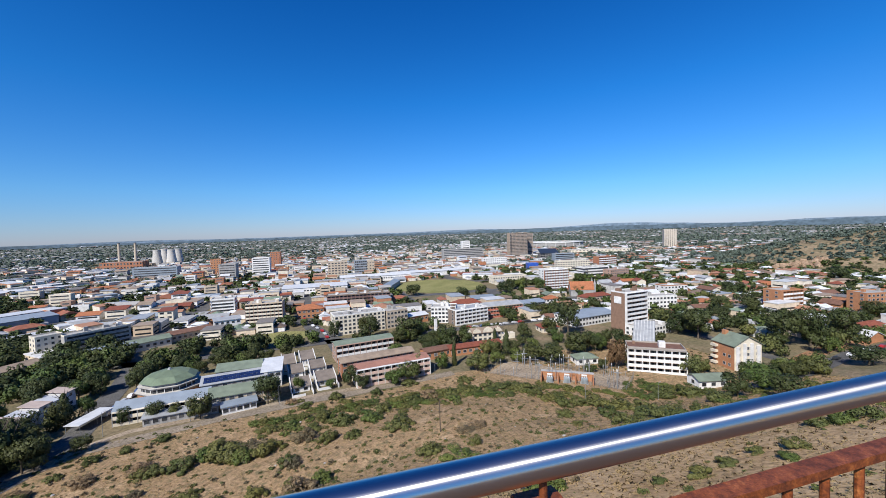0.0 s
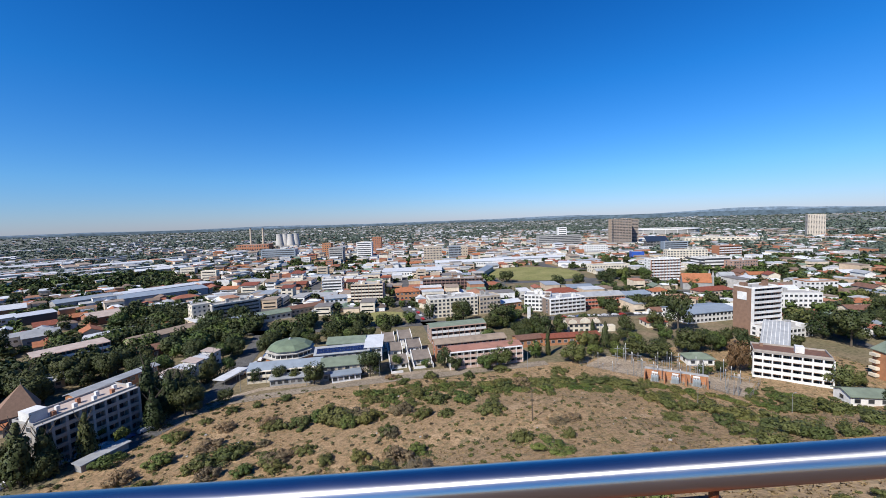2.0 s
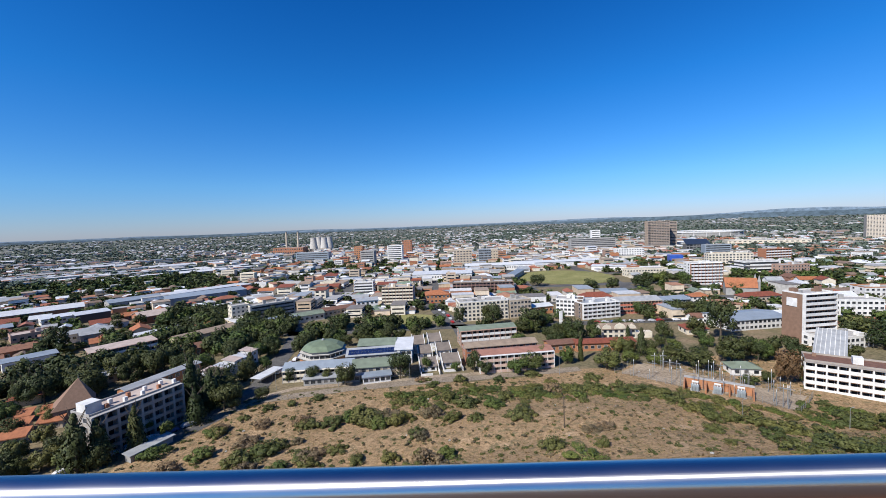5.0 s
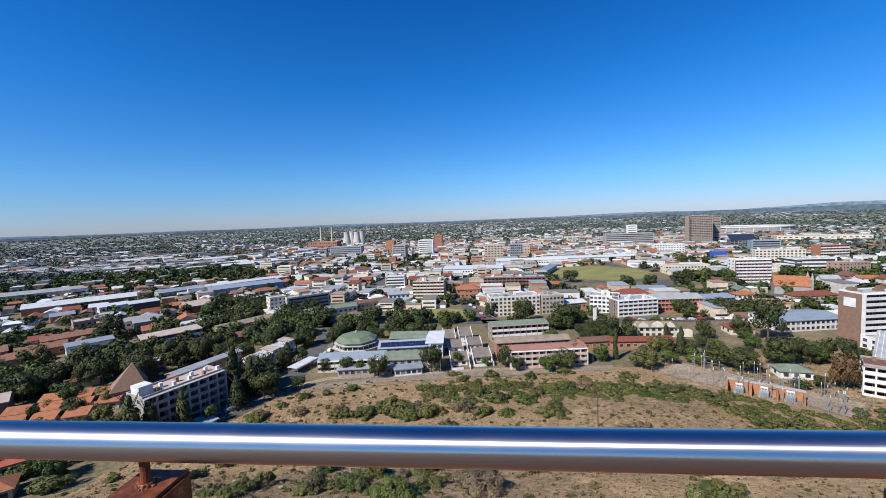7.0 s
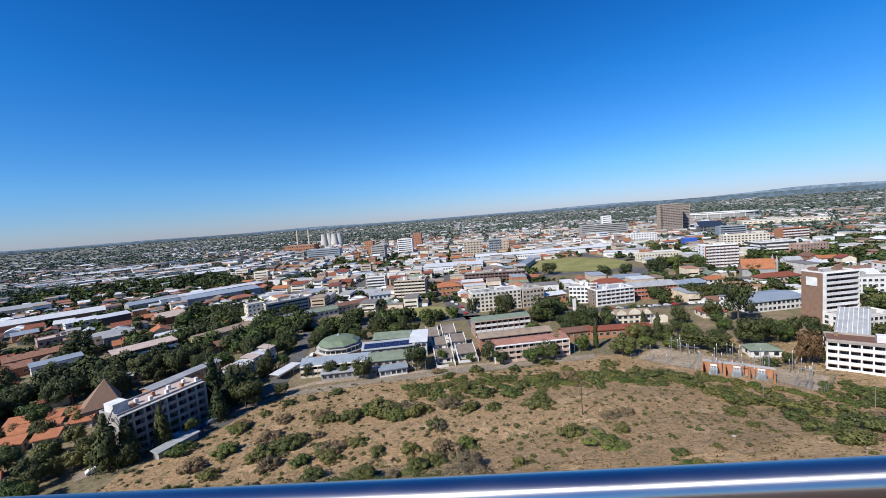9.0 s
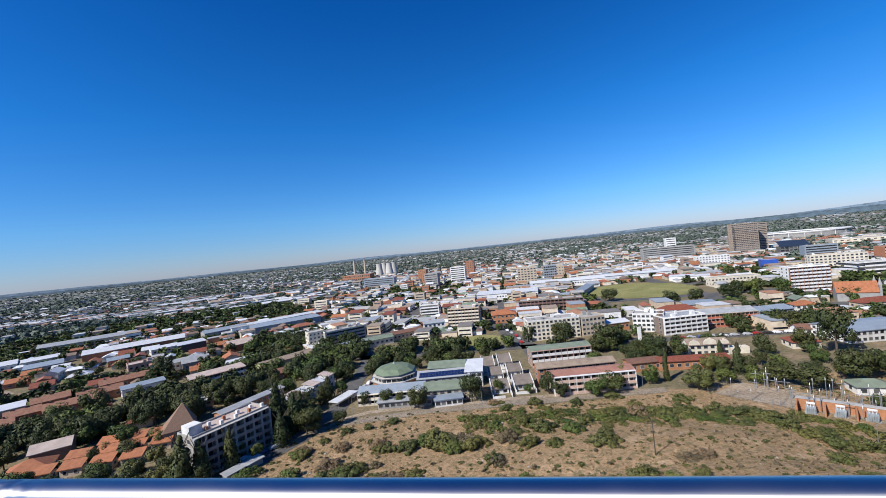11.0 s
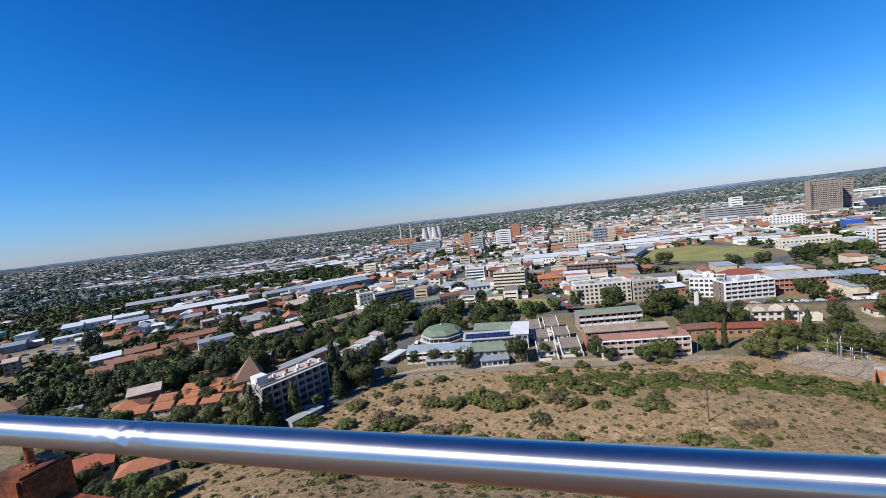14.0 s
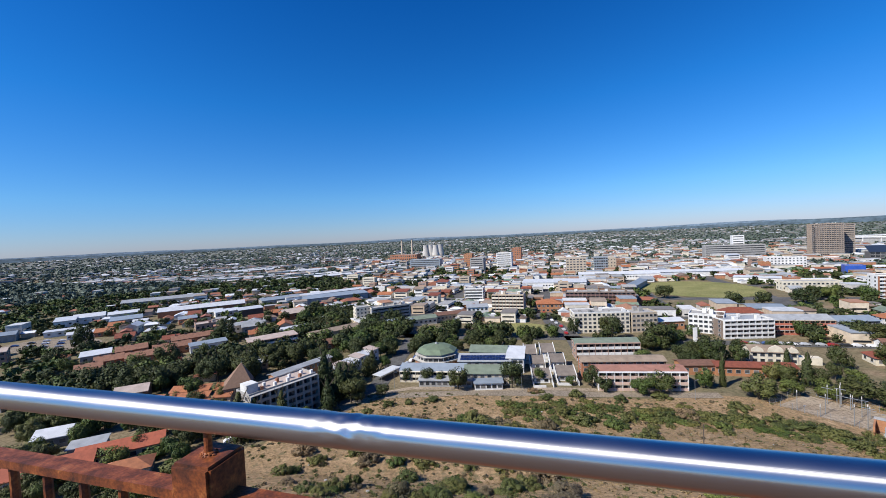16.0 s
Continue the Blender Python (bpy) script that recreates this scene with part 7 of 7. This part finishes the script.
def town():
    """Low houses and their trees out to the plain."""
    hp, hs, ht = [], [], []
    tp, ts = [], []
    r = 280.0
    while r < 4650:
        step = max(8.2, r * 0.0125)
        n = int(2.55 * r / step)
        for k in range(n):
            q = radians(rng.uniform(-72, 74))
            rr = r + rng.uniform(0, step)
            x, y = rr * math.sin(q), rr * math.cos(q)
            if hill_reach(x, y) < 1:
                continue
            u, v = street_uv(x, y)
            street = u % 88 < 15 or v % 76 < 13
            middle = -0.45 * y < x < (0.62 if y < 620 else 0.8) * y and y < 1150
            if rr < 980 and not is_free(x, y, 4.5):
                continue
            dens = noise.noise((x * 0.004, y * 0.004, 2)) + 0.5 * noise.noise((x * 0.013, y * 0.013, 5))
            if rr > 1400:
                dens += 0.5 * noise.noise((x * 0.0015, y * 0.0015, 9))
            z = height(x, y)
            p_house = (0.54 if middle else 0.32 if x > 0 else 0.13 if rr < 1100 else 0.24) + 0.55 * dens - (0.34 if x > 500 else 0.2) * smooth(1100, 1900, rr)
            sc = 1 + rr * 0.00022
            if rng.random() < p_house:
                if street and rr < 1300:
                    continue
                big = rng.random() < (0.35 if middle else 0.10)
                hp.append((x, y, z))
                hs.append((rng.uniform(6.5, 11) * (1.7 if big else 1) * sc, rng.uniform(5, 7.5) * (1.5 if big else 1) * sc, rng.uniform(3.4, 8.5) if big else rng.uniform(2.6, 4.0)))
                ht.append(radians(GRID + rng.choice((0, 90)) + rng.uniform(-4, 4)) if x > -0.3 * y else radians(38 + rng.choice((0, 90)) + rng.uniform(-6, 6)))
            elif rng.random() < (0.85 if middle else 0.8 if rr > 1500 else 0.62 if x < 0 else 0.9):
                tp.append((x, y, z - 0.3))
                ts.append((rng.uniform(5, 10) * sc, rng.uniform(5, 10) * sc, rng.uniform(4, 8.5)))
        r += step * 0.82
    # long sheds of the works on the plain
    for k in range(90):
        x, y = rng.uniform(-900, -230), rng.uniform(560, 980)
        if is_free(x, y, 10):
            hp.append((x, y, height(x, y)))
            hs.append((rng.uniform(24, 60), rng.uniform(10, 18), rng.uniform(4.7, 6.5)))
            ht.append(radians(38 + rng.choice((0, 0, 90))))
    # pale works along the railway, behind the dark belt of trees
    for k in range(110):
        q, v = rng.random(), rng.gauss(0, 34)
        x, y = -860 + 480 * q + 0.2 * v, 660 + 30 * q + v
        if is_free(x, y, 8):
            hp.append((x, y, height(x, y)))
            hs.append((rng.uniform(16, 42), rng.uniform(9, 16), rng.uniform(4.7, 6.2)))
            ht.append(radians(40 + rng.choice((0, 0, 0, 90))))
    for k in range(1150):
        q = rng.random()
        x, y = -1000 + 720 * q + rng.gauss(0, 12), 560 - 60 * q + rng.gauss(0, 34)
        if is_free(x, y, 3):
            tp.append((x, y, height(x, y) - 0.3))
            w = rng.uniform(8, 14)
            ts.append((w, w, rng.uniform(7, 12)))
    # long belts of trees on the plain
    for k in range(2600):
        x, y = rng.uniform(-900, -120), rng.uniform(380, 1100)
        w = math.sin(x * 0.011 + y * 0.02) + 0.6 * noise.noise((x * 0.008, y * 0.008, 4))
        if w > 0.45 and is_free(x, y, 3):
            tp.append((x, y, height(x, y) - 0.3))
            ts.append((rng.uniform(7, 12), rng.uniform(7, 12), rng.uniform(6, 10)))
    # the wooded hill
    for k in range(9500):
        x, y = rng.uniform(560, 1150), rng.uniform(60, 540)
        d = hill_reach(x, y)
        bare = smooth(0.25, 0.05, abs(d - 0.62)) * smooth(250, 290, y) * smooth(400, 350, y)
        if d < 1.05 and rng.random() < (0.74 + 1.1 * noise.noise((x * 0.02, y * 0.02, 8))) * (1 - 0.8 * bare):
            tp.append((x, y, height(x, y) - 0.3))
            w = rng.uniform(3, 8.5)
            ts.append((w, w * rng.uniform(0.8, 1.2), w * rng.uniform(0.55, 0.85)))
    hp, hs, ht = np.array(hp), np.array(hs), np.array(ht)
    pick = np.random.RandomState(3).rand(len(hp))
    flat = (hs[:, 2] > 4.6) | (pick < 0.2)
    roofs = hs.copy()
    roofs[:, 2] = np.minimum(hs[:, 1] * 0.22, 3.0)
    slab = hs * np.array([1.03, 1.03, 0]) + np.array([0, 0, 0.5])
    up = hp + hs * np.array([0, 0, 1])
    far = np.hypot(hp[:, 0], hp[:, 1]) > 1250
    near = ~far
    g1, g2 = ~flat & (pick < 0.6), ~flat & (pick >= 0.6)
    # dark window bands on the fronts of the larger blocks
    wp, ws, wt = [], [], []
    for p, s, a in zip(hp, hs, ht):
        if s[2] > 4.6 and p[1] < 1500 and s[0] < 24:
            for turn, half, span in ((0, s[1] / 2, s[0]), (-math.pi / 2, s[0] / 2, s[1])):
                for k in range(max(1, int(s[2] / 2.9))):
                    q = a + turn
                    wp.append((p[0] + (half + 0.04) * math.sin(q), p[1] - (half + 0.04) * math.cos(q), p[2] + 0.9 + 2.9 * k))
                    ws.append((span * 0.80, 1, 1.05))
                    wt.append(q)
    mass("town_windows", [(WIN_V, [(0, 1, 2, 3)], 0, wp, ws, wt)], [GLASS], "dark window bands of the town blocks", "windows")
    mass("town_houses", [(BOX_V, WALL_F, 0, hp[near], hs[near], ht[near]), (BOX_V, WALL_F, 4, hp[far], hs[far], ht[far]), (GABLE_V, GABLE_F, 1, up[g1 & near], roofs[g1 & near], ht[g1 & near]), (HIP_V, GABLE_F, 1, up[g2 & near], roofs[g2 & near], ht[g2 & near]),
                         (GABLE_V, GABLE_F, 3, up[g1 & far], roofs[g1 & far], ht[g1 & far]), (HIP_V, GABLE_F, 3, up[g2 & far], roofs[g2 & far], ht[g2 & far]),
                         (BOX_V, SLAB_F, 2, up[flat], slab[flat], ht[flat])], [TOWN_WALL, TOWN_ROOF, TOWN_SLAB, FAR_ROOF, FAR_WALL], "crowded small town houses and shops with mixed roofs", "houses")
    tp, ts = np.array(tp), np.array(ts)
    groups = []
    idx = np.random.RandomState(4).randint(0, 6, len(tp))
    dist = np.hypot(tp[:, 0], tp[:, 1])
    for k in range(6):
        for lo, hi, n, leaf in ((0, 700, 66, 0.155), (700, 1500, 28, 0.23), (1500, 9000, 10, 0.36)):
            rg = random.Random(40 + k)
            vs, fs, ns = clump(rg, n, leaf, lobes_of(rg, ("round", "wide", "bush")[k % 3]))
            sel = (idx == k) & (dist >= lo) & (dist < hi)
            # slot 3 leaves carry haze in their colour from 700 m out
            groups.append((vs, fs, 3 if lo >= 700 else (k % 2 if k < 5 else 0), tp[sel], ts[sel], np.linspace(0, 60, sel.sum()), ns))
    for k, kind in enumerate(("round", "wide", "round_green", "round_olive")):
        mine = [t for t in LATER if t[5] == kind]
        for v in range(3):
            rg = random.Random(140 + k * 3 + v)
            vs, fs, ns = clump(rg, 520, 0.060, lobes_of(rg, "wide" if kind == "wide" else "round"))
            sel = mine[v::3]
            groups.append((vs, fs, {"round": 0, "wide": 0, "round_green": 1, "round_olive": 2}[kind], [t[:3] for t in sel], [(t[3], t[3], t[4]) for t in sel], [1.7 * q for q in range(len(sel))], ns))
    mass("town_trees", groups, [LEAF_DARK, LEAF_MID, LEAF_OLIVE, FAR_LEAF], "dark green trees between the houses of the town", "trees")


town()


def slope_scrub():
    """Tufts of straw and low scrub over the slope."""
    rg = random.Random(77)
    tp, ts, sp, ss = [], [], [], []
    for k in range(50000):
        x, y = rg.uniform(-100, 190), rg.uniform(12, 152)
        if x < -72 - 0.5 * (130 - y) or not is_free(x, y, 0.5):
            continue
        d = noise.noise((x * 0.05, y * 0.05, 3)) + 0.6 * noise.noise((x * 0.2, y * 0.2, 1))
        z = height(x, y)
        if rg.random() < 0.55 + 0.4 * d:
            tp.append((x, y, z - 0.05))
            w = rg.uniform(0.4, 1.0)
            ts.append((w, w, rg.uniform(0.3, 0.75)))
        elif rg.random() < (0.36 + 0.5 * d) * (0.3 if x > 28 and y < 76 else 1.0):
            sp.append((x, y, z - 0.1))
            w = 0.4 + 1.5 * rg.random() ** 2.2
            ss.append((w, w, w * rg.uniform(0.5, 0.8)))
    for k in range(7000):
        x, y = rg.uniform(4, 120), rg.uniform(8, 74)
        d = noise.noise((x * 0.05, y * 0.05, 3)) + 0.6 * noise.noise((x * 0.2, y * 0.2, 1))
        if rg.random() < 0.6 + 0.5 * d:
            tp.append((x, y, height(x, y) - 0.05))
            w = rg.uniform(0.5, 1.1)
            ts.append((w, w, rg.uniform(0.25, 0.55)))
    groups = []
    for k in range(3):
        r2 = random.Random(90 + k)
        vs, fs, ns = clump(r2, 12, 0.15, [(0, 0, 0.3, 0.4)])
        ns = [(0.3 * p, 0.3 * q, 0.95) for p, q, _ in ns]
        groups.append((vs, fs, 0, tp[k::3], ts[k::3], np.linspace(0, 50, len(tp[k::3])), ns))
        vs, fs, ns = clump(r2, 70, 0.12, lobes_of(r2, "bush"))
        groups.append((vs, fs, 1 + (k == 2), sp[k::3], ss[k::3], np.linspace(0, 50, len(sp[k::3])), ns))
    mass("grass_tufts", groups, [STRAW, LEAF_OLIVE, LEAF_DRY], "dry straw tufts and low scrub on the slope", "grass")
    # the thicket on the far side of the shoulder
    thick = []
    for k in range(330):
        u = rg.random()
        x, y = -5 + 145 * u + rg.uniform(-6, 6), 141 - 46 * u * u + rg.gauss(0, 5.5)
        if is_free(x, y, 0):
            w = rg.uniform(1.6, 5.2)
            h = w * rg.uniform(0.4, 0.75)
            if k < 120:
                bush(x, y, w, h, rg.choice((0, 1, 2, 3)))
            else:
                thick.append((x, y, height(x, y) - 0.12 * h, w, h))
    scrub = []
    for k in range(3):
        r2 = random.Random(190 + k)
        vs, fs, ns = clump(r2, 800, 0.046, lobes_of(r2, "bush"))
        mine = thick[k::3]
        scrub.append((vs, fs, k % 2, [t[:3] for t in mine], [(t[3], t[3], t[4]) for t in mine], [2.1 * q for q in range(len(mine))], ns))
    mass("thicket", scrub, [LEAF_OLIVE, LEAF_MID], "dense olive thicket on the far side of the bare shoulder", "scrub")
    for k in range(50):
        x, y = rg.uniform(118, 180), rg.uniform(62, 100)
        if is_free(x, y, 0):
            w = rg.uniform(1.6, 5.2)
            bush(x, y, w, w * rg.uniform(0.4, 0.75), rg.choice((0, 1, 2, 3)))
    # stones
    for k in range(40):
        x, y = rg.uniform(-70, 110), rg.uniform(60, 150)
        r0 = rg.uniform(0.15, 0.5)
        bm = bmesh.new()
        bmesh.ops.create_icosphere(bm, subdivisions=1, radius=r0)
        for v in bm.verts:
            v.co *= rg.uniform(0.75, 1.2)
            v.co.z *= 0.6
        me = bpy.data.meshes.new("stone")
        bm.to_mesh(me)
        bm.free()
        me.materials.append(CONCRETE)
        tagged(new("stone", me), "pale rough field stone in dry grass", "stone", "stones on the slope").location = (x, y, height(x, y) + r0 * 0.1)


slope_scrub()
